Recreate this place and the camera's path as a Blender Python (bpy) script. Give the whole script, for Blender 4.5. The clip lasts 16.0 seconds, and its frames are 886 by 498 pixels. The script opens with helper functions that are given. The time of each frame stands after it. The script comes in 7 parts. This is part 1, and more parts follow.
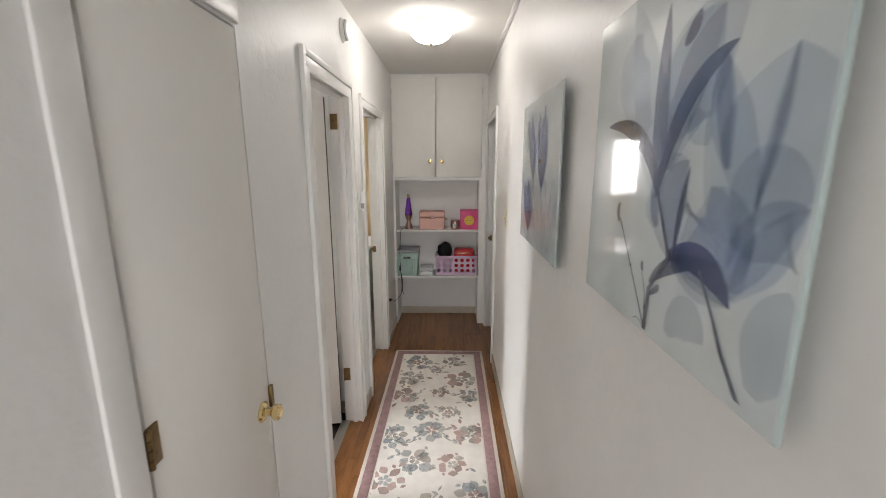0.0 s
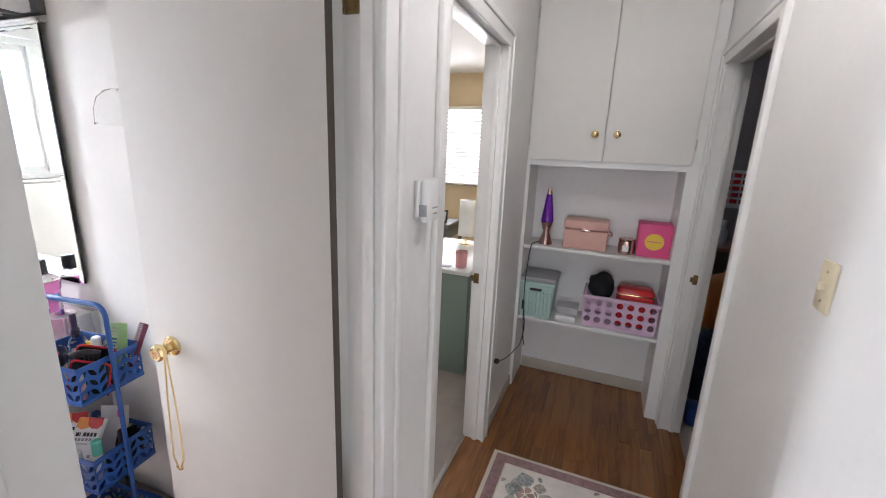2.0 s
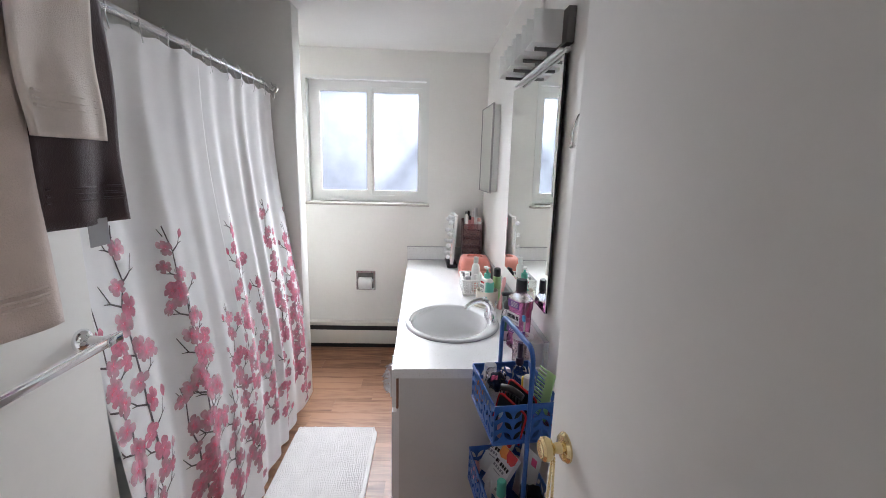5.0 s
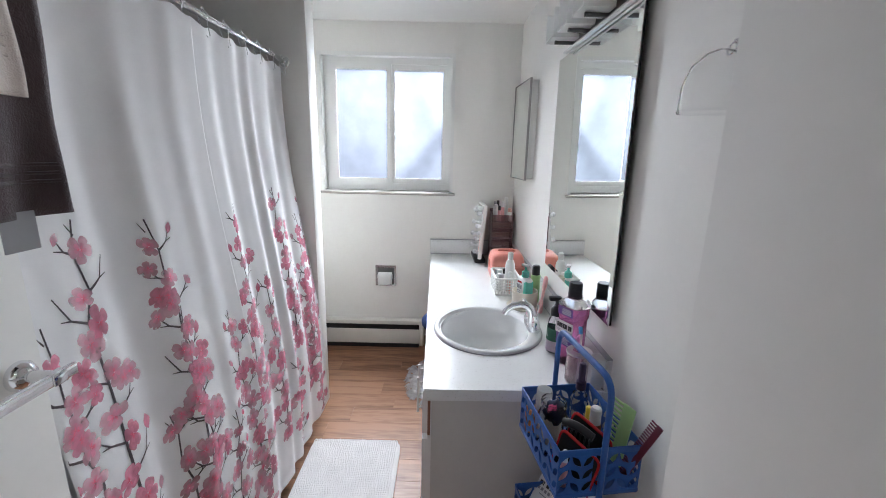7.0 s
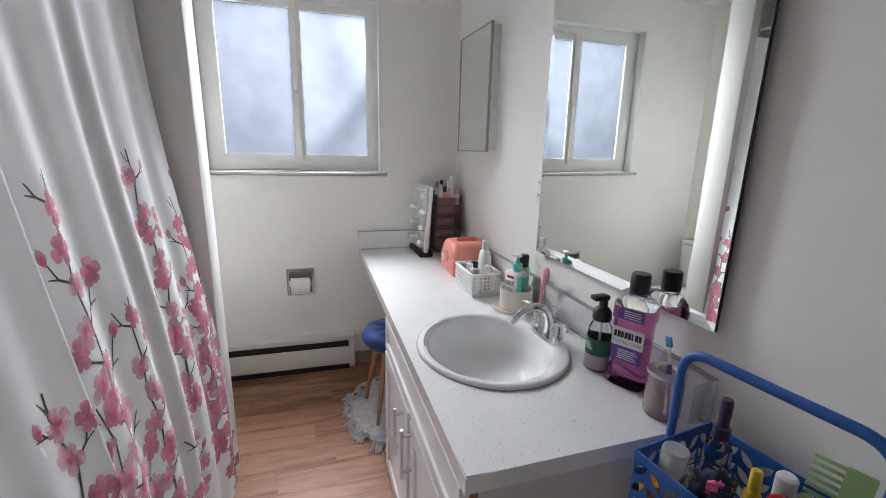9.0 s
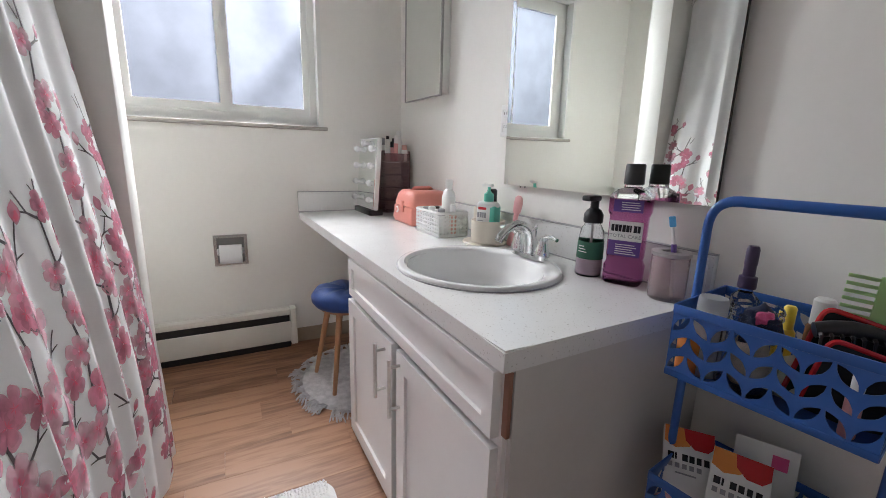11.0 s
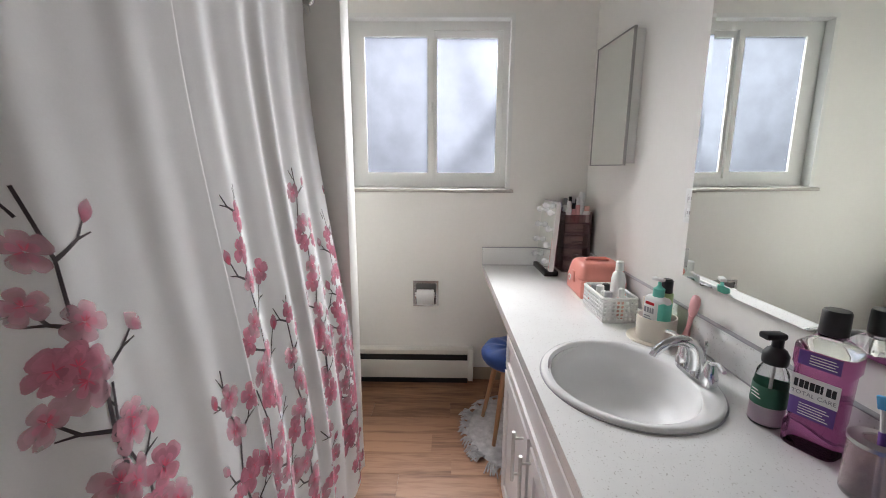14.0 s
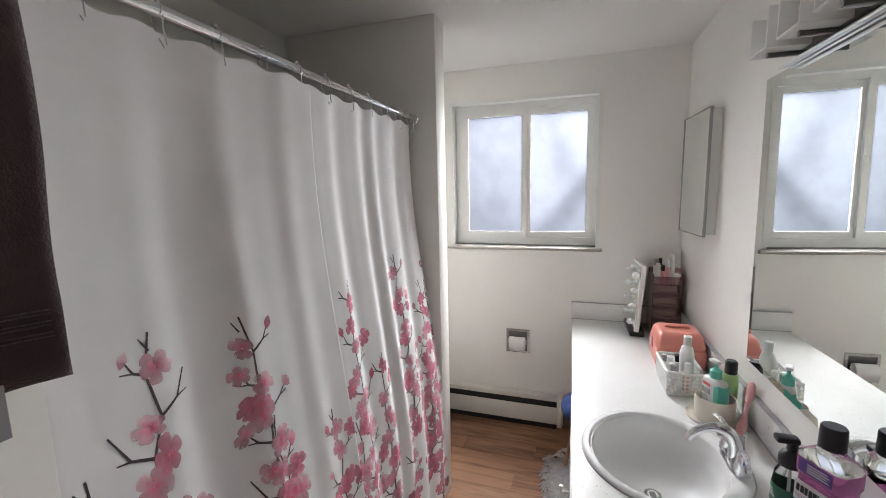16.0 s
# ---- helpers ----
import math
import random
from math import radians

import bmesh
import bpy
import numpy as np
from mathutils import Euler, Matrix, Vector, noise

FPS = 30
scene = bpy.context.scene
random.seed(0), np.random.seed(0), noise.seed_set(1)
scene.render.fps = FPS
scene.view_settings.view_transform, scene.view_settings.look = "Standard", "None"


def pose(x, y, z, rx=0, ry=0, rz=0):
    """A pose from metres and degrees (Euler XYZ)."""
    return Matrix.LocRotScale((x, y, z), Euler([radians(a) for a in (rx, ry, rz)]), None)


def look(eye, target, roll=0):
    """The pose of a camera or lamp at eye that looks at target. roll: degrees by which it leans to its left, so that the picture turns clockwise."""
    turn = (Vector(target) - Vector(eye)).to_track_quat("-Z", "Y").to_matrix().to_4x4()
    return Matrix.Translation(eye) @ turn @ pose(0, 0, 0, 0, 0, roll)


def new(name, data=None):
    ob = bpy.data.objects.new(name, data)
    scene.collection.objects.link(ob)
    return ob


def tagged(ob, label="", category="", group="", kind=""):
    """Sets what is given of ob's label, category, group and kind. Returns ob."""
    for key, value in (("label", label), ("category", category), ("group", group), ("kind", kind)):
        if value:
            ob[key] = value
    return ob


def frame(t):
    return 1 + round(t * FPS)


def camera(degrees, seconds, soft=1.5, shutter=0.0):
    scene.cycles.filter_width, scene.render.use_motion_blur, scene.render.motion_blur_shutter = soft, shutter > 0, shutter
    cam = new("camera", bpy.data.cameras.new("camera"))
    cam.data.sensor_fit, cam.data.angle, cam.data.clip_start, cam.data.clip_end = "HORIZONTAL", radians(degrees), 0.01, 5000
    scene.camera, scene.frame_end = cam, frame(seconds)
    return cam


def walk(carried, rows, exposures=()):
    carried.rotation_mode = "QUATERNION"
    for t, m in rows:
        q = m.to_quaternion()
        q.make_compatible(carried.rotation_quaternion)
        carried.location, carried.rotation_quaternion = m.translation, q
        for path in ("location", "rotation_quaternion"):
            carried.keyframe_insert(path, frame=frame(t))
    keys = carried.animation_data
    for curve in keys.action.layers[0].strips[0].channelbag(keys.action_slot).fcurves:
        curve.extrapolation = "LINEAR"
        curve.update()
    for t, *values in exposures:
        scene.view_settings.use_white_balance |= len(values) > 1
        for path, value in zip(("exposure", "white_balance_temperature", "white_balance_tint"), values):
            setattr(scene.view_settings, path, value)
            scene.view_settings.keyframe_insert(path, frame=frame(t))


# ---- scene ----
cam = camera(94.5, 16.0, soft=0.9, shutter=0.15)
PATH = [
    (0, (0.11, -0.012, 1.731), (0.068, 1.946, 1.328), -0.1),
    (0.5, (0.078, 0.545, 1.695), (0.034, 2.497, 1.263), 0.4),
    (1, (0.122, 1.047, 1.67), (-0.064, 2.981, 1.197), 0.9),
    (1.2, (0.111, 1.213, 1.657), (-0.173, 3.133, 1.174), 1.3),
    (1.5, (0.065, 1.451, 1.647), (-0.399, 3.336, 1.166), 1.8),
    (2, (0.018, 1.617, 1.639), (-0.707, 3.421, 1.17), 2.3),
    (2.4, (-0.004, 1.75, 1.641), (-1.009, 3.419, 1.185), 2.4),
    (2.5, (-0.011, 1.783, 1.633), (-1.088, 3.409, 1.193), 2.3),
    (3, (-0.071, 1.865, 1.631), (-1.469, 3.231, 1.208), 2.2),
    (3.2, (-0.107, 1.893, 1.63), (-1.62, 3.131, 1.208), 2.1),
    (3.5, (-0.199, 1.927, 1.632), (-1.858, 2.96, 1.208), 1.8),
    (4, (-0.299, 1.963, 1.644), (-2.135, 2.639, 1.228), 1.7),
    (4.5, (-0.364, 2.022, 1.629), (-2.295, 2.35, 1.222), 1.6),
    (5, (-0.394, 2.076, 1.62), (-2.353, 2.146, 1.22), 1.6),
    (7.3, (-0.789, 1.976, 1.569), (-2.737, 1.973, 1.119), 1.3),
    (7.5, (-0.875, 1.963, 1.552), (-2.822, 2.005, 1.096), 1.3),
    (8, (-1.07, 1.952, 1.536), (-3.006, 2.133, 1.071), 1.1),
    (8.5, (-1.202, 1.865, 1.495), (-3.115, 2.214, 1.027), 1.2),
    (9, (-1.283, 1.695, 1.435), (-3.15, 2.24, 0.97), 1.5),
    (9.5, (-1.307, 1.643, 1.329), (-3.137, 2.326, 0.904), 1.7),
    (9.7, (-1.322, 1.619, 1.296), (-3.133, 2.356, 0.878), 1.9),
    (11.8, (-1.409, 1.516, 1.097), (-3.127, 2.444, 0.664), 1.3),
    (12, (-1.403, 1.508, 1.106), (-3.129, 2.416, 0.665), 1.5),
    (12.5, (-1.4, 1.502, 1.12), (-3.187, 2.277, 0.668), 1.4),
    (13, (-1.41, 1.533, 1.2), (-3.28, 2.093, 0.767), 1.1),
    (13.5, (-1.375, 1.604, 1.314), (-3.311, 1.884, 0.899), 1.0),
    (14, (-1.307, 1.68, 1.421), (-3.269, 1.65, 1.033), 0.3),
    (14.5, (-1.238, 1.747, 1.48), (-3.186, 1.447, 1.14), -0.1),
    (15, (-1.188, 1.801, 1.57), (-3.102, 1.309, 1.264), -0.7),
    (15.5, (-1.117, 1.883, 1.63), (-2.998, 1.267, 1.348), -1.1),
    (16, (-1.04, 1.94, 1.673), (-2.917, 1.304, 1.403), -1.2),
]
EXPOSURES = [(0, 0.92, 6700, 12), (0.7, 1.12, 6500, 14), (1.5, 1.1, 6250, 15), (3.0, 0.75, 6150, 16), (3.5, 0.42, 6150, 16), (4.0, 0.25, 6100, 16), (5.0, 0.08, 6200, 14), (7.5, -0.15, 5980, 12),
             (8.5, -0.43, 6150, 13), (9.5, -0.45, 6300, 13), (12.5, -0.15, 6540, 15), (13.5, -0.34, 6580, 16), (14.0, -0.42, 6580, 14), (15.0, -0.53, 6580, 14), (16, -0.38, 6580, 14)]
walk(cam, [(t, look(eye, target, roll)) for t, eye, target, roll in PATH], EXPOSURES)

# ---- world and large lights ----
world = bpy.data.worlds.new("World")
scene.world = world
world.use_nodes = True
sky = world.node_tree.nodes.new("ShaderNodeTexSky")
sky.sky_type = 'NISHITA'
sky.sun_disc = False
sky.sun_elevation = radians(40)
sky.sun_rotation = radians(250)
world.node_tree.links.new(sky.outputs[0], world.node_tree.nodes["Background"].inputs[0])
world.node_tree.nodes["Background"].inputs[1].default_value = 0.08


def area_lamp(name, m, sx, sy, watts, colour):
    data = bpy.data.lights.new(name, 'AREA')
    data.shape, data.size, data.size_y, data.energy, data.color = 'RECTANGLE', sx, sy, watts, colour
    ob = new(name, data)
    ob.matrix_world = m
    return ob


# daylight outside the two windows
area_lamp("daylight_bathroom", look((-4.95, 1.72, 2.50), (-3.5, 1.52, 1.40)), 1.7, 1.6, 640, (0.94, 0.975, 1.0))
area_lamp("daylight_bedroom", look((-1.75, 6.6, 1.9), (-1.75, 5.0, 1.7)), 1.3, 1.3, 62, (0.98, 0.985, 1.0))
area_lamp("daylight_living_room", look((0.0, -2.1, 1.55), (0.0, 1.0, 1.25)), 0.95, 2.0, 23, (0.97, 0.985, 1.0))


# ---- materials ----
def material(name, colour, rough=0.5, metal=0.0, vary=0.06, scale=6.0, fine=60.0, bump=0.05, stretch=(1, 1, 1), coat=0.0,
             transmission=0.0, ior=1.45, emit=None, strength=0.0, sheen=0.0, alpha=1.0, island=0.0, piece=0.0):
    m = bpy.data.materials.new(name)
    m.use_nodes = True
    nt = m.node_tree
    n, ln = nt.nodes, nt.links
    p = n["Principled BSDF"]
    p.inputs["Roughness"].default_value = rough
    p.inputs["Metallic"].default_value = metal
    p.inputs["Coat Weight"].default_value = coat
    p.inputs["Transmission Weight"].default_value = transmission
    p.inputs["IOR"].default_value = ior
    p.inputs["Sheen Weight"].default_value = sheen
    p.inputs["Alpha"].default_value = alpha
    p.inputs["Base Color"].default_value = (*colour, 1)
    if emit:
        p.inputs["Emission Color"].default_value = (*emit, 1)
        p.inputs["Emission Strength"].default_value = strength
    if vary > 0 or bump > 0:
        co = n.new("ShaderNodeTexCoord")
        mp = n.new("ShaderNodeMapping")
        mp.inputs["Scale"].default_value = stretch
        ln.new(co.outputs["Object"], mp.inputs["Vector"])
        big, small = n.new("ShaderNodeTexNoise"), n.new("ShaderNodeTexNoise")
        big.inputs["Scale"].default_value, big.inputs["Detail"].default_value = scale, 4
        small.inputs["Scale"].default_value, small.inputs["Detail"].default_value = fine, 3
        source = mp.outputs["Vector"]
        if piece > 0:
            info = n.new("ShaderNodeObjectInfo")
            far = n.new("ShaderNodeVectorMath")
            far.operation = 'MULTIPLY_ADD'
            far.inputs[1].default_value = (37, 53, 71)
            ln.new(info.outputs["Random"], far.inputs[0])
            ln.new(mp.outputs["Vector"], far.inputs[2])
            source = far.outputs[0]
        ln.new(source, big.inputs["Vector"])
        ln.new(source, small.inputs["Vector"])
        total = n.new("ShaderNodeMath")
        total.operation = 'MULTIPLY_ADD'
        total.inputs[1].default_value = 0.35
        ln.new(small.outputs["Fac"], total.inputs[0])
        ln.new(big.outputs["Fac"], total.inputs[2])
        value = n.new("ShaderNodeMapRange")
        value.inputs["From Min"].default_value, value.inputs["From Max"].default_value = 0.4, 0.95
        value.inputs["To Min"].default_value, value.inputs["To Max"].default_value = 1 - vary, 1 + vary
        ln.new(total.outputs[0], value.inputs["Value"])
        level = value.outputs[0]
        for amount, kind in ((island, "ShaderNodeNewGeometry"), (piece, "ShaderNodeObjectInfo")):
            if amount > 0:
                node = n.new(kind)
                spread = n.new("ShaderNodeMapRange")
                spread.inputs["To Min"].default_value, spread.inputs["To Max"].default_value = 1 - amount, 1 + amount
                ln.new(node.outputs["Random Per Island" if kind.endswith("Geometry") else "Random"], spread.inputs["Value"])
                both = n.new("ShaderNodeMath")
                both.operation = 'MULTIPLY'
                ln.new(level, both.inputs[0])
                ln.new(spread.outputs[0], both.inputs[1])
                level = both.outputs[0]
        tint = n.new("ShaderNodeVectorMath")
        tint.operation = 'SCALE'
        tint.inputs[0].default_value = colour
        ln.new(level, tint.inputs["Scale"])
        ln.new(tint.outputs[0], p.inputs["Base Color"])
        gloss = n.new("ShaderNodeMapRange")
        gloss.inputs["To Min"].default_value, gloss.inputs["To Max"].default_value = max(0.0, rough - 0.06), min(1.0, rough + 0.06)
        ln.new(big.outputs["Fac"], gloss.inputs["Value"])
        if rough > 0.08:
            ln.new(gloss.outputs[0], p.inputs["Roughness"])
        if bump > 0:
            b = n.new("ShaderNodeBump")
            b.inputs["Strength"].default_value, b.inputs["Distance"].default_value = bump, 0.01
            ln.new(total.outputs[0], b.inputs["Height"])
            ln.new(b.outputs[0], p.inputs["Normal"])
    return m


def sheer(name, colour, through_share, vary=0.04):
    """A cloth or frosted pane that passes scattered light."""
    m = material(name, colour, rough=0.8, vary=vary, scale=9, fine=300, bump=0.02)
    n, ln = m.node_tree.nodes, m.node_tree.links
    t, mix = n.new("ShaderNodeBsdfTranslucent"), n.new("ShaderNodeMixShader")
    t.inputs[0].default_value = (*colour, 1)
    ln.new(n["Principled BSDF"].inputs["Base Color"].links[0].from_socket, t.inputs[0])
    mix.inputs[0].default_value = through_share
    ln.new(n["Principled BSDF"].outputs[0], mix.inputs[1])
    ln.new(t.outputs[0], mix.inputs[2])
    ln.new(mix.outputs[0], n["Material Output"].inputs[0])
    return m


def plank_wood(name, dark, light, along, rough, coat):
    """Wood grain along one axis, with each board a little different."""
    m = material(name, light, rough=rough, coat=coat, vary=0.0, bump=0.0)
    n, ln = m.node_tree.nodes, m.node_tree.links
    p = n["Principled BSDF"]
    co, mp, info = n.new("ShaderNodeTexCoord"), n.new("ShaderNodeMapping"), n.new("ShaderNodeObjectInfo")
    mp.inputs["Scale"].default_value = (9, 0.9, 9) if along == 'y' else (0.9, 9, 9)
    ln.new(co.outputs["Object"], mp.inputs["Vector"])
    far = n.new("ShaderNodeVectorMath")
    far.operation = 'MULTIPLY_ADD'
    far.inputs[1].default_value = (31, 47, 13)
    ln.new(info.outputs["Random"], far.inputs[0])
    ln.new(mp.outputs["Vector"], far.inputs[2])
    g1, g2 = n.new("ShaderNodeTexNoise"), n.new("ShaderNodeTexNoise")
    g1.inputs["Scale"].default_value, g1.inputs["Detail"].default_value, g1.inputs["Distortion"].default_value = 1.6, 6, 1.2
    g2.inputs["Scale"].default_value, g2.inputs["Detail"].default_value = 9.0, 5
    ln.new(far.outputs[0], g1.inputs["Vector"])
    ln.new(far.outputs[0], g2.inputs["Vector"])
    add = n.new("ShaderNodeMath")
    add.operation = 'MULTIPLY_ADD'
    add.inputs[1].default_value = 0.5
    ln.new(g2.outputs["Fac"], add.inputs[0])
    ln.new(g1.outputs["Fac"], add.inputs[2])
    shift = n.new("ShaderNodeMath")
    shift.operation = 'MULTIPLY_ADD'
    shift.inputs[1].default_value = 0.22
    ln.new(info.outputs["Random"], shift.inputs[0])
    ln.new(add.outputs[0], shift.inputs[2])
    ramp = n.new("ShaderNodeValToRGB")
    ramp.color_ramp.elements[0].position, ramp.color_ramp.elements[0].color = 0.60, (*dark, 1)
    ramp.color_ramp.elements[1].position, ramp.color_ramp.elements[1].color = 1.05, (*light, 1)
    ln.new(shift.outputs[0], ramp.inputs[0])
    ln.new(ramp.outputs[0], p.inputs["Base Color"])
    b = n.new("ShaderNodeBump")
    b.inputs["Strength"].default_value, b.inputs["Distance"].default_value = 0.08, 0.004
    ln.new(add.outputs[0], b.inputs["Height"])
    ln.new(b.outputs[0], p.inputs["Normal"])
    return m


def speckled(name, base, dots):
    m = material(name, base, rough=0.24, vary=0.03, bump=0.0, coat=0.35)
    n, ln = m.node_tree.nodes, m.node_tree.links
    p = n["Principled BSDF"]
    before = p.inputs["Base Color"].links[0].from_socket
    co, v = n.new("ShaderNodeTexCoord"), n.new("ShaderNodeTexNoise")
    v.inputs["Scale"].default_value, v.inputs["Detail"].default_value = 190, 3
    ln.new(co.outputs["Object"], v.inputs["Vector"])
    r = n.new("ShaderNodeMapRange")
    r.inputs["From Min"].default_value, r.inputs["From Max"].default_value = 0.64, 0.70
    ln.new(v.outputs["Fac"], r.inputs["Value"])
    mix = n.new("ShaderNodeMix")
    mix.data_type = 'RGBA'
    ln.new(r.outputs[0], mix.inputs["Factor"])
    ln.new(before, mix.inputs["A"])
    mix.inputs["B"].default_value = (*dots, 1)
    ln.new(mix.outputs["Result"], p.inputs["Base Color"])
    return m


WALL = material("white_wall_paint", (0.79, 0.78, 0.76), 0.44, vary=0.04, scale=2.6, fine=34, bump=0.42)
WALL_BATH = material("bathroom_wall_paint", (0.835, 0.82, 0.775), 0.68, vary=0.03, scale=1.8, fine=40, bump=0.07)
TRIM = material("white_gloss_trim_paint", (0.775, 0.765, 0.74), 0.33, vary=0.04, scale=5, fine=45, bump=0.06)
DOOR = material("white_door_paint", (0.80, 0.78, 0.74), 0.78, vary=0.03, scale=2, fine=30, bump=0.08)
CEILING = material("matt_ceiling_paint", (0.78, 0.765, 0.73), 0.85, vary=0.03, scale=2, fine=80, bump=0.12)
GAP = material("dark_gap", (0.03, 0.025, 0.02), 0.9, vary=0.0, bump=0)
OAK = plank_wood("honey_oak_boards", (0.135, 0.050, 0.014), (0.29, 0.122, 0.038), 'y', 0.30, 0.25)
VINYL = plank_wood("brown_vinyl_planks", (0.150, 0.063, 0.032), (0.41, 0.215, 0.122), 'y', 0.40, 0.1)
BASE_TAN = material("tan_baseboard", (0.47, 0.42, 0.35), 0.45)
BASE_BROWN = material("brown_vinyl_cove_base", (0.33, 0.27, 0.20), 0.5)
BRASS = material("polished_brass", (0.83, 0.67, 0.36), 0.16, 1.0, vary=0.04, bump=0.01)
OLD_BRASS = material("tarnished_brass", (0.20, 0.13, 0.06), 0.40, 1.0, vary=0.35, scale=40, bump=0.1)
# chrome with its dark reflections put into a lowered base colour
DARK_CHROME = material("dark_reflecting_chrome", (0.40, 0.39, 0.38), 0.16, 1.0, vary=0.1, bump=0.02)
STEEL_FRAME = material("grey_steel_frame", (0.36, 0.355, 0.34), 0.38, 0.9, vary=0.06, bump=0.02)
CHROME = material("chrome", (0.80, 0.81, 0.82), 0.10, 1.0, vary=0.02, bump=0.0)
BRUSHED = material("brushed_nickel", (0.60, 0.59, 0.57), 0.30, 1.0, vary=0.05, bump=0.02, stretch=(1, 1, 20))
DARK_METAL = material("dark_brushed_metal", (0.17, 0.165, 0.16), 0.40, 0.8, vary=0.06)
MIRROR = material("mirror_glass", (0.86, 0.89, 0.87), 0.01, 1.0, vary=0, bump=0)
VINYL_WHITE = material("white_vinyl_frame", (0.80, 0.80, 0.77), 0.38, vary=0.02, bump=0.01)
PANE = sheer("frosted_glass", (0.075, 0.080, 0.092), 0.92, vary=0.12)
STONE = material("grey_stone_sill", (0.42, 0.39, 0.35), 0.55, vary=0.2, scale=30, fine=200, bump=0.05)
PORCELAIN = material("white_porcelain", (0.84, 0.84, 0.83), 0.09, vary=0.015, bump=0.0, coat=0.5)
COUNTER = speckled("speckled_laminate", (0.79, 0.79, 0.775), (0.50, 0.48, 0.45))
CABINET = material("white_cabinet_paint", (0.78, 0.77, 0.76), 0.38, vary=0.025, bump=0.03)
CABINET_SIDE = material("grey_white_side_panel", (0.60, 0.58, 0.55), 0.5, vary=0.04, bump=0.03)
# shade of the hinge gap, put into a strip's colour
HINGE_SHADE = material("hinge_gap_shade", (0.12, 0.10, 0.08), 0.7, vary=0.25, stretch=(1, 1, 0.1))
BARE_WOOD = material("bare_wood_edge", (0.30, 0.15, 0.10), 0.6, vary=0.2, stretch=(1, 1, 0.1))
ENAMEL = material("cream_enamel", (0.74, 0.72, 0.66), 0.4, vary=0.03, bump=0.02)
CLOTH = sheer("white_curtain_cloth", (0.90, 0.89, 0.885), 0.14)
PRINT_LIGHT = material("pale_pink_print", (0.87, 0.43, 0.52), 0.8, vary=0.22, scale=30, bump=0, island=0.14, alpha=0.40)
PRINT_MID = material("rose_print", (0.80, 0.27, 0.38), 0.8, vary=0.25, scale=30, bump=0, island=0.2, alpha=0.55)
PRINT_DEEP = material("crimson_print", (0.55, 0.07, 0.13), 0.8, vary=0.2, bump=0, island=0.2)
PRINT_TWIG = material("dark_twig_print", (0.055, 0.04, 0.045), 0.8, vary=0.2, bump=0)
TOWEL_BEIGE = material("beige_terry", (0.62, 0.50, 0.43), 0.95, vary=0.08, scale=20, fine=420, bump=0.5, sheen=0.4)
TOWEL_PALE = material("pale_cream_terry", (0.72, 0.63, 0.56), 0.95, vary=0.06, scale=20, fine=420, bump=0.5, sheen=0.4)
TOWEL_DARK = material("dark_plum_terry", (0.055, 0.032, 0.034), 0.95, vary=0.25, scale=20, fine=420, bump=0.5, sheen=0.3)
MAT_WHITE = material("white_tufted_mat", (0.82, 0.80, 0.78), 0.95, vary=0.07, scale=14, fine=230, bump=0.9, sheen=0.3)
RUG_GREY = material("greyish_round_rug", (0.50, 0.48, 0.48), 0.95, vary=0.28, scale=30, fine=260, bump=0.6)
BLUE_VELVET = material("blue_velvet", (0.004, 0.040, 0.19), 0.6, vary=0.2, scale=25, bump=0.1, sheen=0.12)
STOOL_WOOD = material("stool_wood", (0.40, 0.21, 0.11), 0.5, vary=0.15, stretch=(1, 1, 0.1))
BLUE_METAL = material("blue_enamelled_metal", (0.028, 0.105, 0.36), 0.36, vary=0.06, bump=0.02)
CREAM_RUG = material("cream_woven_rug", (0.82, 0.775, 0.72), 0.95, vary=0.10, scale=18, fine=330, bump=0.35)
RUG_EDGE = material("cream_rug_binding", (0.70, 0.64, 0.57), 0.95, vary=0.08, fine=300, bump=0.4)
RUG_MAUVE = material("mauve_woven_border", (0.34, 0.215, 0.215), 0.95, vary=0.3, scale=40, fine=330, bump=0.35)
RUG_ROSE = material("dusty_rose_weave", (0.55, 0.37, 0.33), 0.95, vary=0.25, scale=60, fine=330, bump=0.3, island=0.3, alpha=0.55)
RUG_SLATE = material("slate_weave", (0.27, 0.31, 0.34), 0.95, vary=0.25, scale=60, fine=330, bump=0.3, island=0.3, alpha=0.46)
RUG_TAUPE = material("taupe_weave", (0.45, 0.39, 0.34), 0.95, vary=0.25, scale=60, fine=330, bump=0.3, island=0.3, alpha=0.45)
CARPET = material("greige_carpet", (0.36, 0.32, 0.29), 0.98, vary=0.12, scale=9, fine=260, bump=0.7)
PLASTIC_WHITE = material("white_plastic", (0.80, 0.80, 0.78), 0.35, vary=0.015, bump=0)
IVORY = material("ivory_plastic", (0.72, 0.64, 0.46), 0.35, vary=0.03, bump=0)
GREY_PLASTIC = material("grey_plastic", (0.35, 0.35, 0.36), 0.4, vary=0.03, bump=0)
BLACK_PLASTIC = material("black_plastic", (0.018, 0.018, 0.02), 0.35, vary=0.1, bump=0)
BLACK_CLOTH = material("black_cloth", (0.012, 0.012, 0.014), 0.9, vary=0.3, bump=0.3)
RED_PLASTIC = material("red_plastic", (0.55, 0.03, 0.035), 0.25, vary=0.06, bump=0)
PEACH = material("peach_leatherette", (0.72, 0.43, 0.36), 0.5, vary=0.05, bump=0.05)
CORAL = material("coral_plastic", (0.80, 0.30, 0.24), 0.36, vary=0.03, bump=0.01)
HOT_PINK = material("hot_pink_card", (0.78, 0.10, 0.27), 0.5, vary=0.04, bump=0)
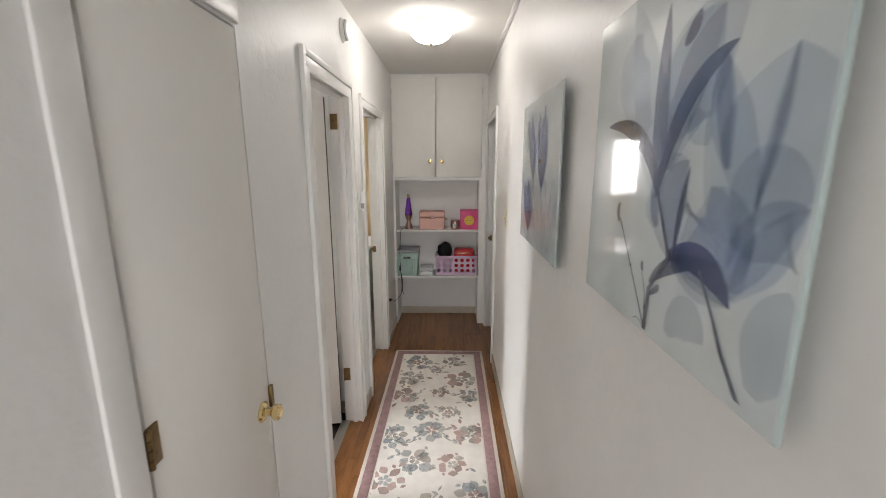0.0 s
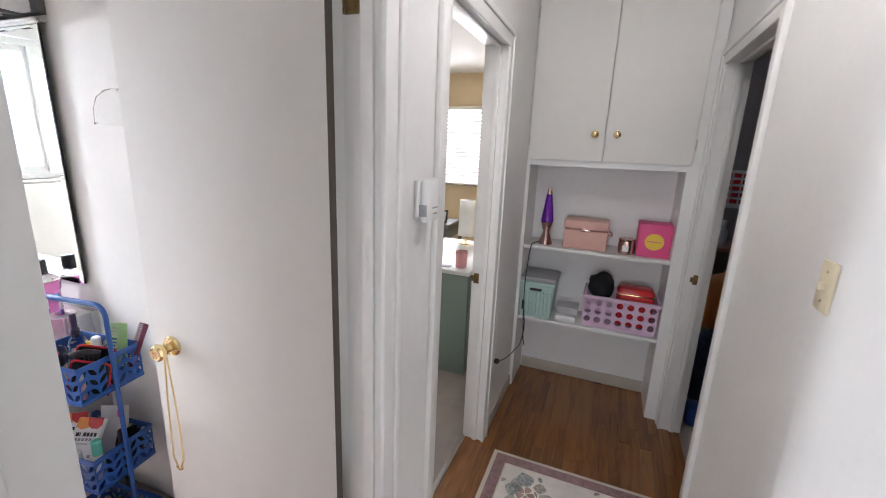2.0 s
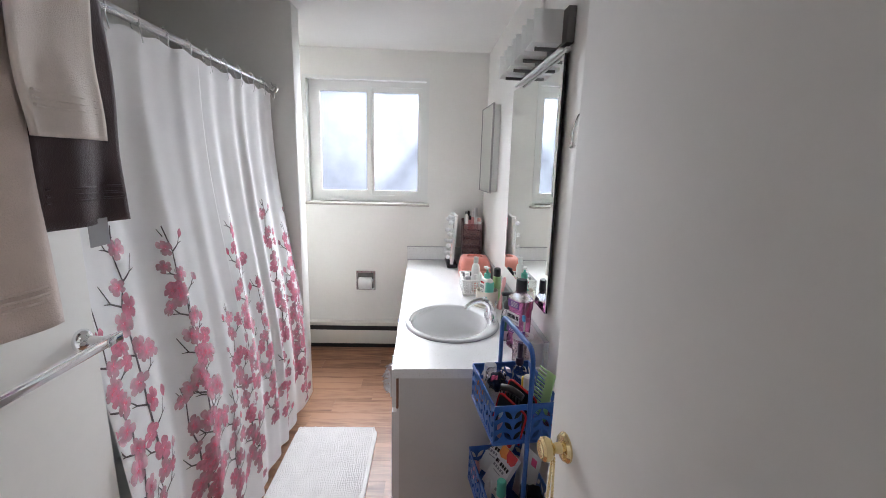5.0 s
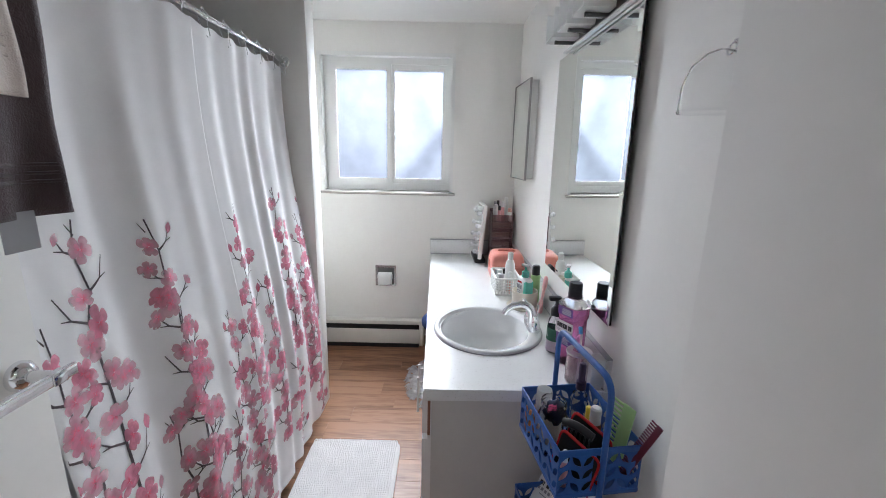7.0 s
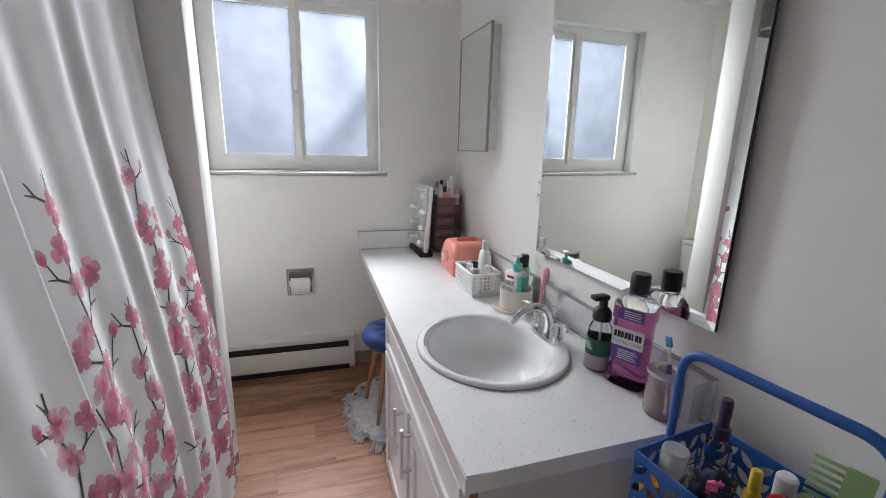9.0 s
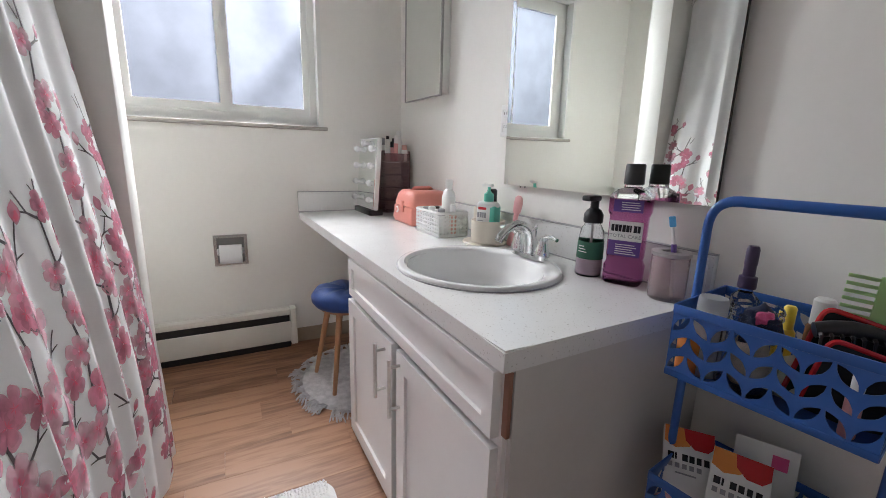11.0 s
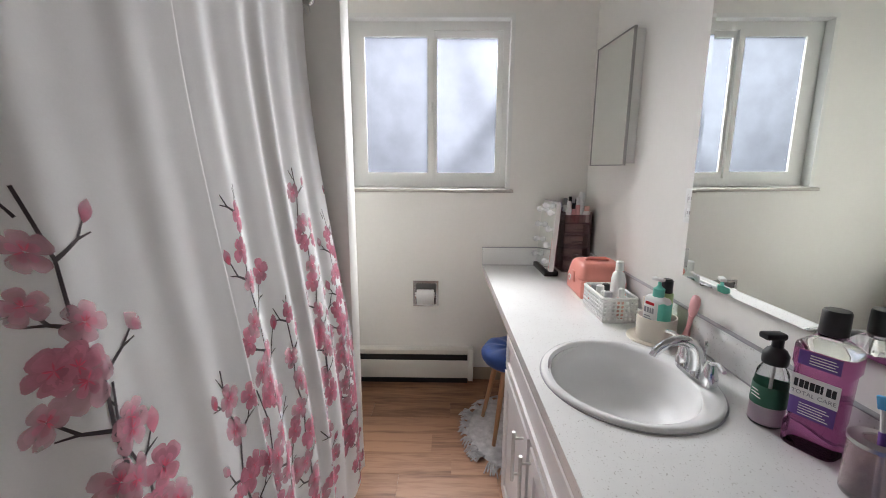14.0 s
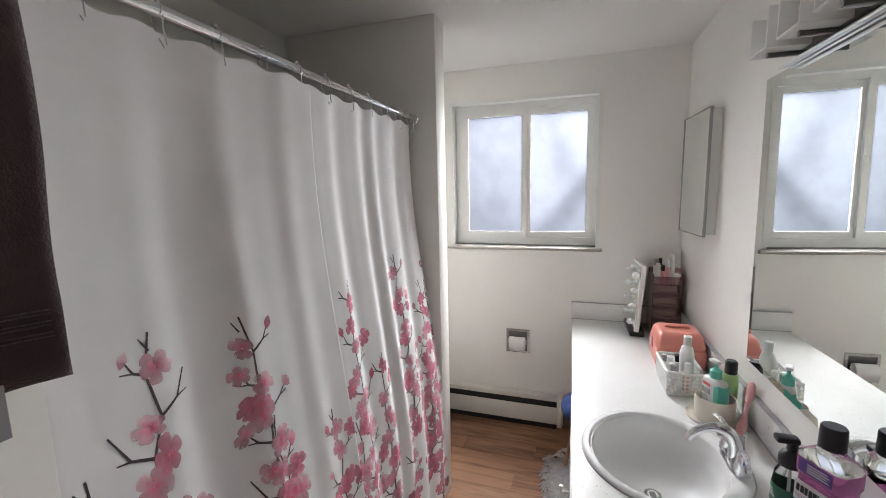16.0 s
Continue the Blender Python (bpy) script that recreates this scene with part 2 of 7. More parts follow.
YELLOW = material("yellow_plastic", (0.82, 0.60, 0.06), 0.4, vary=0.03, bump=0)
LILAC = material("lilac_plastic", (0.66, 0.47, 0.62), 0.42, vary=0.04, bump=0.01)
MINT = material("mint_plastic", (0.42, 0.58, 0.53), 0.45, vary=0.04, bump=0.01)
TEAL = material("teal_plastic", (0.13, 0.56, 0.44), 0.35, vary=0.03, bump=0)
GREEN_LABEL = material("dark_green_label", (0.03, 0.13, 0.08), 0.5, vary=0.04, bump=0)
LIME = material("lime_plastic", (0.46, 0.72, 0.30), 0.35, vary=0.04, bump=0, transmission=0.25)
CREAM_CERAMIC = material("cream_ceramic", (0.70, 0.64, 0.54), 0.35, vary=0.03, bump=0)
PINK_SILICONE = material("pink_silicone", (0.76, 0.38, 0.38), 0.45, vary=0.03, bump=0)
CLEAR = material("clear_plastic", (0.95, 0.95, 0.96), 0.06, vary=0, bump=0, transmission=1.0, ior=1.25)
THIN_CLEAR = material("thin_clear_plastic", (0.97, 0.97, 0.97), 0.04, vary=0, bump=0, transmission=1.0, ior=1.07)
FROSTED_PLASTIC = material("frosted_plastic", (0.90, 0.90, 0.90), 0.35, vary=0, bump=0, transmission=0.75, ior=1.2)
SMOKE_ACRYLIC = material("smoky_pink_acrylic", (0.62, 0.44, 0.45), 0.14, vary=0.05, bump=0, transmission=0.75, ior=1.2)
PURPLE_LIQUID = material("purple_liquid", (0.55, 0.18, 0.40), 0.04, vary=0.04, bump=0, transmission=0.95, ior=1.12)
PINK_LIQUID = material("pale_lilac_soap", (0.72, 0.58, 0.66), 0.3, vary=0.02, bump=0)
LAVA = material("violet_lamp_liquid", (0.22, 0.035, 0.50), 0.15, vary=0.1, bump=0, transmission=0.3)
LABEL_WHITE = material("white_label", (0.82, 0.81, 0.80), 0.5, vary=0.02, bump=0)
LABEL_PURPLE = material("purple_label", (0.13, 0.06, 0.28), 0.45, vary=0.03, bump=0)
PLUM_DARK = material("dark_plum_plastic", (0.045, 0.028, 0.07), 0.35, vary=0.05, bump=0)
INK = material("black_ink", (0.015, 0.015, 0.02), 0.6, vary=0, bump=0)
GREY_INK = material("grey_ink", (0.30, 0.30, 0.32), 0.6, vary=0, bump=0)
ORANGE = material("orange_print", (0.80, 0.28, 0.06), 0.5, vary=0.04, bump=0)
PAPER = material("white_paper", (0.80, 0.79, 0.78), 0.9, vary=0.02, bump=0.05)
SHADE_GLASS = sheer("frosted_lamp_glass", (0.86, 0.86, 0.84), 0.55)
LIT_GLASS = material("lit_white_glass", (0.9, 0.88, 0.84), 0.3, vary=0, bump=0, emit=(1.0, 0.98, 0.95), strength=13.5)
BULB = material("white_bulb_glass", (0.86, 0.86, 0.86), 0.2, vary=0, bump=0)
YELLOW_WALL = material("yellow_wall_paint", (0.86, 0.70, 0.45), 0.6, vary=0.03, bump=0.05)
SAGE = material("sage_painted_wood", (0.24, 0.31, 0.27), 0.5, vary=0.04, bump=0.03)
TABLE_GREY = material("grey_side_table", (0.20, 0.21, 0.22), 0.5, vary=0.05)
BLIND = sheer("white_blind_slat", (0.85, 0.85, 0.84), 0.45)
BARK = material("tree_bark", (0.13, 0.11, 0.10), 0.9, vary=0.3, scale=12, bump=0.8)
# the room's want of light is put into this dark wall colour
DIM_WALL = material("dim_room_shaded_paint", (0.30, 0.26, 0.24), 0.7, vary=0.05, bump=0.05)
BEDDING = material("navy_bedding", (0.03, 0.04, 0.08), 0.9, vary=0.4, scale=12, bump=0.4)
ART_GROUND = material("pale_print_ground", (0.60, 0.66, 0.67), 0.10, vary=0.10, scale=5, fine=12, bump=0, coat=1.0)
ART_DEEP = material("navy_petal_print", (0.014, 0.030, 0.15), 0.10, vary=0.4, scale=14, fine=30, bump=0, coat=1.0, island=0.35, alpha=0.68)
ART_BLUE = material("blue_petal_print", (0.006, 0.10, 0.48), 0.10, vary=0.4, scale=14, fine=30, bump=0, coat=1.0, island=0.3, alpha=0.68)
ART_PALE = material("blue_grey_petal_print", (0.26, 0.38, 0.56), 0.10, vary=0.3, scale=12, fine=30, bump=0, coat=1.0, island=0.3, alpha=0.20)
ART_STEEL = material("steel_blue_print", (0.09, 0.19, 0.44), 0.10, vary=0.4, scale=12, fine=30, bump=0, coat=1.0, island=0.35, alpha=0.20)
ART_STEM = material("dark_stem_print", (0.09, 0.11, 0.15), 0.10, vary=0.2, bump=0, coat=1.0, island=0.3)
ART_EDGE = material("green_glass_edge", (0.33, 0.40, 0.39), 0.08, vary=0.02, bump=0, coat=1.0)


# ---- building helpers ----
def thing(name, at, label, category, group="", kind=""):
    """An Empty at the thing's base, to which its parts are tied."""
    ob = new(name)
    ob.location = at
    ob.empty_display_size = 0.05
    return tagged(ob, label, category, group, kind)


def mesh_of(name, bm, mat, smooth=38):
    bmesh.ops.recalc_face_normals(bm, faces=bm.faces[:])
    me = bpy.data.meshes.new(name)
    bm.to_mesh(me)
    bm.free()
    for p in me.polygons:
        p.use_smooth = True
    me.set_sharp_from_angle(angle=radians(smooth))
    for m in (mat if isinstance(mat, (list, tuple)) else [mat]):
        me.materials.append(m)
    return me


def part(name, bm, mat, parent, label="", smooth=38):
    """Links a bmesh, built in world places, as one mesh under a thing or a part."""
    ob = new(name, mesh_of(name, bm, mat, smooth))
    ob.parent = parent
    if parent.data is None:
        ob.matrix_parent_inverse = Matrix.Translation(parent.location).inverted()
    return tagged(ob, label)


def solo(name, bm, mat, label, category, kind="", group="", smooth=38):
    """A thing that is one mesh."""
    return tagged(new(name, mesh_of(name, bm, mat, smooth)), label, category, group, kind)


def B():
    return bmesh.new()


def box(bm, x0, x1, y0, y1, z0, z1, bevel=0.0, m=None, seg=2):
    r = bmesh.ops.create_cube(bm, size=1)
    vs = r["verts"]
    for v in vs:
        v.co = Vector(((x0 + x1) / 2 + v.co.x * (x1 - x0), (y0 + y1) / 2 + v.co.y * (y1 - y0), (z0 + z1) / 2 + v.co.z * (z1 - z0)))
    if m is not None:
        for v in vs:
            v.co = m @ v.co
    if bevel > 0:
        es = {e for v in vs for e in v.link_edges}
        bmesh.ops.bevel(bm, geom=list(es), offset=bevel, segments=seg, affect='EDGES', profile=0.5)
    return bm


def lathe(bm, at, profile, seg=24, m=None, sx=1.0, sy=1.0, ring=False):
    """A body of revolution about z from (radius, height) pairs."""
    rings = []
    for r, z in profile:
        loop = []
        for k in range(seg):
            a = 2 * math.pi * k / seg
            co = Vector((at[0] + r * sx * math.cos(a), at[1] + r * sy * math.sin(a), at[2] + z))
            loop.append(bm.verts.new(m @ co if m is not None else co))
        rings.append(loop)
    for a, b in zip(rings, rings[1:] + (rings[:1] if ring else [])):
        for k in range(seg):
            bm.faces.new((a[k], a[(k + 1) % seg], b[(k + 1) % seg], b[k]))
    if not ring:
        bm.faces.new(rings[0])
        bm.faces.new(rings[-1])
    return bm


def tube(bm, pts, r, seg=10, closed=False, taper=None):
    """A round bar along points."""
    pts = [Vector(p) for p in pts]
    rings = []
    n = len(pts)
    up = None
    for i, p in enumerate(pts):
        a = pts[(i - 1) % n] if (closed or i > 0) else p
        b = pts[(i + 1) % n] if (closed or i < n - 1) else p
        d = (b - a).normalized()
        if up is None:
            up = d.orthogonal().normalized()
        up = (up - d * up.dot(d)).normalized()
        side = d.cross(up)
        rr = r if taper is None else r + (taper - r) * i / max(1, n - 1)
        rings.append([bm.verts.new(p + (up * math.cos(t) + side * math.sin(t)) * rr) for t in (2 * math.pi * k / seg for k in range(seg))])
    for i in range(n if closed else n - 1):
        a, b = rings[i], rings[(i + 1) % n]
        for k in range(seg):
            bm.faces.new((a[k], a[(k + 1) % seg], b[(k + 1) % seg], b[k]))
    if not closed:
        bm.faces.new(rings[0])
        bm.faces.new(rings[-1])
    return bm


def rounded(pts, radius, n=5):
    """Points of a bar with its inner corners rounded."""
    pts = [Vector(p) for p in pts]
    out = [pts[0]]
    for a, p, b in zip(pts, pts[1:], pts[2:]):
        u, w = (a - p).normalized(), (b - p).normalized()
        s, e = p + u * radius, p + w * radius
        for k in range(n + 1):
            t = k / n
            out.append(s * (1 - t) ** 2 + p * 2 * t * (1 - t) + e * t * t)
    out.append(pts[-1])
    return out


def poly(bm, pts, lift=None):
    """A flat patch fanned from its middle."""
    vs = [bm.verts.new(p) for p in pts]
    c = bm.verts.new(sum((Vector(p) for p in pts), Vector()) / len(pts))
    for a, b in zip(vs, vs[1:] + vs[:1]):
        bm.faces.new((a, b, c))
    return bm


def slab(bm, outline, z0, z1):
    """A plate of any outline in plan."""
    low = [bm.verts.new((x, y, z0)) for x, y in outline]
    top = [bm.verts.new((x, y, z1)) for x, y in outline]
    n = len(outline)
    for k in range(n):
        bm.faces.new((low[k], low[(k + 1) % n], top[(k + 1) % n], top[k]))
    bm.faces.new(top)
    bm.faces.new(low[::-1])
    return bm


def panel_wall(bm, axis, a0, a1, s0, s1, z0, z1, holes=()):
    """A wall a0..a1 thick across its axis, s0..s1 long, with openings (s, s, z, z) through it."""
    ss = sorted({s0, s1, *[h[0] for h in holes], *[h[1] for h in holes]})
    zs = sorted({z0, z1, *[h[2] for h in holes], *[h[3] for h in holes]})
    ss, zs = [s for s in ss if s0 <= s <= s1], [z for z in zs if z0 <= z <= z1]
    solid = {}
    for i in range(len(ss) - 1):
        for k in range(len(zs) - 1):
            cs, cz = (ss[i] + ss[i + 1]) / 2, (zs[k] + zs[k + 1]) / 2
            solid[i, k] = not any(h[0] < cs < h[1] and h[2] < cz < h[3] for h in holes)
    grid = {}

    def vert(a, i, k):
        key = (a, i, k)
        if key not in grid:
            grid[key] = bm.verts.new((a, ss[i], zs[k]) if axis == 'x' else (ss[i], a, zs[k]))
        return grid[key]
    for (i, k), full in solid.items():
        if not full:
            continue
        for a in (a0, a1):
            bm.faces.new((vert(a, i, k), vert(a, i + 1, k), vert(a, i + 1, k + 1), vert(a, i, k + 1)))
        for di, dk, c0, c1 in ((-1, 0, (i, k), (i, k + 1)), (1, 0, (i + 1, k), (i + 1, k + 1)), (0, -1, (i, k), (i + 1, k)), (0, 1, (i, k + 1), (i + 1, k + 1))):
            if not solid.get((i + di, k + dk), False):
                bm.faces.new((vert(a0, *c0), vert(a1, *c0), vert(a1, *c1), vert(a0, *c1)))
    return bm


def pierced(bm, at, across, up, nx, ny, cw, ch, hole, thick):
    """A thin sheet of nx by ny cells, each with a hole given as a radius for each angle about the cell's middle."""
    at, across, up = Vector(at), Vector(across).normalized(), Vector(up).normalized()
    out = across.cross(up)
    c = math.atan2(ch, cw)
    quarter = [0, c / 2, c, (c + math.pi / 2) / 2]
    angles = sorted({round(a % (2 * math.pi), 9) for q in quarter + [math.pi / 2] for a in (q, math.pi - q, math.pi + q, -q)})
    n = len(angles)
    made = {}

    def vert(p, d):
        key = (round(p[0], 6), round(p[1], 6), d)
        if key not in made:
            made[key] = bm.verts.new(at + across * p[0] + up * p[1] + out * d)
        return made[key]
    for i in range(nx):
        for k in range(ny):
            x0, y0 = cw * (i + 0.5), ch * (k + 0.5)
            inner, outer = [], []
            for a in angles:
                f = min(cw / 2 / max(1e-6, abs(math.cos(a))), ch / 2 / max(1e-6, abs(math.sin(a))))
                r = min(hole(i, k, a), f * 0.93)
                inner.append((x0 + r * math.cos(a), y0 + r * math.sin(a)))
                outer.append((x0 + f * math.cos(a), y0 + f * math.sin(a)))
            for j in range(n):
                q = (j + 1) % n
                a0, a1, b0, b1 = (vert(p, 0) for p in (inner[j], inner[q], outer[j], outer[q]))
                c0, c1, d0, d1 = (vert(p, thick) for p in (inner[j], inner[q], outer[j], outer[q]))
                bm.faces.new((a0, a1, b1, b0))
                bm.faces.new((c0, d0, d1, c1))
                bm.faces.new((a0, c0, c1, a1))
    return bm


def round_hole(r):
    return lambda i, k, a: r


def writing(text, size, m, mat, parent, name="lettering"):
    c = bpy.data.curves.new(name, 'FONT')
    c.body, c.size, c.align_x, c.align_y, c.extrude, c.resolution_u = text, size, 'CENTER', 'CENTER', 0.0003, 2
    tmp = bpy.data.objects.new(name, c)
    scene.collection.objects.link(tmp)
    me = bpy.data.meshes.new_from_object(tmp.evaluated_get(bpy.context.evaluated_depsgraph_get()))
    bpy.data.objects.remove(tmp)
    me.materials.clear()
    me.materials.append(mat)
    me.transform(m)
    ob = new(name, me)
    ob.parent = parent
    if parent.data is None:
        ob.matrix_parent_inverse = Matrix.Translation(parent.location).inverted()
    return ob


# ---- the large structure ----
HL, HR = -0.505, 0.478          # hall walls, inner faces
BW, BE = -3.90, -0.615          # bathroom window wall and door wall
BN = 2.575                      # mirror wall
ALC = 1.266                     # front of the tub alcove
HC, BC = 2.615, 2.508            # ceilings
DOOR_H = 2.145
MIRROR_WALL = Matrix.Translation((-1.95, BN, 0)) @ Matrix.Rotation(radians(1.2), 4, 'Z') @ Matrix.Translation((1.95, -BN, 0))    # the vanity wall is a little out of square


def structure(name, bm, mat, label, category="wall"):
    return solo(name, bm, mat, label, category, kind="structure")


BATH_OP = (1.797, 2.523, -0.001, DOOR_H)
ROOM_OP = (2.857, 3.648, -0.001, DOOR_H)
RIGHT_OP = (3.412, 4.236, -0.001, DOOR_H)
CLOSET_OP = (0.694, 1.237, 0.012, 2.115)
structure("wall_hall_left", panel_wall(B(), 'x', BE, HL, -1.5, 4.62, 0, HC + 0.1, [BATH_OP, ROOM_OP, CLOSET_OP]), WALL, "glossy off-white textured plaster hall wall with three doorways")
structure("wall_hall_right", panel_wall(B(), 'x', HR, HR + 0.11, -1.5, 4.62, 0, HC + 0.1, [RIGHT_OP]), WALL, "glossy off-white textured plaster hall wall with a doorway")
structure("wall_hall_start", panel_wall(B(), 'y', -1.6, -1.5, BE, HR + 0.11, 0, HC + 0.1, [(-0.45, 0.43, 0.3, 2.3)]), WALL, "off-white plaster wall with a window opening at the start of the hall")
structure("wall_hall_end", box(B(), BE, HR + 0.11, 4.62, 4.72, 0, HC + 0.1), WALL, "off-white plaster back wall of the shelf niche")
structure("ceiling_hall", box(B(), HL - 0.003, HR + 0.003, -1.5, 4.62, HC, HC + 0.1), CEILING, "matt off-white plaster hall ceiling", "ceiling")
structure("floor_hall", box(B(), BE, HR + 0.11, -1.6, 4.72, -0.1, -0.012), GAP, "honey oak strip floor of the hall", "floor")
structure("wall_bath_mirror", box(B(), BW - 0.2, BE + 0.004, BN, BN + 0.1, 0, HC + 0.1), WALL_BATH, "white painted bathroom wall behind the mirror")
structure("wall_bath_window", panel_wall(B(), 'x', BW - 0.2, BW, 0.3, BN, 0, BC + 0.2, [(1.05, 2.045, 1.30, 2.29)]), WALL_BATH, "white painted outer wall with the window opening")
structure("wall_bath_back", box(B(), BW, BE, 0.32, 0.42, 0, BC + 0.2), WALL_BATH, "white painted wall behind the tub")
structure("wall_bath_partition", box(B(), -3.10, -2.97, 0.42, ALC, 0, BC, 0.004), WALL_BATH, "white painted stub wall at the foot of the tub")
structure("wall_bath_head", box(B(), -1.36, BE, 0.42, ALC, 0, BC, 0.004), WALL_BATH, "white painted stub wall with the towel bars")
structure("ceiling_bath", box(B(), BW, BE, 0.42, BN + 0.06, BC, BC + 0.1), CEILING, "matt white bathroom ceiling", "ceiling")
structure("floor_bath", box(B(), BW, BE, 0.42, BN + 0.06, -0.1, -0.009), GAP, "brown wood-look vinyl plank bathroom floor", "floor")

# the sage and yellow bedroom past the second door
structure("floor_bedroom", box(B(), -3.9, BE, 2.68, 6.1, -0.1, 0.006), CARPET, "greige cut-pile bedroom carpet", "floor")
structure("ceiling_bedroom", box(B(), -3.9, BE, 2.68, 6.1, 2.46, 2.56), CEILING, "matt white bedroom ceiling", "ceiling")
structure("wall_bedroom_window", panel_wall(B(), 'y', 6.1, 6.25, -3.9, BE, 0, 2.6, [(-2.2, -1.25, 1.28, 2.12)]), YELLOW_WALL, "pale yellow painted bedroom wall with a window")
structure("wall_bedroom_far", box(B(), -4.0, -3.9, 2.68, 6.25, 0, 2.6), YELLOW_WALL, "pale yellow painted bedroom side wall")
structure("wall_bedroom_near", box(B(), BE, BE + 0.1, 4.73, 6.25, 0, 2.6), YELLOW_WALL, "pale yellow painted bedroom wall")
# the dim room past the door in the right-hand wall
structure("floor_dim_room", box(B(), HR + 0.11, 3.0, 2.4, 6.1, -0.1, 0.004), CARPET, "greige carpet in an unlit room", "floor")
structure("ceiling_dim_room", box(B(), HR + 0.11, 3.0, 2.4, 6.1, 2.5, 2.6), CEILING, "ceiling of an unlit room", "ceiling")
structure("wall_dim_room_far", box(B(), HR + 0.11, 3.0, 5.3, 5.4, 0, 2.6), DIM_WALL, "far wall of an unlit room, its dimness put into a taupe colour")
structure("wall_dim_room_side", box(B(), 2.9, 3.0, 2.4, 5.3, 0, 2.6), DIM_WALL, "side wall of an unlit room, its dimness put into a taupe colour")
structure("wall_dim_room_near", box(B(), HR + 0.11, 3.0, 2.3, 2.4, 0, 2.6), DIM_WALL, "near wall of an unlit room, its dimness put into a taupe colour")


def casing(bm, xf, out, y0, y1, top, w=0.062, near=True, far=True):
    """Moulded casing round a hall door: out is the way into the hall (+1 or -1) and xf the wall's face."""
    def strip(a0, a1, z0, z1, d):
        xs = sorted((xf, xf + out * d))
        box(bm, xs[0], xs[1], a0, a1, z0, z1, 0.004)
    for side, on in ((-1, near), (1, far)):
        if on:
            e = y0 if side < 0 else y1
            inner = sorted((e - side * 0.012, e + side * w * 0.62))
            outer = sorted((e + side * w * 0.62, e + side * w))
            strip(inner[0], inner[1], 0, top + 0.012, 0.014)
            strip(outer[0], outer[1], 0, top + w, 0.021)
    strip(y0 - w * 0.62, y1 + w * 0.62, top - 0.012, top + w * 0.62, 0.0135)
    strip(y0 - w * 0.62, y1 + w * 0.62, top + w * 0.62, top + w, 0.0205)
    return bm


def lining(bm, x0, x1, y0, y1, top, stop, near=0.012):
    """Jamb boards and stops that line an opening."""
    box(bm, x0, x1, y0, y0 + 0.018, 0, top, 0.002)
    box(bm, x0, x1, y1 - 0.018, y1, 0, top, 0.002)
    box(bm, x0, x1, y0 + 0.018, y1 - 0.018, top - 0.018, top, 0.002)
    if stop:
        box(bm, stop[0], stop[1], y0 + 0.018, y0 + 0.018 + near, 0, top - 0.018, 0.002)
        box(bm, stop[0], stop[1], y1 - 0.030, y1 - 0.018, 0, top - 0.018, 0.002)
        box(bm, stop[0], stop[1], y0 + 0.018 + near, y1 - 0.030, top - 0.030, top - 0.018, 0.002)
    return bm


def door_frame(name, xf, out, op, x0, x1, stop, label, w=0.062, near=0.012):
    f = thing(name, ((x0 + x1) / 2, (op[0] + op[1]) / 2, 0), label, "door frame", kind="structure")
    part("casing", casing(B(), xf, out, op[0] + 0.018, op[1] - 0.018, op[3] - 0.018, w), TRIM, f)
    part("jamb", lining(B(), x0, x1, op[0], op[1], op[3], stop, near), TRIM, f)
    return f


def strike_plate(frame_ob, x, y, z, s):
    bm = box(B(), x - 0.014, x + 0.014, y, y + 0.0025, z - 0.028, z + 0.028, 0.001)
    plate = part("strike_plate", bm, OLD_BRASS, frame_ob, "worn brass strike plate")
    part("latch_lip", box(B(), x + s * 0.010, x + s * 0.026, y - 0.006, y + 0.001, z - 0.012, z + 0.012, 0.002), OLD_BRASS, plate)


frame_bath = door_frame("door_frame_bath", HL, 1, BATH_OP, BE - 0.003, HL, (-0.562, -0.528), "white painted moulded frame of the bathroom doorway", w=0.078)
frame_bed = door_frame("door_frame_bedroom", HL, 1, ROOM_OP, BE - 0.003, HL, (-0.56, -0.535), "white painted moulded frame of the bedroom doorway, chipped at its foot", w=0.066)
frame_dim = door_frame("door_frame_dim", HR, -1, RIGHT_OP, HR, HR + 0.113, (0.53, 0.555), "white painted moulded frame of a doorway to an unlit room", w=0.062)
strike_plate(frame_bed, -0.592, 3.6272, 0.98, -1)
strike_plate(frame_dim, 0.520, 4.2152, 0.98, -1)


def hinge(bm, x, y, z, h=0.09):
    box(bm, x - 0.019, x + 0.019, y - 0.0025, y, z - h / 2, z + h / 2, 0.0008)
    for k in range(5):
        lathe(bm, (x - 0.019, y - 0.004, z - h / 2 + k * h / 5 + 0.001), [(0.0055, 0), (0.0055, h / 5 - 0.002)], 10)
    for dz in (-0.03, 0, 0.03):
        lathe(bm, (x + 0.008, y - 0.0025, z + dz), [(0.004, -0.002), (0.004, 0.002)], 8)
    return bm


def knob(bm, at, n, r=0.027, length=0.06):
    """A door knob with its rose; n points out of the door."""
    prof = [(0.033, 0), (0.033, 0.004), (0.028, 0.010), (0.014, 0.013), (0.011, 0.028), (0.013, 0.032), (r * 0.80, 0.036), (r, length * 0.75), (r * 0.97, length * 0.92), (r * 0.75, length), (r * 0.55, length - 0.003), (0.004, length - 0.004)]
    m = Matrix.Translation(at) @ Vector(n).to_track_quat('Z', 'Y').to_matrix().to_4x4()
    return lathe(bm, (0, 0, 0), prof, 26, m)


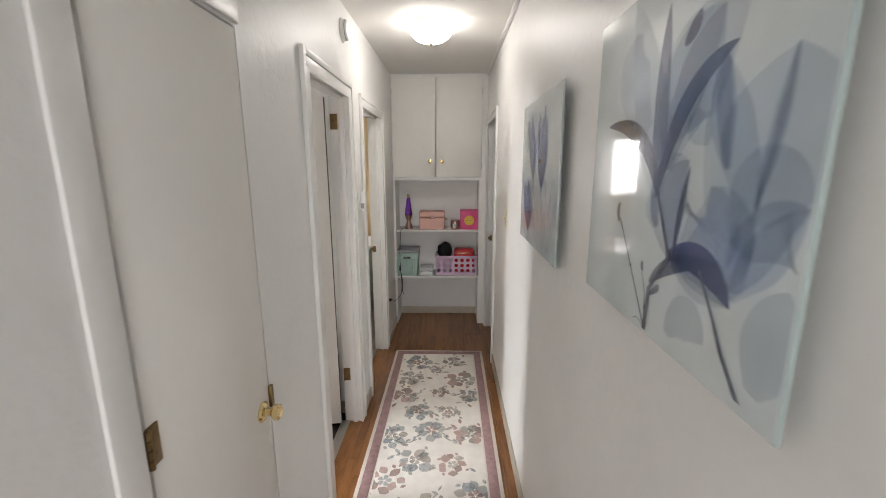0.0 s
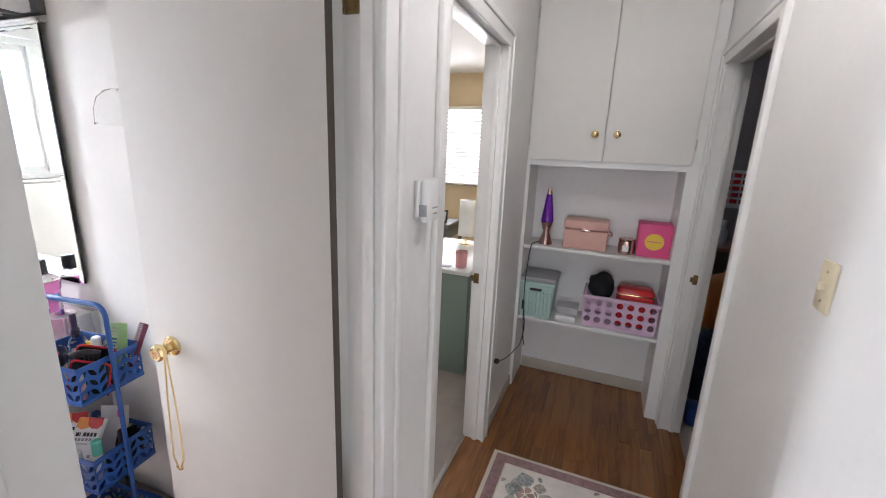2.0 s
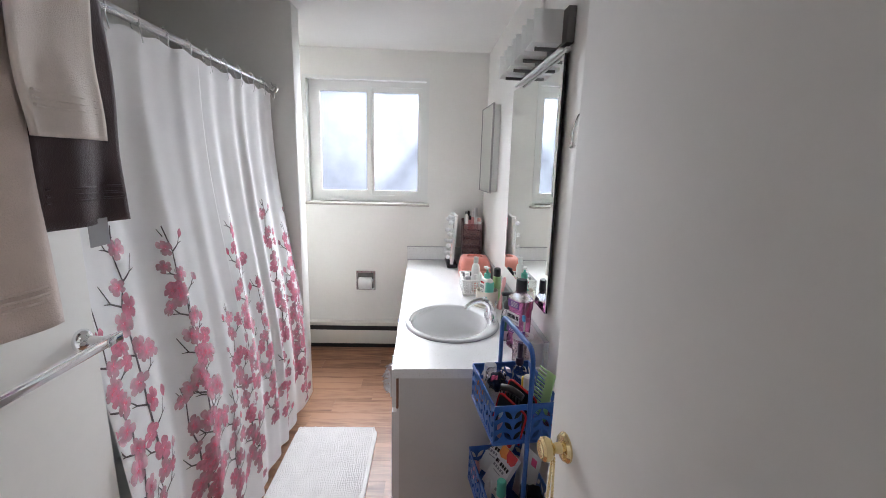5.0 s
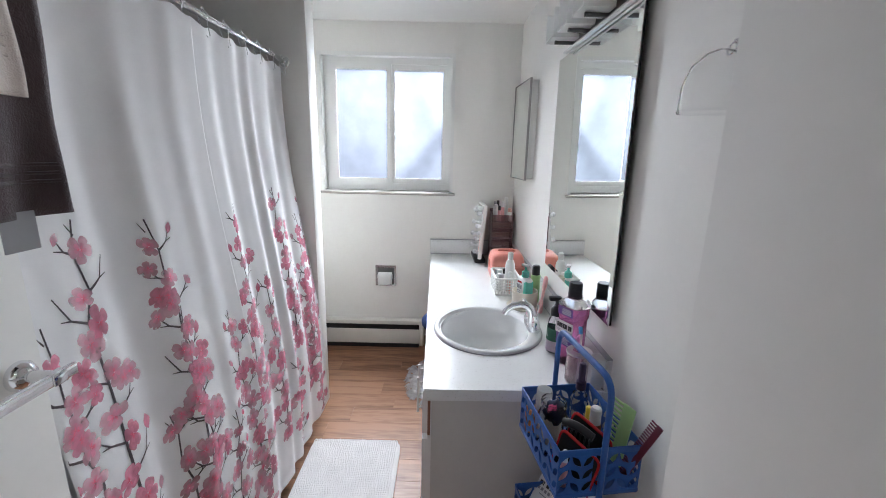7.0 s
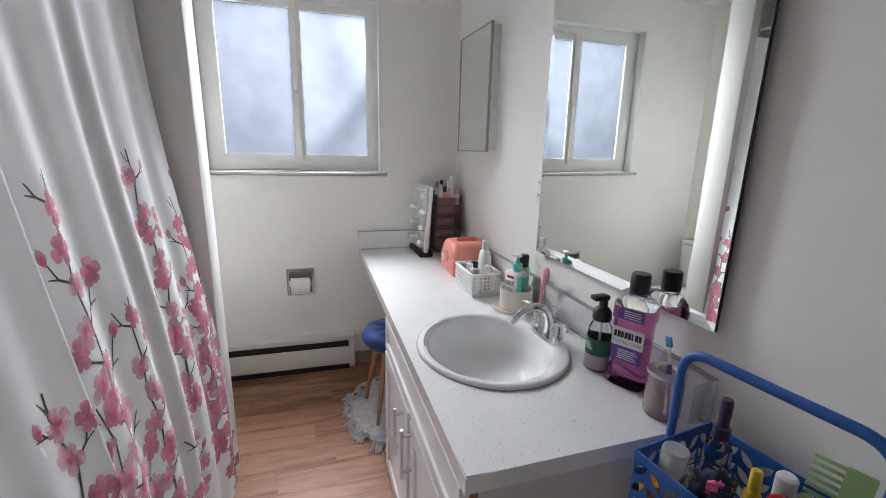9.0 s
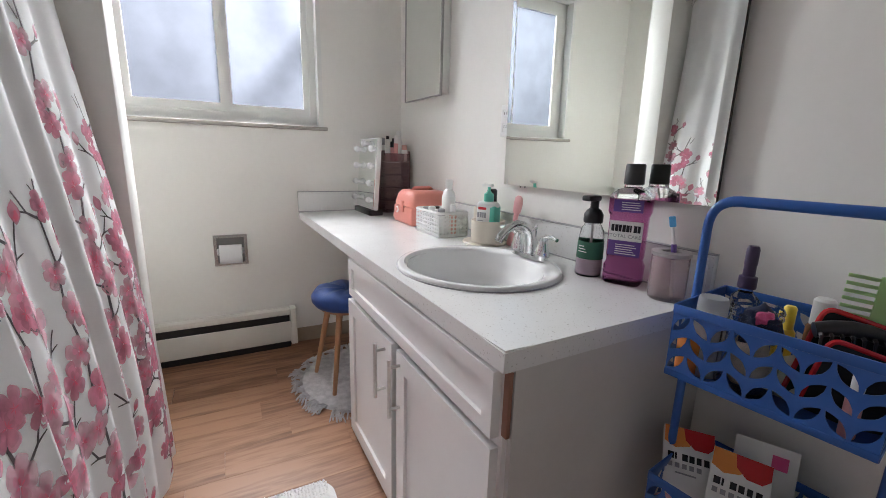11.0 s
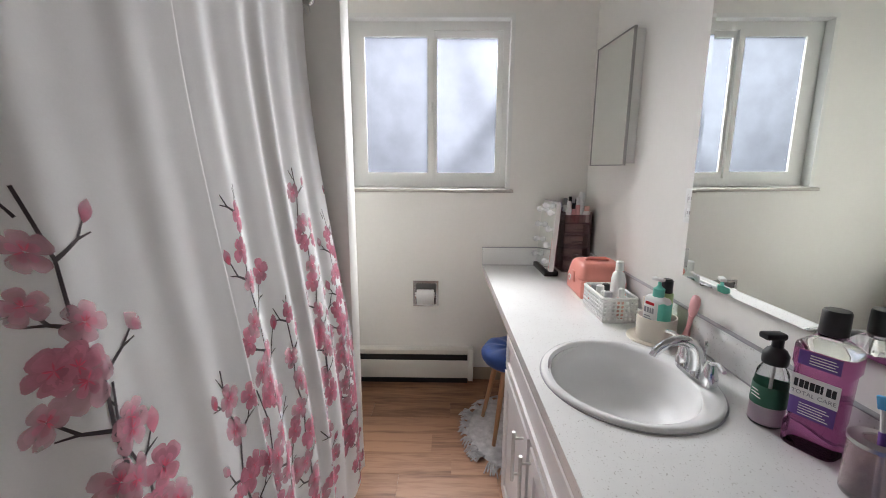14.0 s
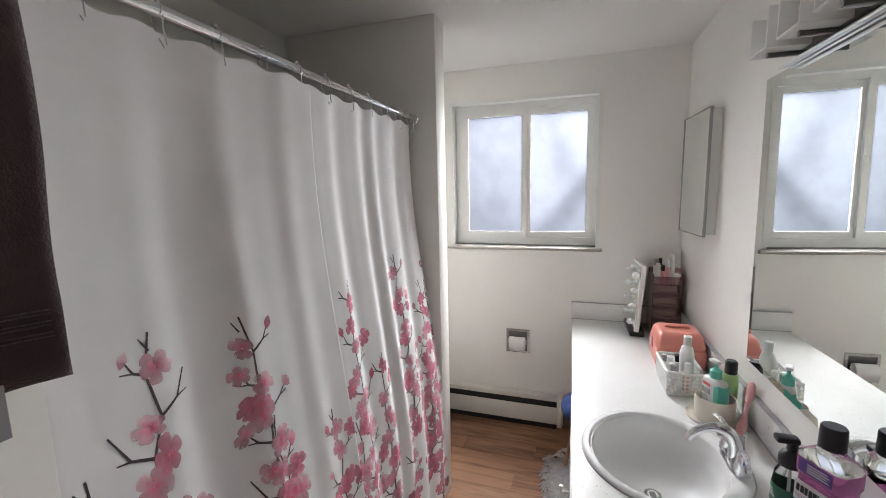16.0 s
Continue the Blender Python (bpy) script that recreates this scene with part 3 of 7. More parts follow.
# bathroom door, standing open along the passage
bath_door = thing("door_1", (-0.90, 2.37, 0.012), "open white flush bathroom door with brass knob and bead chain", "door", kind="structure")
leaf = part("leaf", box(B(), -1.206, -0.560, 2.350, 2.385, 0.012, 2.118, 0.002), DOOR, bath_door)
# dark strip on the leaf's end stands in for the shaded gap at the jamb
part("hinge_shade_strip", box(B(), -0.5602, -0.5590, 2.3515, 2.3835, 0.013, 2.117), HINGE_SHADE, bath_door, "dark strip in for the shaded gap at the hinges")
bk = part("knob", knob(B(), (-1.126, 2.350, 1.008), (0, -1, 0)), BRASS, bath_door, "polished brass privacy knob")
part("back_knob", knob(B(), (-1.126, 2.385, 1.008), (0, 1, 0)), BRASS, bath_door, "polished brass knob")
part("latch_plate", box(B(), -1.2078, -1.2055, 2.356, 2.379, 0.98, 1.036, 0.0005), BRASS, bath_door)
for z in (0.352, 1.982):
    part("hinge", hinge(B(), -0.588, BATH_OP[1] - 0.0182, z), OLD_BRASS, frame_bath, "tarnished painted-over brass hinge")
bm = B()
for side in (-1, 1):
    for k in range(52):
        f = k / 51
        bow = math.sin(min(1, f * 1.15) * math.pi * 0.5)
        lathe(bm, (-1.126 + side * (0.004 + 0.016 * bow * (1 - max(0, f - 0.92) * 10)), 2.322, 0.985 - 0.40 * f), [(0.001, -0.004), (0.0034, -0.002), (0.0034, 0.002), (0.001, 0.004)], 6)
for k in range(7):
    a = math.pi * (k + 0.5) / 7
    lathe(bm, (-1.126 - 0.012 * math.cos(a), 2.322, 0.585 - 0.012 * math.sin(a)), [(0.001, -0.004), (0.0034, -0.002), (0.0034, 0.002), (0.001, 0.004)], 6)
part("bead_chain", bm, BRASS, bk, "looped brass bead chain")
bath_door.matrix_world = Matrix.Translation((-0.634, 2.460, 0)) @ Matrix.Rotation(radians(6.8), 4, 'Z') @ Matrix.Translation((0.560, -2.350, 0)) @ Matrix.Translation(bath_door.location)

# hall closet door, shut
closet = thing("door_2", (HL, 1.01, 0.012), "closed white flush closet door with brass knob", "door", kind="structure")
part("leaf", box(B(), HL - 0.036, HL + 0.002, 0.7080, 1.226, 0.016, 2.108, 0.0025), DOOR, closet)
part("shadow_gap", box(B(), HL - 0.058, HL - 0.048, 0.66, 1.27, 0.0, 2.15), GAP, closet, "dark gap behind the door")
ck = part("knob", knob(B(), (HL + 0.002, 1.172, 0.945), (1, 0, 0), 0.026, 0.06), BRASS, closet, "polished brass knob")
part("latch", box(B(), HL + 0.001, HL + 0.012, 1.222, 1.242, 0.93, 1.005, 0.002), OLD_BRASS, closet, "tarnished brass latch")
for z in (1.172, 2.10):
    bm = B()
    box(bm, HL + 0.001, HL + 0.005, 0.704, 0.737, z - 0.05, z + 0.04, 0.001)
    for k in range(4):
        lathe(bm, (HL + 0.008, 0.702, z - 0.05 + k * 0.0225), [(0.006, 0.001), (0.006, 0.021)], 10)
    part("hinge", bm, OLD_BRASS, closet, "tarnished brass butt hinge")
bm = B()
box(bm, HL, HL + 0.012, 0.617, 0.690, 0, 2.20, 0.005)
box(bm, HL, HL + 0.012, 0.690, 1.243, 2.122, 2.20, 0.005)
structure("trim_closet", bm, TRIM, "white painted flat casing round the closet door", "trim")


def baseboard(name, spans, mat, h, label):
    """Skirting boards as boxes (x0, x1, y0, y1)."""
    bm = B()
    for x0, x1, y0, y1 in spans:
        box(bm, x0, x1, y0, y1, 0, h, 0.004)
    return structure(name, bm, mat, label, "baseboard")


baseboard("baseboard_hall", [(HL, HL + 0.012, -1.5, 0.616), (HL, HL + 0.012, 1.243, 1.736), (HL, HL + 0.012, 2.584, 2.808), (HL, HL + 0.012, 3.697, 4.29),
                             (HR - 0.012, HR, -1.5, 3.367), (HL + 0.03, 0.39, 4.606, 4.62)], BASE_TAN, 0.085, "tan painted low hall baseboard")
baseboard("baseboard_bath", [(BW, BW + 0.010, 1.85, BN - 0.04), (-1.35, BE, ALC, ALC + 0.01)], BASE_BROWN, 0.09, "brown vinyl cove base in the bathroom")
baseboard("baseboard_mirror_wall", [(BW + 0.012, -2.93, BN - 0.010, BN), (-1.93, BE, BN - 0.01, BN)], BASE_BROWN, 0.09, "brown vinyl cove base along the vanity wall")
structure("threshold", box(B(), BE - 0.03, BE + 0.03, BATH_OP[0] + 0.018, BATH_OP[1] - 0.018, -0.009, 0.006, 0.004), BRUSHED, "thin metal floor strip under the bathroom door", "threshold")
structure("threshold", box(B(), BE - 0.012, BE + 0.014, ROOM_OP[0] + 0.018, ROOM_OP[1] - 0.018, -0.012, 0.009, 0.004), BRUSHED, "thin metal carpet strip in a doorway", "threshold")
structure("trim_conduit", box(B(), -2.402, -2.376, BN - 0.014, BN, 2.18, BC, 0.003), WALL_BATH, "painted wiring channel above the vanity light", "trim")
structure("trim_hall_corner", box(B(), HR - 0.028, HR, -1.5, 4.28, HC - 0.028, HC, 0.012), TRIM, "white painted quarter-round along the hall ceiling", "trim")

# linen cupboard and shelf niche at the end of the hall
CY = 4.30
cup = thing("linen_cupboard", (-0.07, CY, 1.55), "white painted built-in linen cupboard above open shelves", "cupboard")
part("frame", panel_wall(B(), 'y', CY, CY + 0.022, HL + 0.001, 0.4749, 0.0, HC - 0.002, [(-0.492, 0.410, 1.612, 2.575), (-0.482, 0.394, -0.001, 1.572)]), TRIM, cup)
part("floor_board", box(B(), -0.49, 0.47, CY + 0.022, 4.618, 1.572, 1.612), TRIM, cup)
for x0, x1, kx in ((-0.494, -0.0575, -0.113), (-0.0545, 0.412, 0.008)):
    d = part("door", box(B(), x0, x1, CY - 0.019, CY - 0.001, 1.607, 2.580, 0.004), DOOR, cup)
    prof = [(0.022, 0), (0.022, 0.003), (0.008, 0.006), (0.008, 0.014), (0.018, 0.020), (0.019, 0.026), (0.012, 0.031), (0.003, 0.032)]
    part("knob", lathe(B(), (0, 0, 0), prof, 20, pose(kx, CY - 0.019, 1.765, 90)), BRASS, d, "round brass knob")
    hx = x0 - 0.004 if kx < -0.05 else x1 + 0.004
    for hz in (1.72, 2.45):
        part("hinge", lathe(B(), (hx, CY - 0.008, hz), [(0.005, -0.03), (0.005, 0.03)], 8), BRUSHED, d)
for n, z in (("upper", 1.045), ("lower", 0.535)):
    part("shelf", box(B(), -0.490, 0.412 if n == "upper" else 0.410, CY + 0.024, 4.616, z - 0.024, z, 0.003), TRIM, cup, "white painted shelf board")
part("side_board", box(B(), HL + 0.001, -0.4825, CY + 0.0225, 4.617, 0.0, 1.571), TRIM, cup)
part("side_board", box(B(), 0.3945, 0.474, CY + 0.0225, 4.617, 0.0, 1.571), TRIM, cup)

# bathroom window
win = thing("window_1", (BW - 0.08, 1.547, 1.30), "white vinyl sliding bathroom window with frosted panes", "window", kind="structure")
XW = BW - 0.075
part("window_frame", panel_wall(B(), 'x', XW - 0.05, XW, 1.051, 2.044, 1.301, 2.289, [(1.115, 2.000, 1.352, 2.235)]), VINYL_WHITE, win)
bm = B()
panel_wall(bm, 'x', BW - 0.06, BW + 0.004, 1.040, 2.056, 1.290, 2.302, [(1.064, 2.032, 1.30, 2.277)])
part("liner", bm, VINYL_WHITE, win)
for y0, y1, dx in ((1.112, 1.575, 0.000), (1.552, 2.003, -0.022)):
    s = part("sash", panel_wall(B(), 'x', XW - 0.022 + dx, XW + 0.006 + dx, y0, y1, 1.350, 2.238, [(y0 + 0.045, y1 - 0.036, 1.392, 2.195)]), VINYL_WHITE, win)
    pane = part("pane", box(B(), XW - 0.012 + dx, XW - 0.007 + dx, y0 + 0.043, y1 - 0.034, 1.390, 2.197), PANE, s, "frosted glass pane")
    pane.visible_shadow = False
part("latch", box(B(), XW + 0.006, XW + 0.014, 1.556, 1.570, 1.76, 1.82, 0.002), VINYL_WHITE, win)
part("window_sill", box(B(), BW - 0.02, BW + 0.035, 1.020, 2.075, 1.272, 1.292, 0.005), STONE, win, "grey stone sill with a worn edge")

# bedroom window with its blind
bw = thing("window_2", (-1.725, 6.12, 1.28), "bedroom window covered by a closed white slatted blind", "window", kind="structure")
part("window_frame", panel_wall(B(), 'y', 6.13, 6.18, -2.199, -1.251, 1.281, 2.119, [(-2.15, -1.30, 1.33, 2.07)]), VINYL_WHITE, bw)
part("window_sill", box(B(), -2.25, -1.20, 6.05, 6.12, 1.255, 1.279, 0.004), STONE, bw, "grey stone sill")
blind = part("blind", box(B(), -2.19, -1.26, 6.075, 6.105, 2.085, 2.115, 0.003), VINYL_WHITE, bw, "white slatted blind")
bm0 = box(B(), -2.185, -1.265, -0.024, 0.024, -0.0012, 0.0012, m=pose(0, 0, 0, 38))
slat = mesh_of("slat", bm0, BLIND)
for k in range(19):
    ob = new("slat", slat)
    ob.parent, ob.location = blind, (0, 6.09, 1.302 + k * 0.0425)
    ob.visible_shadow = False

# ---- trees outside the bathroom window ----
tree = thing("tree", (-4.36, 1.36, -0.3), "bare tree close outside the bathroom window", "tree")
part("trunk", tube(B(), [(-4.36, 1.36, -0.3), (-4.36, 1.38, 1.2), (-4.36, 1.36, 1.9), (-4.38, 1.31, 2.9)], 0.085, 14, taper=0.065), BARK, tree)
rnd = random.Random(4)
bm = B()
tube(bm, [(-4.36, 1.38, 1.20), (-4.17, 1.72, 1.50), (-4.14, 1.92, 1.72), (-4.14, 2.10, 1.90), (-4.17, 2.35, 2.16)], 0.036, 8, taper=0.02)
tube(bm, [(-4.15, 1.92, 1.72), (-4.14, 1.80, 2.05), (-4.14, 1.76, 2.35), (-4.16, 1.84, 2.8)], 0.022, 7, taper=0.01)
for k in range(26):
    p = Vector((-4.125 - rnd.random() * 0.06, 1.68 + rnd.random() * 0.55, 1.75 + rnd.random() * 0.75))
    d = Vector((rnd.uniform(-0.1, 0.1), rnd.uniform(-0.6, 0.6), rnd.uniform(0.1, 0.6)))
    tube(bm, [p, p + d * 0.25 + Vector((0, rnd.uniform(-.04, .04), 0)), p + d * 0.55], rnd.uniform(0.006, 0.013), 5, taper=0.002)
part("limb", bm, BARK, tree)

# ---- hall things ----
lamp = thing("ceiling_light", (-0.025, 2.83, HC), "round flush ceiling light with a lit white glass dome", "ceiling light")
part("base", lathe(B(), (-0.025, 2.83, HC), [(0.125, 0), (0.13, -0.012), (0.10, -0.02)], 36), VINYL_WHITE, lamp)
dome = [(0.128, -0.022), (0.138, -0.036)] + [(0.138 * math.cos(a), -0.036 - 0.085 * math.sin(a)) for a in (0.2, 0.45, 0.7, 0.95, 1.2, 1.4)] + [(0.01, -0.121)]
part("shade", lathe(B(), (-0.025, 2.83, HC), dome, 36), LIT_GLASS, lamp, "lit white glass dome")
part("finial", lathe(B(), (-0.025, 2.83, HC), [(0.012, -0.119), (0.012, -0.126), (0.006, -0.136), (0.002, -0.138)], 14), BRASS, lamp)

sm = thing("smoke_detector", (HL, 2.455, 2.44), "round white smoke detector on the hall wall", "smoke detector")
part("base", lathe(B(), (0, 0, 0), [(0.062, 0), (0.064, 0.010), (0.055, 0.012)], 28, pose(HL, 2.455, 2.465, 0, 90)), PLASTIC_WHITE, sm)
cov = part("cover", lathe(B(), (0, 0, 0), [(0.052, 0.012), (0.054, 0.020), (0.050, 0.036), (0.036, 0.042), (0.012, 0.043), (0.003, 0.043)], 28, pose(HL, 2.455, 2.465, 0, 90)), PLASTIC_WHITE, sm)
part("vent_ring", lathe(B(), (0, 0, 0), [(0.0545, 0.024), (0.0545, 0.028), (0.052, 0.028), (0.052, 0.024)], 28, pose(HL, 2.455, 2.465, 0, 90), ring=True), GREY_PLASTIC, cov)

al = thing("alarm_sensor", (HL, 2.722, 1.43), "white two-piece plastic alarm box on the hall wall", "alarm box")
part("back_plate", box(B(), HL, HL + 0.013, 2.677, 2.764, 1.445, 1.552, 0.003), PLASTIC_WHITE, al)
body = part("body", box(B(), HL + 0.013, HL + 0.036, 2.692, 2.782, 1.428, 1.555, 0.008), PLASTIC_WHITE, al)
part("slot", box(B(), HL + 0.034, HL + 0.0372, 2.732, 2.770, 1.468, 1.472), GREY_PLASTIC, body)
part("label", box(B(), HL + 0.035, HL + 0.0368, 2.736, 2.768, 1.450, 1.455), GREY_PLASTIC, body)
part("button", box(B(), HL + 0.010, HL + 0.036, 2.686, 2.693, 1.448, 1.482, 0.002), GREY_PLASTIC, body, "dark grey side button")

sw = thing("light_switch", (HR, 2.725, 1.31), "ivory toggle light switch plate", "light switch")
part("plate", box(B(), HR - 0.006, HR, 2.687, 2.757, 1.326, 1.440, 0.003), IVORY, sw)
part("toggle", box(B(), HR - 0.017, HR - 0.004, 2.717, 2.727, 1.374, 1.392, 0.002), IVORY, sw)
for z in (1.350, 1.416):
    part("screw", lathe(B(), (0, 0, 0), [(0.0035, 0), (0.0035, 0.0012), (0.001, 0.002)], 8, pose(HR - 0.006, 2.722, z, 0, -90)), BRASS, sw)

rc = thing("wall_socket", (HL, 3.78, 0.38), "white wall socket with a black plug", "socket")
part("plate", box(B(), HL, HL + 0.006, 3.745, 3.815, 0.36, 0.475, 0.003), PLASTIC_WHITE, rc)
part("plug", box(B(), HL + 0.006, HL + 0.036, 3.770, 3.795, 0.43, 0.455, 0.005), BLACK_PLASTIC, rc, "black plug")

cord = thing("power_cord", (-0.42, CY - 0.02, 0.0), "black power cord hanging past the shelves to a socket", "cord")
pts = [(-0.40, 4.40, 1.06), (-0.430, 4.31, 1.058), (-0.436, 4.292, 1.0), (-0.447, 4.288, 0.82), (-0.445, 4.29, 0.62), (-0.43, 4.29, 0.42), (-0.445, 4.285, 0.33), (-0.462, 4.22, 0.32), (-0.478, 4.05, 0.34), (-0.47, 3.9, 0.40), (HL + 0.036, 3.79, 0.442)]
part("cable", tube(B(), rounded(pts, 0.02, 4), 0.0035, 8), BLACK_PLASTIC, cord)
part("cable_tail", tube(B(), rounded([(-0.445, 4.285, 0.62), (-0.422, 4.27, 0.50), (-0.428, 4.275, 0.40), (-0.415, 4.28, 0.34)], 0.02, 4), 0.004, 8), BLACK_PLASTIC, cord)
part("inline_switch", box(B(), -0.456, -0.438, 4.279, 4.295, 0.60, 0.66, 0.004), BLACK_PLASTIC, cord, "black inline switch")

S1, S2 = 1.045, 0.535
lv = thing("lava_lamp", (-0.360, 4.43, S1), "purple lava lamp with a copper-silver base, unlit", "lava lamp")
at = (-0.360, 4.43, S1)
COPPER = material("rosy_silver_metal", (0.62, 0.42, 0.38), 0.25, 1.0, vary=0.05, bump=0)
part("base", lathe(B(), at, [(0.048, 0), (0.047, 0.006), (0.022, 0.075), (0.020, 0.085), (0.040, 0.148), (0.041, 0.150)], 28), COPPER, lv)
part("globe", lathe(B(), at, [(0.040, 0.150), (0.0405, 0.165), (0.018, 0.335), (0.016, 0.338)], 28), LAVA, lv, "violet liquid in glass")
part("cap", lathe(B(), at, [(0.018, 0.336), (0.0185, 0.338), (0.013, 0.375), (0.011, 0.377), (0.002, 0.378)], 24), COPPER, lv)

tc = thing("train_case", (-0.12, 4.47, S1), "peach leatherette cosmetics case with rounded corners", "case")
b = part("body", box(B(), -0.240, 0.032, 4.36, 4.56, S1, S1 + 0.128, 0.012, seg=3), PEACH, tc)
part("lid", box(B(), -0.241, 0.033, 4.359, 4.561, S1 + 0.131, S1 + 0.190, 0.014, seg=3), PEACH, tc)
part("clasp", box(B(), -0.134, -0.074, 4.352, 4.360, S1 + 0.118, S1 + 0.136, 0.003), COPPER, tc, "rose gold clasp")
part("handle", tube(B(), rounded([(0.034, 4.40, S1 + 0.11), (0.055, 4.40, S1 + 0.10), (0.055, 4.52, S1 + 0.10), (0.034, 4.52, S1 + 0.11)], 0.015), 0.006, 8), PEACH, tc)

cd = thing("candle_jar", (0.115, 4.40, S1), "copper candle jar with a pale label", "candle")
part("jar", lathe(B(), (0.148, 4.40, S1), [(0.040, 0), (0.047, 0.006), (0.050, 0.05), (0.047, 0.085), (0.043, 0.086), (0.042, 0.05), (0.002, 0.045)], 28), COPPER, cd)
part("label", box(B(), 0.123, 0.160, 4.3475, 4.3495, S1 + 0.024, S1 + 0.062, 0.0005), LABEL_WHITE, cd, "pale paper label")
part("lid", lathe(B(), (0.148, 4.40, S1), [(0.049, 0.088), (0.050, 0.094), (0.046, 0.10), (0.003, 0.10)], 28), COPPER, cd)

pk = thing("pink_box", (0.275, 4.44, S1), "hot pink card box with a yellow sun", "box")
b = part("body", box(B(), 0.206, 0.391, 4.37, 4.54, S1, S1 + 0.205, 0.003), HOT_PINK, pk)
bm = B()
poly(bm, [(0.298 + 0.055 * math.cos(a) * (1.0 if k % 2 else 0.93), 4.3685, S1 + 0.098 + 0.053 * math.sin(a) * (1.0 if k % 2 else 0.93)) for k, a in enumerate(2 * math.pi * j / 40 for j in range(40))])
part("sun_print", bm, YELLOW, b, "round yellow sun")
bm = B()
for k in range(9):
    box(bm, 0.258 + k * 0.009, 0.264 + k * 0.009, 4.3668, 4.3678, S1 + 0.096, S1 + 0.103)
box(bm, 0.212, 0.386, 4.3692, 4.3698, S1 + 0.114, S1 + 0.116)
part("lettering", bm, HOT_PINK, b)

hp = thing("storage_basket", (-0.37, 4.45, S2), "mint green slatted plastic basket with a dark lid", "basket")
bm = B()
m = Matrix.Translation((-0.372, 4.45, S2))
rings = []
for z, sx, sy in ((0.0, 0.100, 0.115), (0.02, 0.104, 0.118), (0.245, 0.120, 0.135)):
    rings.append([bm.verts.new((-0.372 + sx * cx, 4.45 + sy * cy, S2 + z)) for cx, cy in ((-1, -0.9), (-0.9, -1), (0.9, -1), (1, -0.9), (1, 0.9), (0.9, 1), (-0.9, 1), (-1, 0.9))])
for a, c in zip(rings, rings[1:]):
    for k in range(8):
        bm.faces.new((a[k], a[(k + 1) % 8], c[(k + 1) % 8], c[k]))
bm.faces.new(rings[0])
part("body", bm, MINT, hp, smooth=20)
for k in range(9):
    x = -0.470 + k * 0.0245
    part("slat", box(B(), x - 0.007, x + 0.007, -0.006, 0.004, 0.02, 0.19, 0.003, m=Matrix.Translation((0, 4.331, S2)) @ Matrix.Rotation(radians(4.3), 4, 'X')), MINT, hp)
part("rim", box(B(), -0.495, -0.249, 4.311, 4.589, S2 + 0.236, S2 + 0.258, 0.008), MINT, hp)
part("handle_hole", box(B(), -0.415, -0.335, 4.3110, 4.3170, S2 + 0.198, S2 + 0.216, 0.004), BLACK_PLASTIC, hp, "dark handle slot")
part("lid", box(B(), -0.490, -0.244, 4.320, 4.585, S2 + 0.258, S2 + 0.290, 0.012), GREY_PLASTIC, hp, "dark grey lid laid askew")

sb = thing("small_storage_box", (-0.165, 4.42, S2), "small white box with a clear grey lid", "box")
part("body", box(B(), -0.236, -0.100, 4.36, 4.50, S2, S2 + 0.036, 0.005), PLASTIC_WHITE, sb)
part("lid", box(B(), -0.240, -0.096, 4.40, 4.55, S2 + 0.037, S2 + 0.085, 0.006), FROSTED_PLASTIC, sb, "clear grey tub")

cr = thing("milk_crate", (0.135, 4.46, S2), "lilac plastic crate with round holes", "crate")
CX0, CX1, CY0, CY1, CZ = -0.062, 0.384, 4.345, 4.595, S2
bm = B()
pierced(bm, (CX0, CY0, CZ + 0.028), (1, 0, 0), (0, 0, 1), 7, 3, (CX1 - CX0) / 7, 0.058, round_hole(0.0205), -0.005)
part("front", bm, LILAC, cr)
bm = B()
pierced(bm, (CX0, CY1, CZ + 0.028), (0, -1, 0), (0, 0, 1), 4, 3, (CY1 - CY0) / 4, 0.058, round_hole(0.0205), -0.005)
part("side", bm, LILAC, cr)
bm = B()
pierced(bm, (CX1, CY0, CZ + 0.028), (0, 1, 0), (0, 0, 1), 4, 3, (CY1 - CY0) / 4, 0.058, round_hole(0.0205), -0.005)
part("side", bm, LILAC, cr)
part("back", box(B(), CX0, CX1, CY1 - 0.005, CY1, CZ + 0.028, CZ + 0.202), LILAC, cr)
part("base", box(B(), CX0 + 0.004, CX1 - 0.004, CY0 + 0.003, CY1 - 0.003, CZ, CZ + 0.028, 0.006), LILAC, cr)
bm = B()
for x0, x1, y0, y1 in ((CX0 - 0.008, CX1 + 0.008, CY0 - 0.012, CY0 + 0.006), (CX0 - 0.008, CX1 + 0.008, CY1 - 0.006, CY1 + 0.01), (CX0 - 0.008, CX0 + 0.008, CY0, CY1), (CX1 - 0.008, CX1 + 0.008, CY0, CY1)):
    box(bm, x0, x1, y0, y1, CZ + 0.198, CZ + 0.222, 0.004)
part("rim", bm, LILAC, cr)


def heap(at, r, mat, name, label, category, seed, squash=0.7, rough=0.25):
    """A slumped soft thing, lumpy all over."""
    bm = B()
    bmesh.ops.create_icosphere(bm, subdivisions=3, radius=1)
    for v in bm.verts:
        d = 1 + rough * noise.noise(v.co * 1.7 + Vector((seed, 0, 0))) + rough * 0.5 * noise.noise(v.co * 4.1 + Vector((0, seed, 0)))
        v.co = Vector((at[0] + v.co.x * d * r[0], at[1] + v.co.y * d * r[1], at[2] + max(-0.85, v.co.z * d) * r[2] + r[2] * squash))
    return solo(name, bm, mat, label, category, smooth=80)


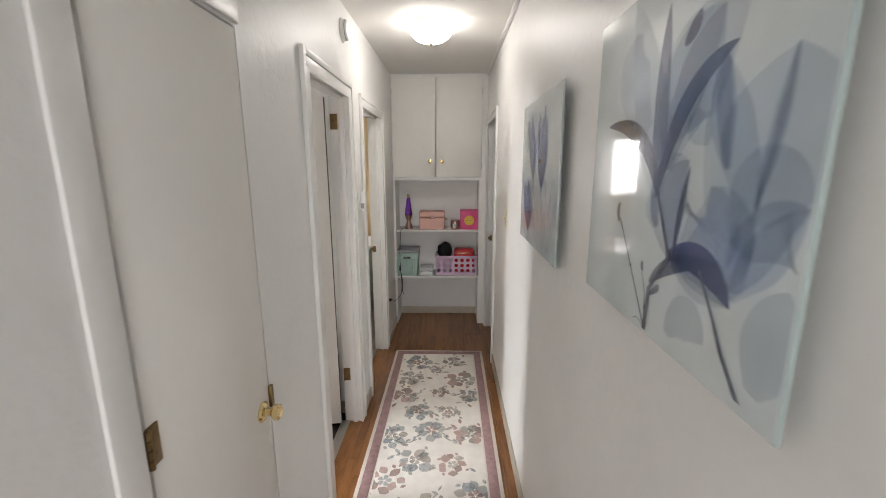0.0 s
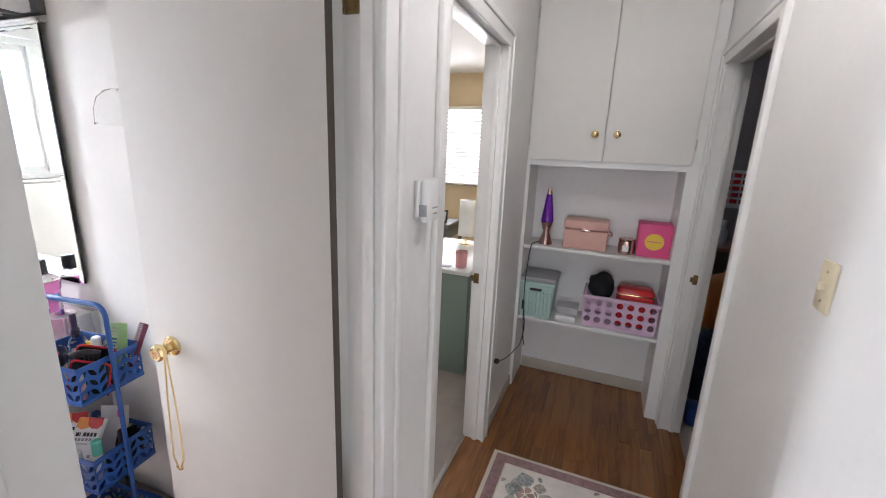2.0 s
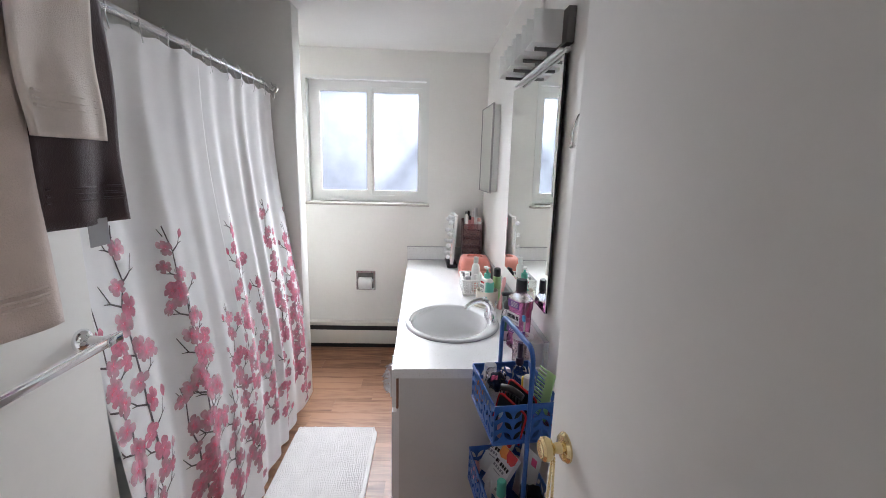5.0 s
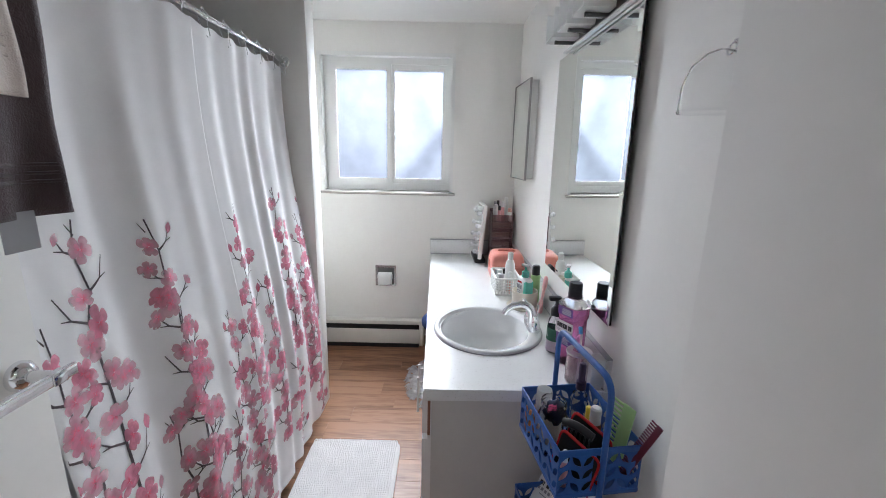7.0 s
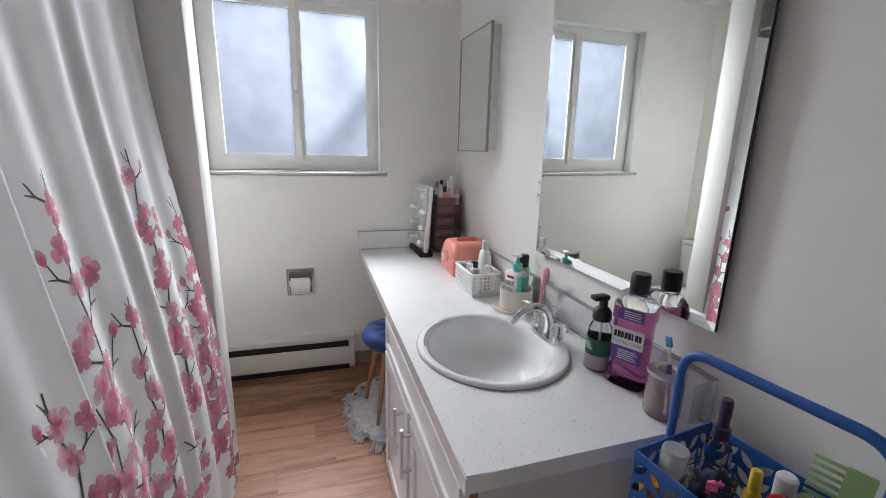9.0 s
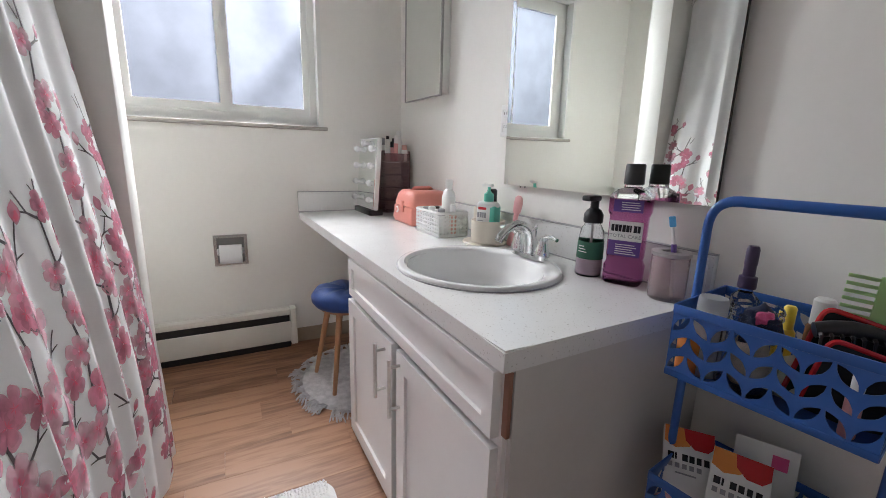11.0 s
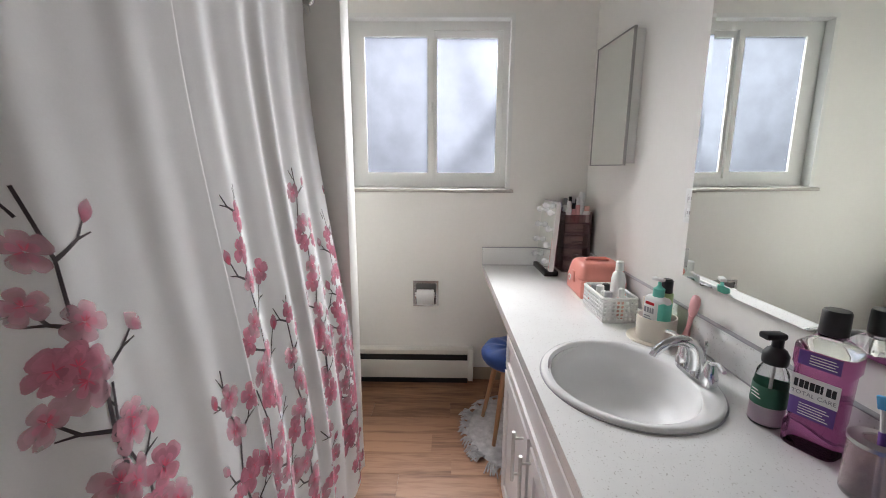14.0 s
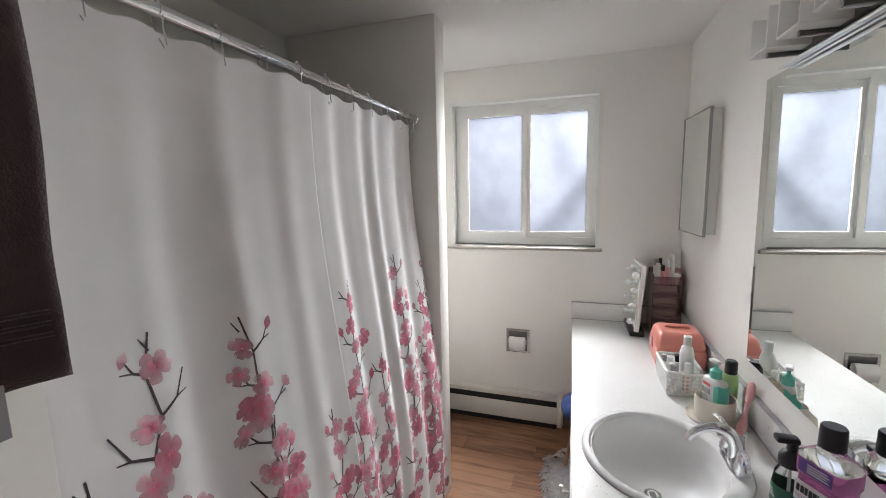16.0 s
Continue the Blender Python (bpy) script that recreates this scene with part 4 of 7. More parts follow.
heap((0.03, 4.46, S2 + 0.205), (0.085, 0.09, 0.085), BLACK_CLOTH, "folded_bag", "crumpled black cloth bag in a crate", "bag", 3)
rd = thing("red_case", (0.215, 4.44, S2 + 0.03), "shiny red rounded case lying in a crate", "case")
part("body", box(B(), 0.135, 0.355, 4.375, 4.52, S2 + 0.029, S2 + 0.29, 0.035, seg=4), RED_PLASTIC, rd)
part("band", box(B(), 0.133, 0.357, 4.373, 4.522, S2 + 0.243, S2 + 0.252, 0.003), BRASS, rd, "pale zip line")

# runner
RX0, RX1, RY0, RY1 = -0.410, 0.396, 1.05, 3.59
rug = thing("hall_runner", (-0.02, 2.3, 0), "cream woven runner with faded rose and slate flowers", "rug")
part("field", box(B(), RX0, RX1, RY0, RY1, 0.0005, 0.010, 0.004), RUG_EDGE, rug)
part("inner_field", box(B(), RX0 + 0.085, RX1 - 0.085, RY0 + 0.085, RY1 - 0.085, 0.009, 0.0125, 0.001), CREAM_RUG, rug, "cream woven ground")
bm = B()
for x0, x1, y0, y1 in ((RX0 + 0.022, RX0 + 0.078, RY0 + 0.022, RY1 - 0.022), (RX1 - 0.078, RX1 - 0.022, RY0 + 0.022, RY1 - 0.022), (RX0 + 0.078, RX1 - 0.078, RY0 + 0.022, RY0 + 0.078), (RX0 + 0.078, RX1 - 0.078, RY1 - 0.078, RY1 - 0.022)):
    box(bm, x0, x1, y0, y1, 0.009, 0.0115, 0.001)
part("border", bm, RUG_MAUVE, rug, "mauve patterned border")


def petals(bm, put, c, r, count, turn, lobes=0.35):
    """A flower of rounded petals; put maps plan coordinates onto the cloth."""
    for k in range(count):
        a = turn + 2 * math.pi * k / count
        pts = []
        for j in range(9):
            t = -1 + 2 * j / 8
            w = math.sqrt(max(0.0, 1 - abs(t) ** 2.4))
            rad = r * (0.18 + 0.82 * (0.35 + 0.65 * w))
            ang = a + t * math.pi / count * (0.92)
            pts.append(put(c[0] + rad * math.cos(ang), c[1] + rad * math.sin(ang)))
        pts.append(put(c[0] + 0.10 * r * math.cos(a), c[1] + 0.10 * r * math.sin(a)))
        poly(bm, pts)


def leafshape(bm, put, c, length, width, turn):
    pts = []
    for s in (1, -1):
        for j in range(6):
            t = j / 6 if s > 0 else 1 - j / 6
            x, y = length * (t - 0.5), s * width * math.sin(math.pi * t)
            pts.append(put(c[0] + x * math.cos(turn) - y * math.sin(turn), c[1] + x * math.sin(turn) + y * math.cos(turn)))
    poly(bm, pts)


rr = random.Random(11)
layers = {"rose": B(), "slate": B(), "taupe": B()}
height = [0.0132]


def on_rug(x, y):
    return (min(max(x, RX0 + 0.09), RX1 - 0.09), min(max(y, RY0 + 0.09), RY1 - 0.09), height[0])


def rug_flower(x, y, r, kind):
    r *= 1.22
    height[0] = 0.0132 + rr.random() * 0.0004
    for k in range(8):
        a = 2 * math.pi * k / 8 + rr.uniform(-0.3, 0.3)
        far = rr.uniform(0.45, 0.75)
        leafshape(layers[kind if rr.random() < 0.75 else "taupe"], on_rug, (x + r * far * math.cos(a), y + r * far * math.sin(a)), r * rr.uniform(0.45, 0.75), r * rr.uniform(0.20, 0.34), a + rr.uniform(-0.8, 0.8))
        if k % 2:
            leafshape(layers[kind], on_rug, (x + r * 0.95 * math.cos(a + 0.35), y + r * 0.95 * math.sin(a + 0.35)), r * 0.30, r * 0.09, a + 1.2)
    other = rr.choice([k for k in layers if k != kind])
    petals(layers[other], on_rug, (x, y), r * 0.34, 5, rr.random() * 6)
    for k in range(2):
        a = rr.random() * 6.28
        leafshape(layers[rr.choice(list(layers))], on_rug, (x + r * 1.25 * math.cos(a), y + r * 1.25 * math.sin(a)), r * 0.5, r * 0.10, a + rr.uniform(-1, 1))


for x, y, r, kind in ((-0.19, 3.34, 0.115, "slate"), (0.14, 3.36, 0.09, "taupe"), (-0.22, 3.07, 0.10, "taupe"), (0.195, 3.05, 0.115, "rose"), (-0.01, 3.20, 0.05, "taupe"), (-0.25, 2.82, 0.10, "rose"), (0.26, 2.81, 0.085, "slate"),
                      (0.02, 2.86, 0.06, "rose"), (-0.12, 2.61, 0.09, "slate"), (0.09, 2.60, 0.07, "taupe"), (-0.02, 2.40, 0.10, "slate"), (0.24, 2.36, 0.10, "rose"), (-0.27, 2.33, 0.10, "slate"), (-0.10, 2.12, 0.10, "slate"),
                      (0.12, 2.08, 0.08, "rose"), (-0.26, 1.95, 0.10, "rose"), (0.24, 1.85, 0.10, "slate"), (-0.02, 1.75, 0.10, "taupe"), (-0.25, 1.55, 0.10, "slate"), (0.20, 1.45, 0.10, "rose"), (-0.08, 1.30, 0.10, "taupe")):
    rug_flower(x, y, r, kind)
vine = B()
for x0, y0, s in ((-0.30, 2.98, 1), (0.26, 2.98, -1), (-0.30, 2.42, 1), (0.26, 2.44, -1), (-0.14, 3.36, 1), (0.05, 1.9, -1), (-0.3, 1.55, 1)):
    for j in range(9):
        t = j / 8
        leafshape(vine, on_rug, (x0 + s * (0.20 * t), y0 - 0.17 * math.sin(t * 2.6) * (1 if j % 2 else 0.93)), 0.045, 0.006, s * (-1.1 + 1.9 * t))
        if j % 2:
            leafshape(layers["slate"], on_rug, (x0 + s * 0.20 * t, y0 - 0.17 * math.sin(t * 2.6) + 0.022), 0.045, 0.010, s * (0.4 + t))
tagged(part("flower_weave", layers["rose"], RUG_ROSE, rug, "faded rose flowers"), kind="stuff")
tagged(part("flower_weave", layers["slate"], RUG_SLATE, rug, "slate blue flowers"), kind="stuff")
tagged(part("flower_weave", layers["taupe"], RUG_TAUPE, rug, "taupe flowers"), kind="stuff")
tagged(part("vine_weave", vine, RUG_TAUPE, rug, "taupe vines"), kind="stuff")


# glass wall prints: coordinates run 0..1 across (towards the hall's end) and up
def wall_print(name, y0, y1, z0, z1, label, petals_, stems):
    t = thing(name, (HR, (y0 + y1) / 2, z0), label, "wall print")
    xf = HR - 0.030
    part("glass_panel", box(B(), xf, xf + 0.006, y0, y1, z0, z1, 0.0015), ART_EDGE, t, "clear glass panel with green edges")
    part("spacer", box(B(), xf + 0.0062, HR, y0 + 0.08, y1 - 0.08, z0 + 0.06, z1 - 0.06), DARK_METAL, t)
    part("print_ground", box(B(), xf - 0.0010, xf - 0.0004, y0 + 0.002, y1 - 0.002, z0 + 0.002, z1 - 0.002), ART_GROUND, t, "pale grey-green print")
    depth = [0.0014]

    def put(u, v):
        return (xf - depth[0], y0 + (y1 - y0) * min(0.995, max(0.005, u)), z0 + (z1 - z0) * min(0.993, max(0.007, v)))
    sets = {}
    inks = {"b": ART_BLUE, "d": ART_DEEP, "s": ART_STEEL, "p": ART_PALE}
    for (ax, ay), (bx, by), (cx, cy), wide, kind in petals_:
        mat = inks[kind]
        wide *= {"s": 1.3, "p": 1.35}.get(kind, 1.0)
        bm = sets.setdefault(mat.name, (mat, B()))[1]
        for share, drift in {"p": ((1.0, 0.0),), "s": ((1.0, 0.0), (0.55, 0.12)), "d": ((1.0, 0.0),), "b": ((1.0, 0.0), (0.60, -0.10))}[kind]:
            depth[0] += 0.00002
            rows = []
            for j in range(15):
                q = j / 14
                x = (1 - q) ** 2 * ax + 2 * q * (1 - q) * bx + q * q * cx
                y = (1 - q) ** 2 * ay + 2 * q * (1 - q) * by + q * q * cy
                dx, dy = 2 * (1 - q) * (bx - ax) + 2 * q * (cx - bx), 2 * (1 - q) * (by - ay) + 2 * q * (cy - by)
                size = math.hypot(dx, dy) or 1.0
                half = (0.002 + wide * math.sin(math.pi * min(1.0, 0.08 + 0.92 * q) ** 1.15) ** 0.8) * share
                half *= 1 + 0.16 * noise.noise(Vector((x * 9, y * 9, wide * 40 + share)))
                off = drift * wide * math.sin(math.pi * q)
                rows.append([bm.verts.new(put(x - dy / size * (half * s + off), y + dx / size * (half * s + off))) for s in (-1, 1)])
            for p, q in zip(rows, rows[1:]):
                bm.faces.new((p[0], p[1], q[1], q[0]))
    depth[0] += 0.0003
    bm = B()
    for pts, w in stems:
        pts = [Vector((a, b, 0)) for a, b in pts]
        fine = []
        for a, b in zip(pts, pts[1:]):
            fine += [a.lerp(b, k / 6) for k in range(6)]
        fine.append(pts[-1])
        for i, (a, b) in enumerate(zip(fine, fine[1:])):
            wa, wb = w * (1 - 0.5 * i / len(fine)), w * (1 - 0.5 * (i + 1) / len(fine))
            bm.faces.new([bm.verts.new(put(p.x + s, p.y)) for p, s in ((a, -wa), (a, wa), (b, wb), (b, -wb))])
    tagged(part("stem_print", bm, ART_STEM, t), kind="stuff")
    for mat, bm in sets.values():
        tagged(part("petal_print", bm, mat, t), kind="stuff")
    return t


def tulip(u, v, w, h, lean):
    """Blades of one see-through tulip: pale wings, blue cup and a dark foot."""
    top = u + lean * h
    return [((u, v + 0.25 * h), (u - w * 0.75, v + 0.55 * h), (top - w * 0.55, v + h), w * 0.16, "p"), ((u, v + 0.25 * h), (u + w * 0.70, v + 0.5 * h), (top + w * 0.60, v + 0.92 * h), w * 0.18, "p"),
            ((u, v), (u - w * 0.80, v + 0.35 * h), (top - w * 0.20, v + 0.96 * h), w * 0.20, "b"), ((u, v), (u + w * 0.80, v + 0.38 * h), (top + w * 0.28, v + 0.90 * h), w * 0.20, "b"),
            ((u, v), (u, v + 0.5 * h), (top, v + 0.84 * h), w * 0.26, "b"), ((u, v + 0.1 * h), (u - w * 0.5, v + 0.6 * h), (top + w * 0.1, v + 0.75 * h), w * 0.06, "b"),
            ((u, v - 0.03), (u - w * 0.25, v + 0.22 * h), (u - w * 0.12 + lean * h * 0.4, v + 0.52 * h), w * 0.085, "d"), ((u, v - 0.02), (u + w * 0.3, v + 0.2 * h), (u + w * 0.2 + lean * h * 0.4, v + 0.46 * h), w * 0.08, "d"),
            ((u + w * 0.1, v + 0.1 * h), (u + w * 0.62, v + 0.36 * h), (top + w * 0.34, v + 0.82 * h), w * 0.035, "d"), ((u - w * 0.1, v + 0.1 * h), (u - w * 0.62, v + 0.4 * h), (top - w * 0.2, v + 0.9 * h), w * 0.03, "d")]


wall_print("glass_print", 1.305, 1.985, 1.396, 1.985, "frameless glass print of three blue tulips on pale grey",
           tulip(0.61, 0.47, 0.155, 0.46, 0.34) + tulip(0.37, 0.43, 0.20, 0.52, 0.06) + tulip(0.72, 0.10, 0.20, 0.38, 0.26)
           + [((0.97, 0.42), (0.985, 0.48), (0.97, 0.55), 0.014, "d"), ((0.25, 0.42), (0.26, 0.45), (0.25, 0.49), 0.010, "s"), ((0.80, 0.62), (0.74, 0.80), (0.80, 0.97), 0.05, "p"), ((0.16, 0.05), (0.12, 0.3), (0.10, 0.5), 0.04, "p")],
           [([(0.59, 0.48), (0.53, 0.22), (0.50, 0.0)], 0.0045), ([(0.37, 0.44), (0.32, 0.2), (0.29, 0.0)], 0.0045), ([(0.72, 0.10), (0.67, 0.0)], 0.0045), ([(0.25, 0.44), (0.24, 0.26), (0.20, 0.0)], 0.003), ([(0.97, 0.44), (0.95, 0.26), (0.86, 0.1), (0.84, 0.0)], 0.0035), ([(0.46, 0.34), (0.44, 0.0)], 0.003)])
wall_print("glass_print", 0.372, 0.985, 1.440, 2.025, "frameless glass print of grey-blue translucent lilies",
           [((0.485, 0.407), (0.522, 0.638), (0.514, 0.913), 0.035, "d"),
            ((0.485, 0.407), (0.537, 0.593), (0.719, 0.99), 0.07, "p"),
            ((0.486, 0.414), (0.577, 0.638), (0.868, 0.629), 0.028, "d"),
            ((0.481, 0.438), (0.432, 0.696), (0.232, 0.744), 0.028, "d"),
            ((0.455, 0.484), (0.414, 0.732), (0.284, 0.829), 0.085, "s"),
            ((0.481, 0.545), (0.387, 0.762), (0.215, 0.803), 0.1, "p"),
            ((0.569, 0.597), (0.778, 0.778), (0.662, 0.884), 0.07, "p"),
            ((0.426, 0.786), (0.385, 0.812), (0.372, 0.85), 0.02, "d"),
            ((0.383, 0.26), (0.489, 0.438), (0.352, 0.506), 0.075, "s"),
            ((0.357, 0.267), (0.166, 0.328), (0.258, 0.45), 0.09, "s"),
            ((0.378, 0.262), (0.37, 0.388), (0.346, 0.491), 0.01, "d"),
            ((0.409, 0.255), (0.256, 0.323), (0.155, 0.202), 0.035, "d"),
            ((0.481, 0.161), (0.409, 0.255), (0.219, 0.282), 0.022, "d"),
            ((0.382, 0.253), (0.266, 0.268), (0.158, 0.205), 0.05, "s"),
            ((0.468, 0.33), (0.524, 0.371), (0.481, 0.438), 0.03, "s"),
            ((0.148, 0.239), (0.201, 0.453), (0.272, 0.732), 0.06, "p"),
            ((0.162, 0.222), (0.114, 0.362), (0.008, 0.426), 0.05, "s"),
            ((0.15, 0.321), (0.093, 0.458), (0.008, 0.427), 0.09, "p"),
            ((0.124, 0.383), (0.095, 0.556), (0.078, 0.697), 0.11, "p"),
            ((0.124, 0.415), (0.096, 0.566), (0.082, 0.699), 0.012, "s"),
            ((0.215, 0.487), (0.266, 0.607), (0.266, 0.742), 0.03, "s"),
            ((0.282, 0.549), (0.352, 0.591), (0.338, 0.627), 0.03, "p"),
            ((0.369, 0.053), (0.313, 0.169), (0.22, 0.092), 0.045, "p"),
            ((0.067, 0.062), (0.039, 0.191), (0.021, 0.282), 0.05, "p"),
            ((0.715, 0.306), (0.739, 0.337), (0.718, 0.373), 0.01, "d"),
            ((0.524, 0.183), (0.535, 0.198), (0.53, 0.214), 0.006, "d"),
            ((0.475, 0.128), (0.434, 0.156), (0.427, 0.169), 0.008, "d")],
           [([(0.486, 0.015), (0.478, 0.145), (0.396, 0.256), (0.475, 0.407)], 0.011), ([(0.098, 0.027), (0.158, 0.097), (0.202, 0.169), (0.263, 0.255)], 0.009), ([(0.488, 0.022), (0.602, 0.179), (0.708, 0.321)], 0.0045), ([(0.489, 0.027), (0.498, 0.121), (0.527, 0.183)], 0.003), ([(0.496, 0.024), (0.535, 0.036), (0.555, 0.024)], 0.004)])

# ---- bedroom glimpsed through the second door ----
dr = thing("dresser", (-1.12, 4.75, 0.006), "sage green dresser with a white top", "dresser")
part("body", box(B(), -1.42, -0.84, 4.25, 5.25, 0.006, 0.78, 0.006), SAGE, dr)
part("top", box(B(), -1.43, -0.83, 4.235, 5.265, 0.781, 0.812, 0.006), PLASTIC_WHITE, dr, "white worktop")
for k in range(3):
    d = part("drawer", box(B(), -0.838, -0.828, 4.28, 5.22, 0.04 + k * 0.245, 0.27 + k * 0.245, 0.003), SAGE, dr)
    part("handle", tube(B(), [(-0.815, 4.65, 0.16 + k * 0.245), (-0.815, 4.85, 0.16 + k * 0.245)], 0.006, 8), BRASS, d)
tm = thing("tumbler", (-0.92, 4.33, 0.812), "dusty pink ceramic tumbler on a dresser", "tumbler")
part("cup", lathe(B(), (-0.93, 4.34, 0.812), [(0.036, 0), (0.040, 0.01), (0.044, 0.12), (0.041, 0.12), (0.037, 0.012), (0.002, 0.01)], 24), PINK_SILICONE, tm)
part("rim", lathe(B(), (-0.93, 4.34, 0.812), [(0.0435, 0.118), (0.0445, 0.121), (0.0425, 0.124), (0.040, 0.121)], 24, ring=True), COPPER, tm)
solo("photo_card", box(B(), -1.10, -1.00, 4.29, 4.36, 0.8121, 0.815, 0.001), GREY_INK, "small dark printed card lying on a dresser", "card")
st = thing("side_table", (-1.68, 5.65, 0.006), "dark grey slim side table", "side table")
part("top", box(B(), -1.90, -1.48, 5.45, 5.9, 0.86, 0.90, 0.004), TABLE_GREY, st)
part("drawer", box(B(), -1.88, -1.50, 5.46, 5.88, 0.74, 0.855, 0.004), TABLE_GREY, st)
for x in (-1.88, -1.51):
    for y in (5.47, 5.86):
        part("leg", box(B(), x, x + 0.03, y, y + 0.03, 0.006, 0.739, 0.002), TABLE_GREY, st)
pf = thing("framed_photograph", (-1.58, 5.55, 0.90), "small black framed photograph on a table", "photograph")
m = pose(-1.585, 5.54, 0.965, -12)
part("frame", panel_wall(B(), 'y', -0.006, 0.006, -0.06, 0.06, -0.065, 0.07, [(-0.045, 0.045, -0.05, 0.055)]), BLACK_PLASTIC, pf).data.transform(m)
part("photo", box(B(), -0.046, 0.046, 0.0, 0.003, -0.051, 0.056, m=m), PAPER, pf)
tl = thing("table_lamp", (-1.16, 5.10, 0.812), "white drum-shaded table lamp on a dresser", "table lamp")
part("base", lathe(B(), (-1.16, 5.10, 0.812), [(0.05, 0), (0.05, 0.012), (0.012, 0.02), (0.010, 0.10)], 20), BRASS, tl)
part("shade", lathe(B(), (-1.16, 5.10, 0.812), [(0.075, 0.08), (0.070, 0.40), (0.068, 0.40), (0.073, 0.08)], 28, ring=True), SHADE_GLASS, tl, "white fabric drum shade")

# ---- dim room ----
po = thing("poster", (0.85, 5.295, 1.33), "white poster with red bands of lettering", "poster")
part("sheet", box(B(), 0.70, 0.98, 5.292, 5.2985, 1.30, 1.58), PAPER, po)
bm = B()
for k in range(5):
    for j in range(4):
        box(bm, 0.725 + j * 0.060, 0.772 + j * 0.060, 5.2895, 5.2915, 1.335 + k * 0.048, 1.365 + k * 0.048)
part("red_print", bm, RED_PLASTIC, po)
sh = thing("shelf_unit", (0.95, 5.1, 0), "dark low shelf unit against the wall", "shelf")
part("top", box(B(), 0.62, 1.5, 4.95, 5.29, 1.02, 1.05, 0.004), BARE_WOOD, sh)
part("side", box(B(), 1.47, 1.5, 4.95, 5.29, 0.004, 1.019), BARE_WOOD, sh)
part("side", box(B(), 0.62, 0.65, 4.95, 5.29, 0.004, 1.019), BARE_WOOD, sh)
heap((0.86, 4.80, 0.50), (0.16, 0.12, 0.26), ORANGE, "orange_blanket", "rumpled orange blanket heaped on clothes", "blanket", 7, rough=0.35)
heap((0.88, 4.72, 0.004), (0.24, 0.22, 0.28), BEDDING, "dark_blanket", "dark rumpled blanket heaped on the floor", "blanket", 9, rough=0.4, squash=0.85)
solo("blue_bag", box(B(), 0.62, 0.80, 4.30, 4.44, 0.004, 0.14, 0.03), BLUE_VELVET, "small blue cloth bag on the floor", "bag")
bt = thing("spray_bottle", (0.80, 5.08, 1.05), "small clear bottle on a shelf", "bottle")
part("body", lathe(B(), (0.80, 5.08, 1.05), [(0.03, 0), (0.03, 0.10), (0.012, 0.13), (0.012, 0.15)], 16), FROSTED_PLASTIC, bt)
part("cap", lathe(B(), (0.80, 5.08, 1.05), [(0.014, 0.15), (0.014, 0.18), (0.003, 0.182)], 14), PLASTIC_WHITE, bt)

# ---- bathroom: vanity ----
CT = 0.812
counter = thing("countertop", (-2.92, 2.24, CT - 0.042), "grey-white speckled laminate bathroom counter", "countertop")
SX, SY, SA, SB = -2.440, 2.216, 0.264, 0.244
bm = B()
n = 48
hole = [(SX + (SA - 0.03) * math.cos(2 * math.pi * k / n), SY + (SB - 0.03) * math.sin(2 * math.pi * k / n)) for k in range(n)]
X0, X1, Y0, Y1 = BW - 0.012, -1.931, 1.938, BN - 0.002
rim = []
for x, y in hole:
    a = math.atan2(y - SY, x - SX)
    fx = ((X1 - SX) if math.cos(a) > 0 else (SX - X0)) / max(1e-6, abs(math.cos(a)))
    fy = ((Y1 - SY) if math.sin(a) > 0 else (SY - Y0)) / max(1e-6, abs(math.sin(a)))
    f = min(fx, fy)
    rim.append((SX + f * math.cos(a), SY + f * math.sin(a)))
for c in ((X0, Y0), (X0, Y1), (X1, Y0), (X1, Y1)):
    k = min(range(n), key=lambda j: (rim[j][0] - c[0]) ** 2 + (rim[j][1] - c[1]) ** 2)
    rim[k] = c
top = [[bm.verts.new((x, y, z)) for x, y in ring] for z in (CT, CT - 0.042) for ring in (hole, rim)]
for k in range(n):
    q = (k + 1) % n
    bm.faces.new((top[0][k], top[0][q], top[1][q], top[1][k]))
    bm.faces.new((top[2][k], top[3][k], top[3][q], top[2][q]))
    bm.faces.new((top[1][k], top[1][q], top[3][q], top[3][k]))
    bm.faces.new((top[0][k], top[2][k], top[2][q], top[0][q]))
edge = [e for e in bm.edges if all(v.co.z > CT - 0.001 and abs(v.co.y - Y0) < 0.001 for v in e.verts) or all(v.co.z > CT - 0.001 and abs(v.co.x - X1) < 0.001 for v in e.verts)]
bmesh.ops.bevel(bm, geom=edge, offset=0.004, segments=2, affect='EDGES')
part("top", bm, COUNTER, counter)
part("backsplash", box(B(), BW + 0.021, -1.936, BN - 0.020, BN - 0.0005, CT, CT + 0.112, 0.003), COUNTER, counter)
part("backsplash", box(B(), BW + 0.0005, BW + 0.020, 1.932, BN - 0.001, CT + 0.0005, CT + 0.113, 0.003), COUNTER, counter)
part("caulk_line", box(B(), BW + 0.0005, BW + 0.0225, 1.931, BN - 0.001, CT + 0.1135, CT + 0.116), GREY_PLASTIC, counter)
part("caulk_line", box(B(), BW + 0.0205, BW + 0.024, 1.931, BN - 0.03, CT + 0.0002, CT + 0.004), GREY_PLASTIC, counter)
part("caulk_line", box(B(), BW + 0.024, -1.937, BN - 0.0215, BN - 0.0005, CT + 0.1122, CT + 0.1145), GREY_PLASTIC, counter)
part("caulk_line", box(B(), BW + 0.020, -1.937, BN - 0.024, BN - 0.019, CT, CT + 0.004, 0.001), GREY_PLASTIC, counter)

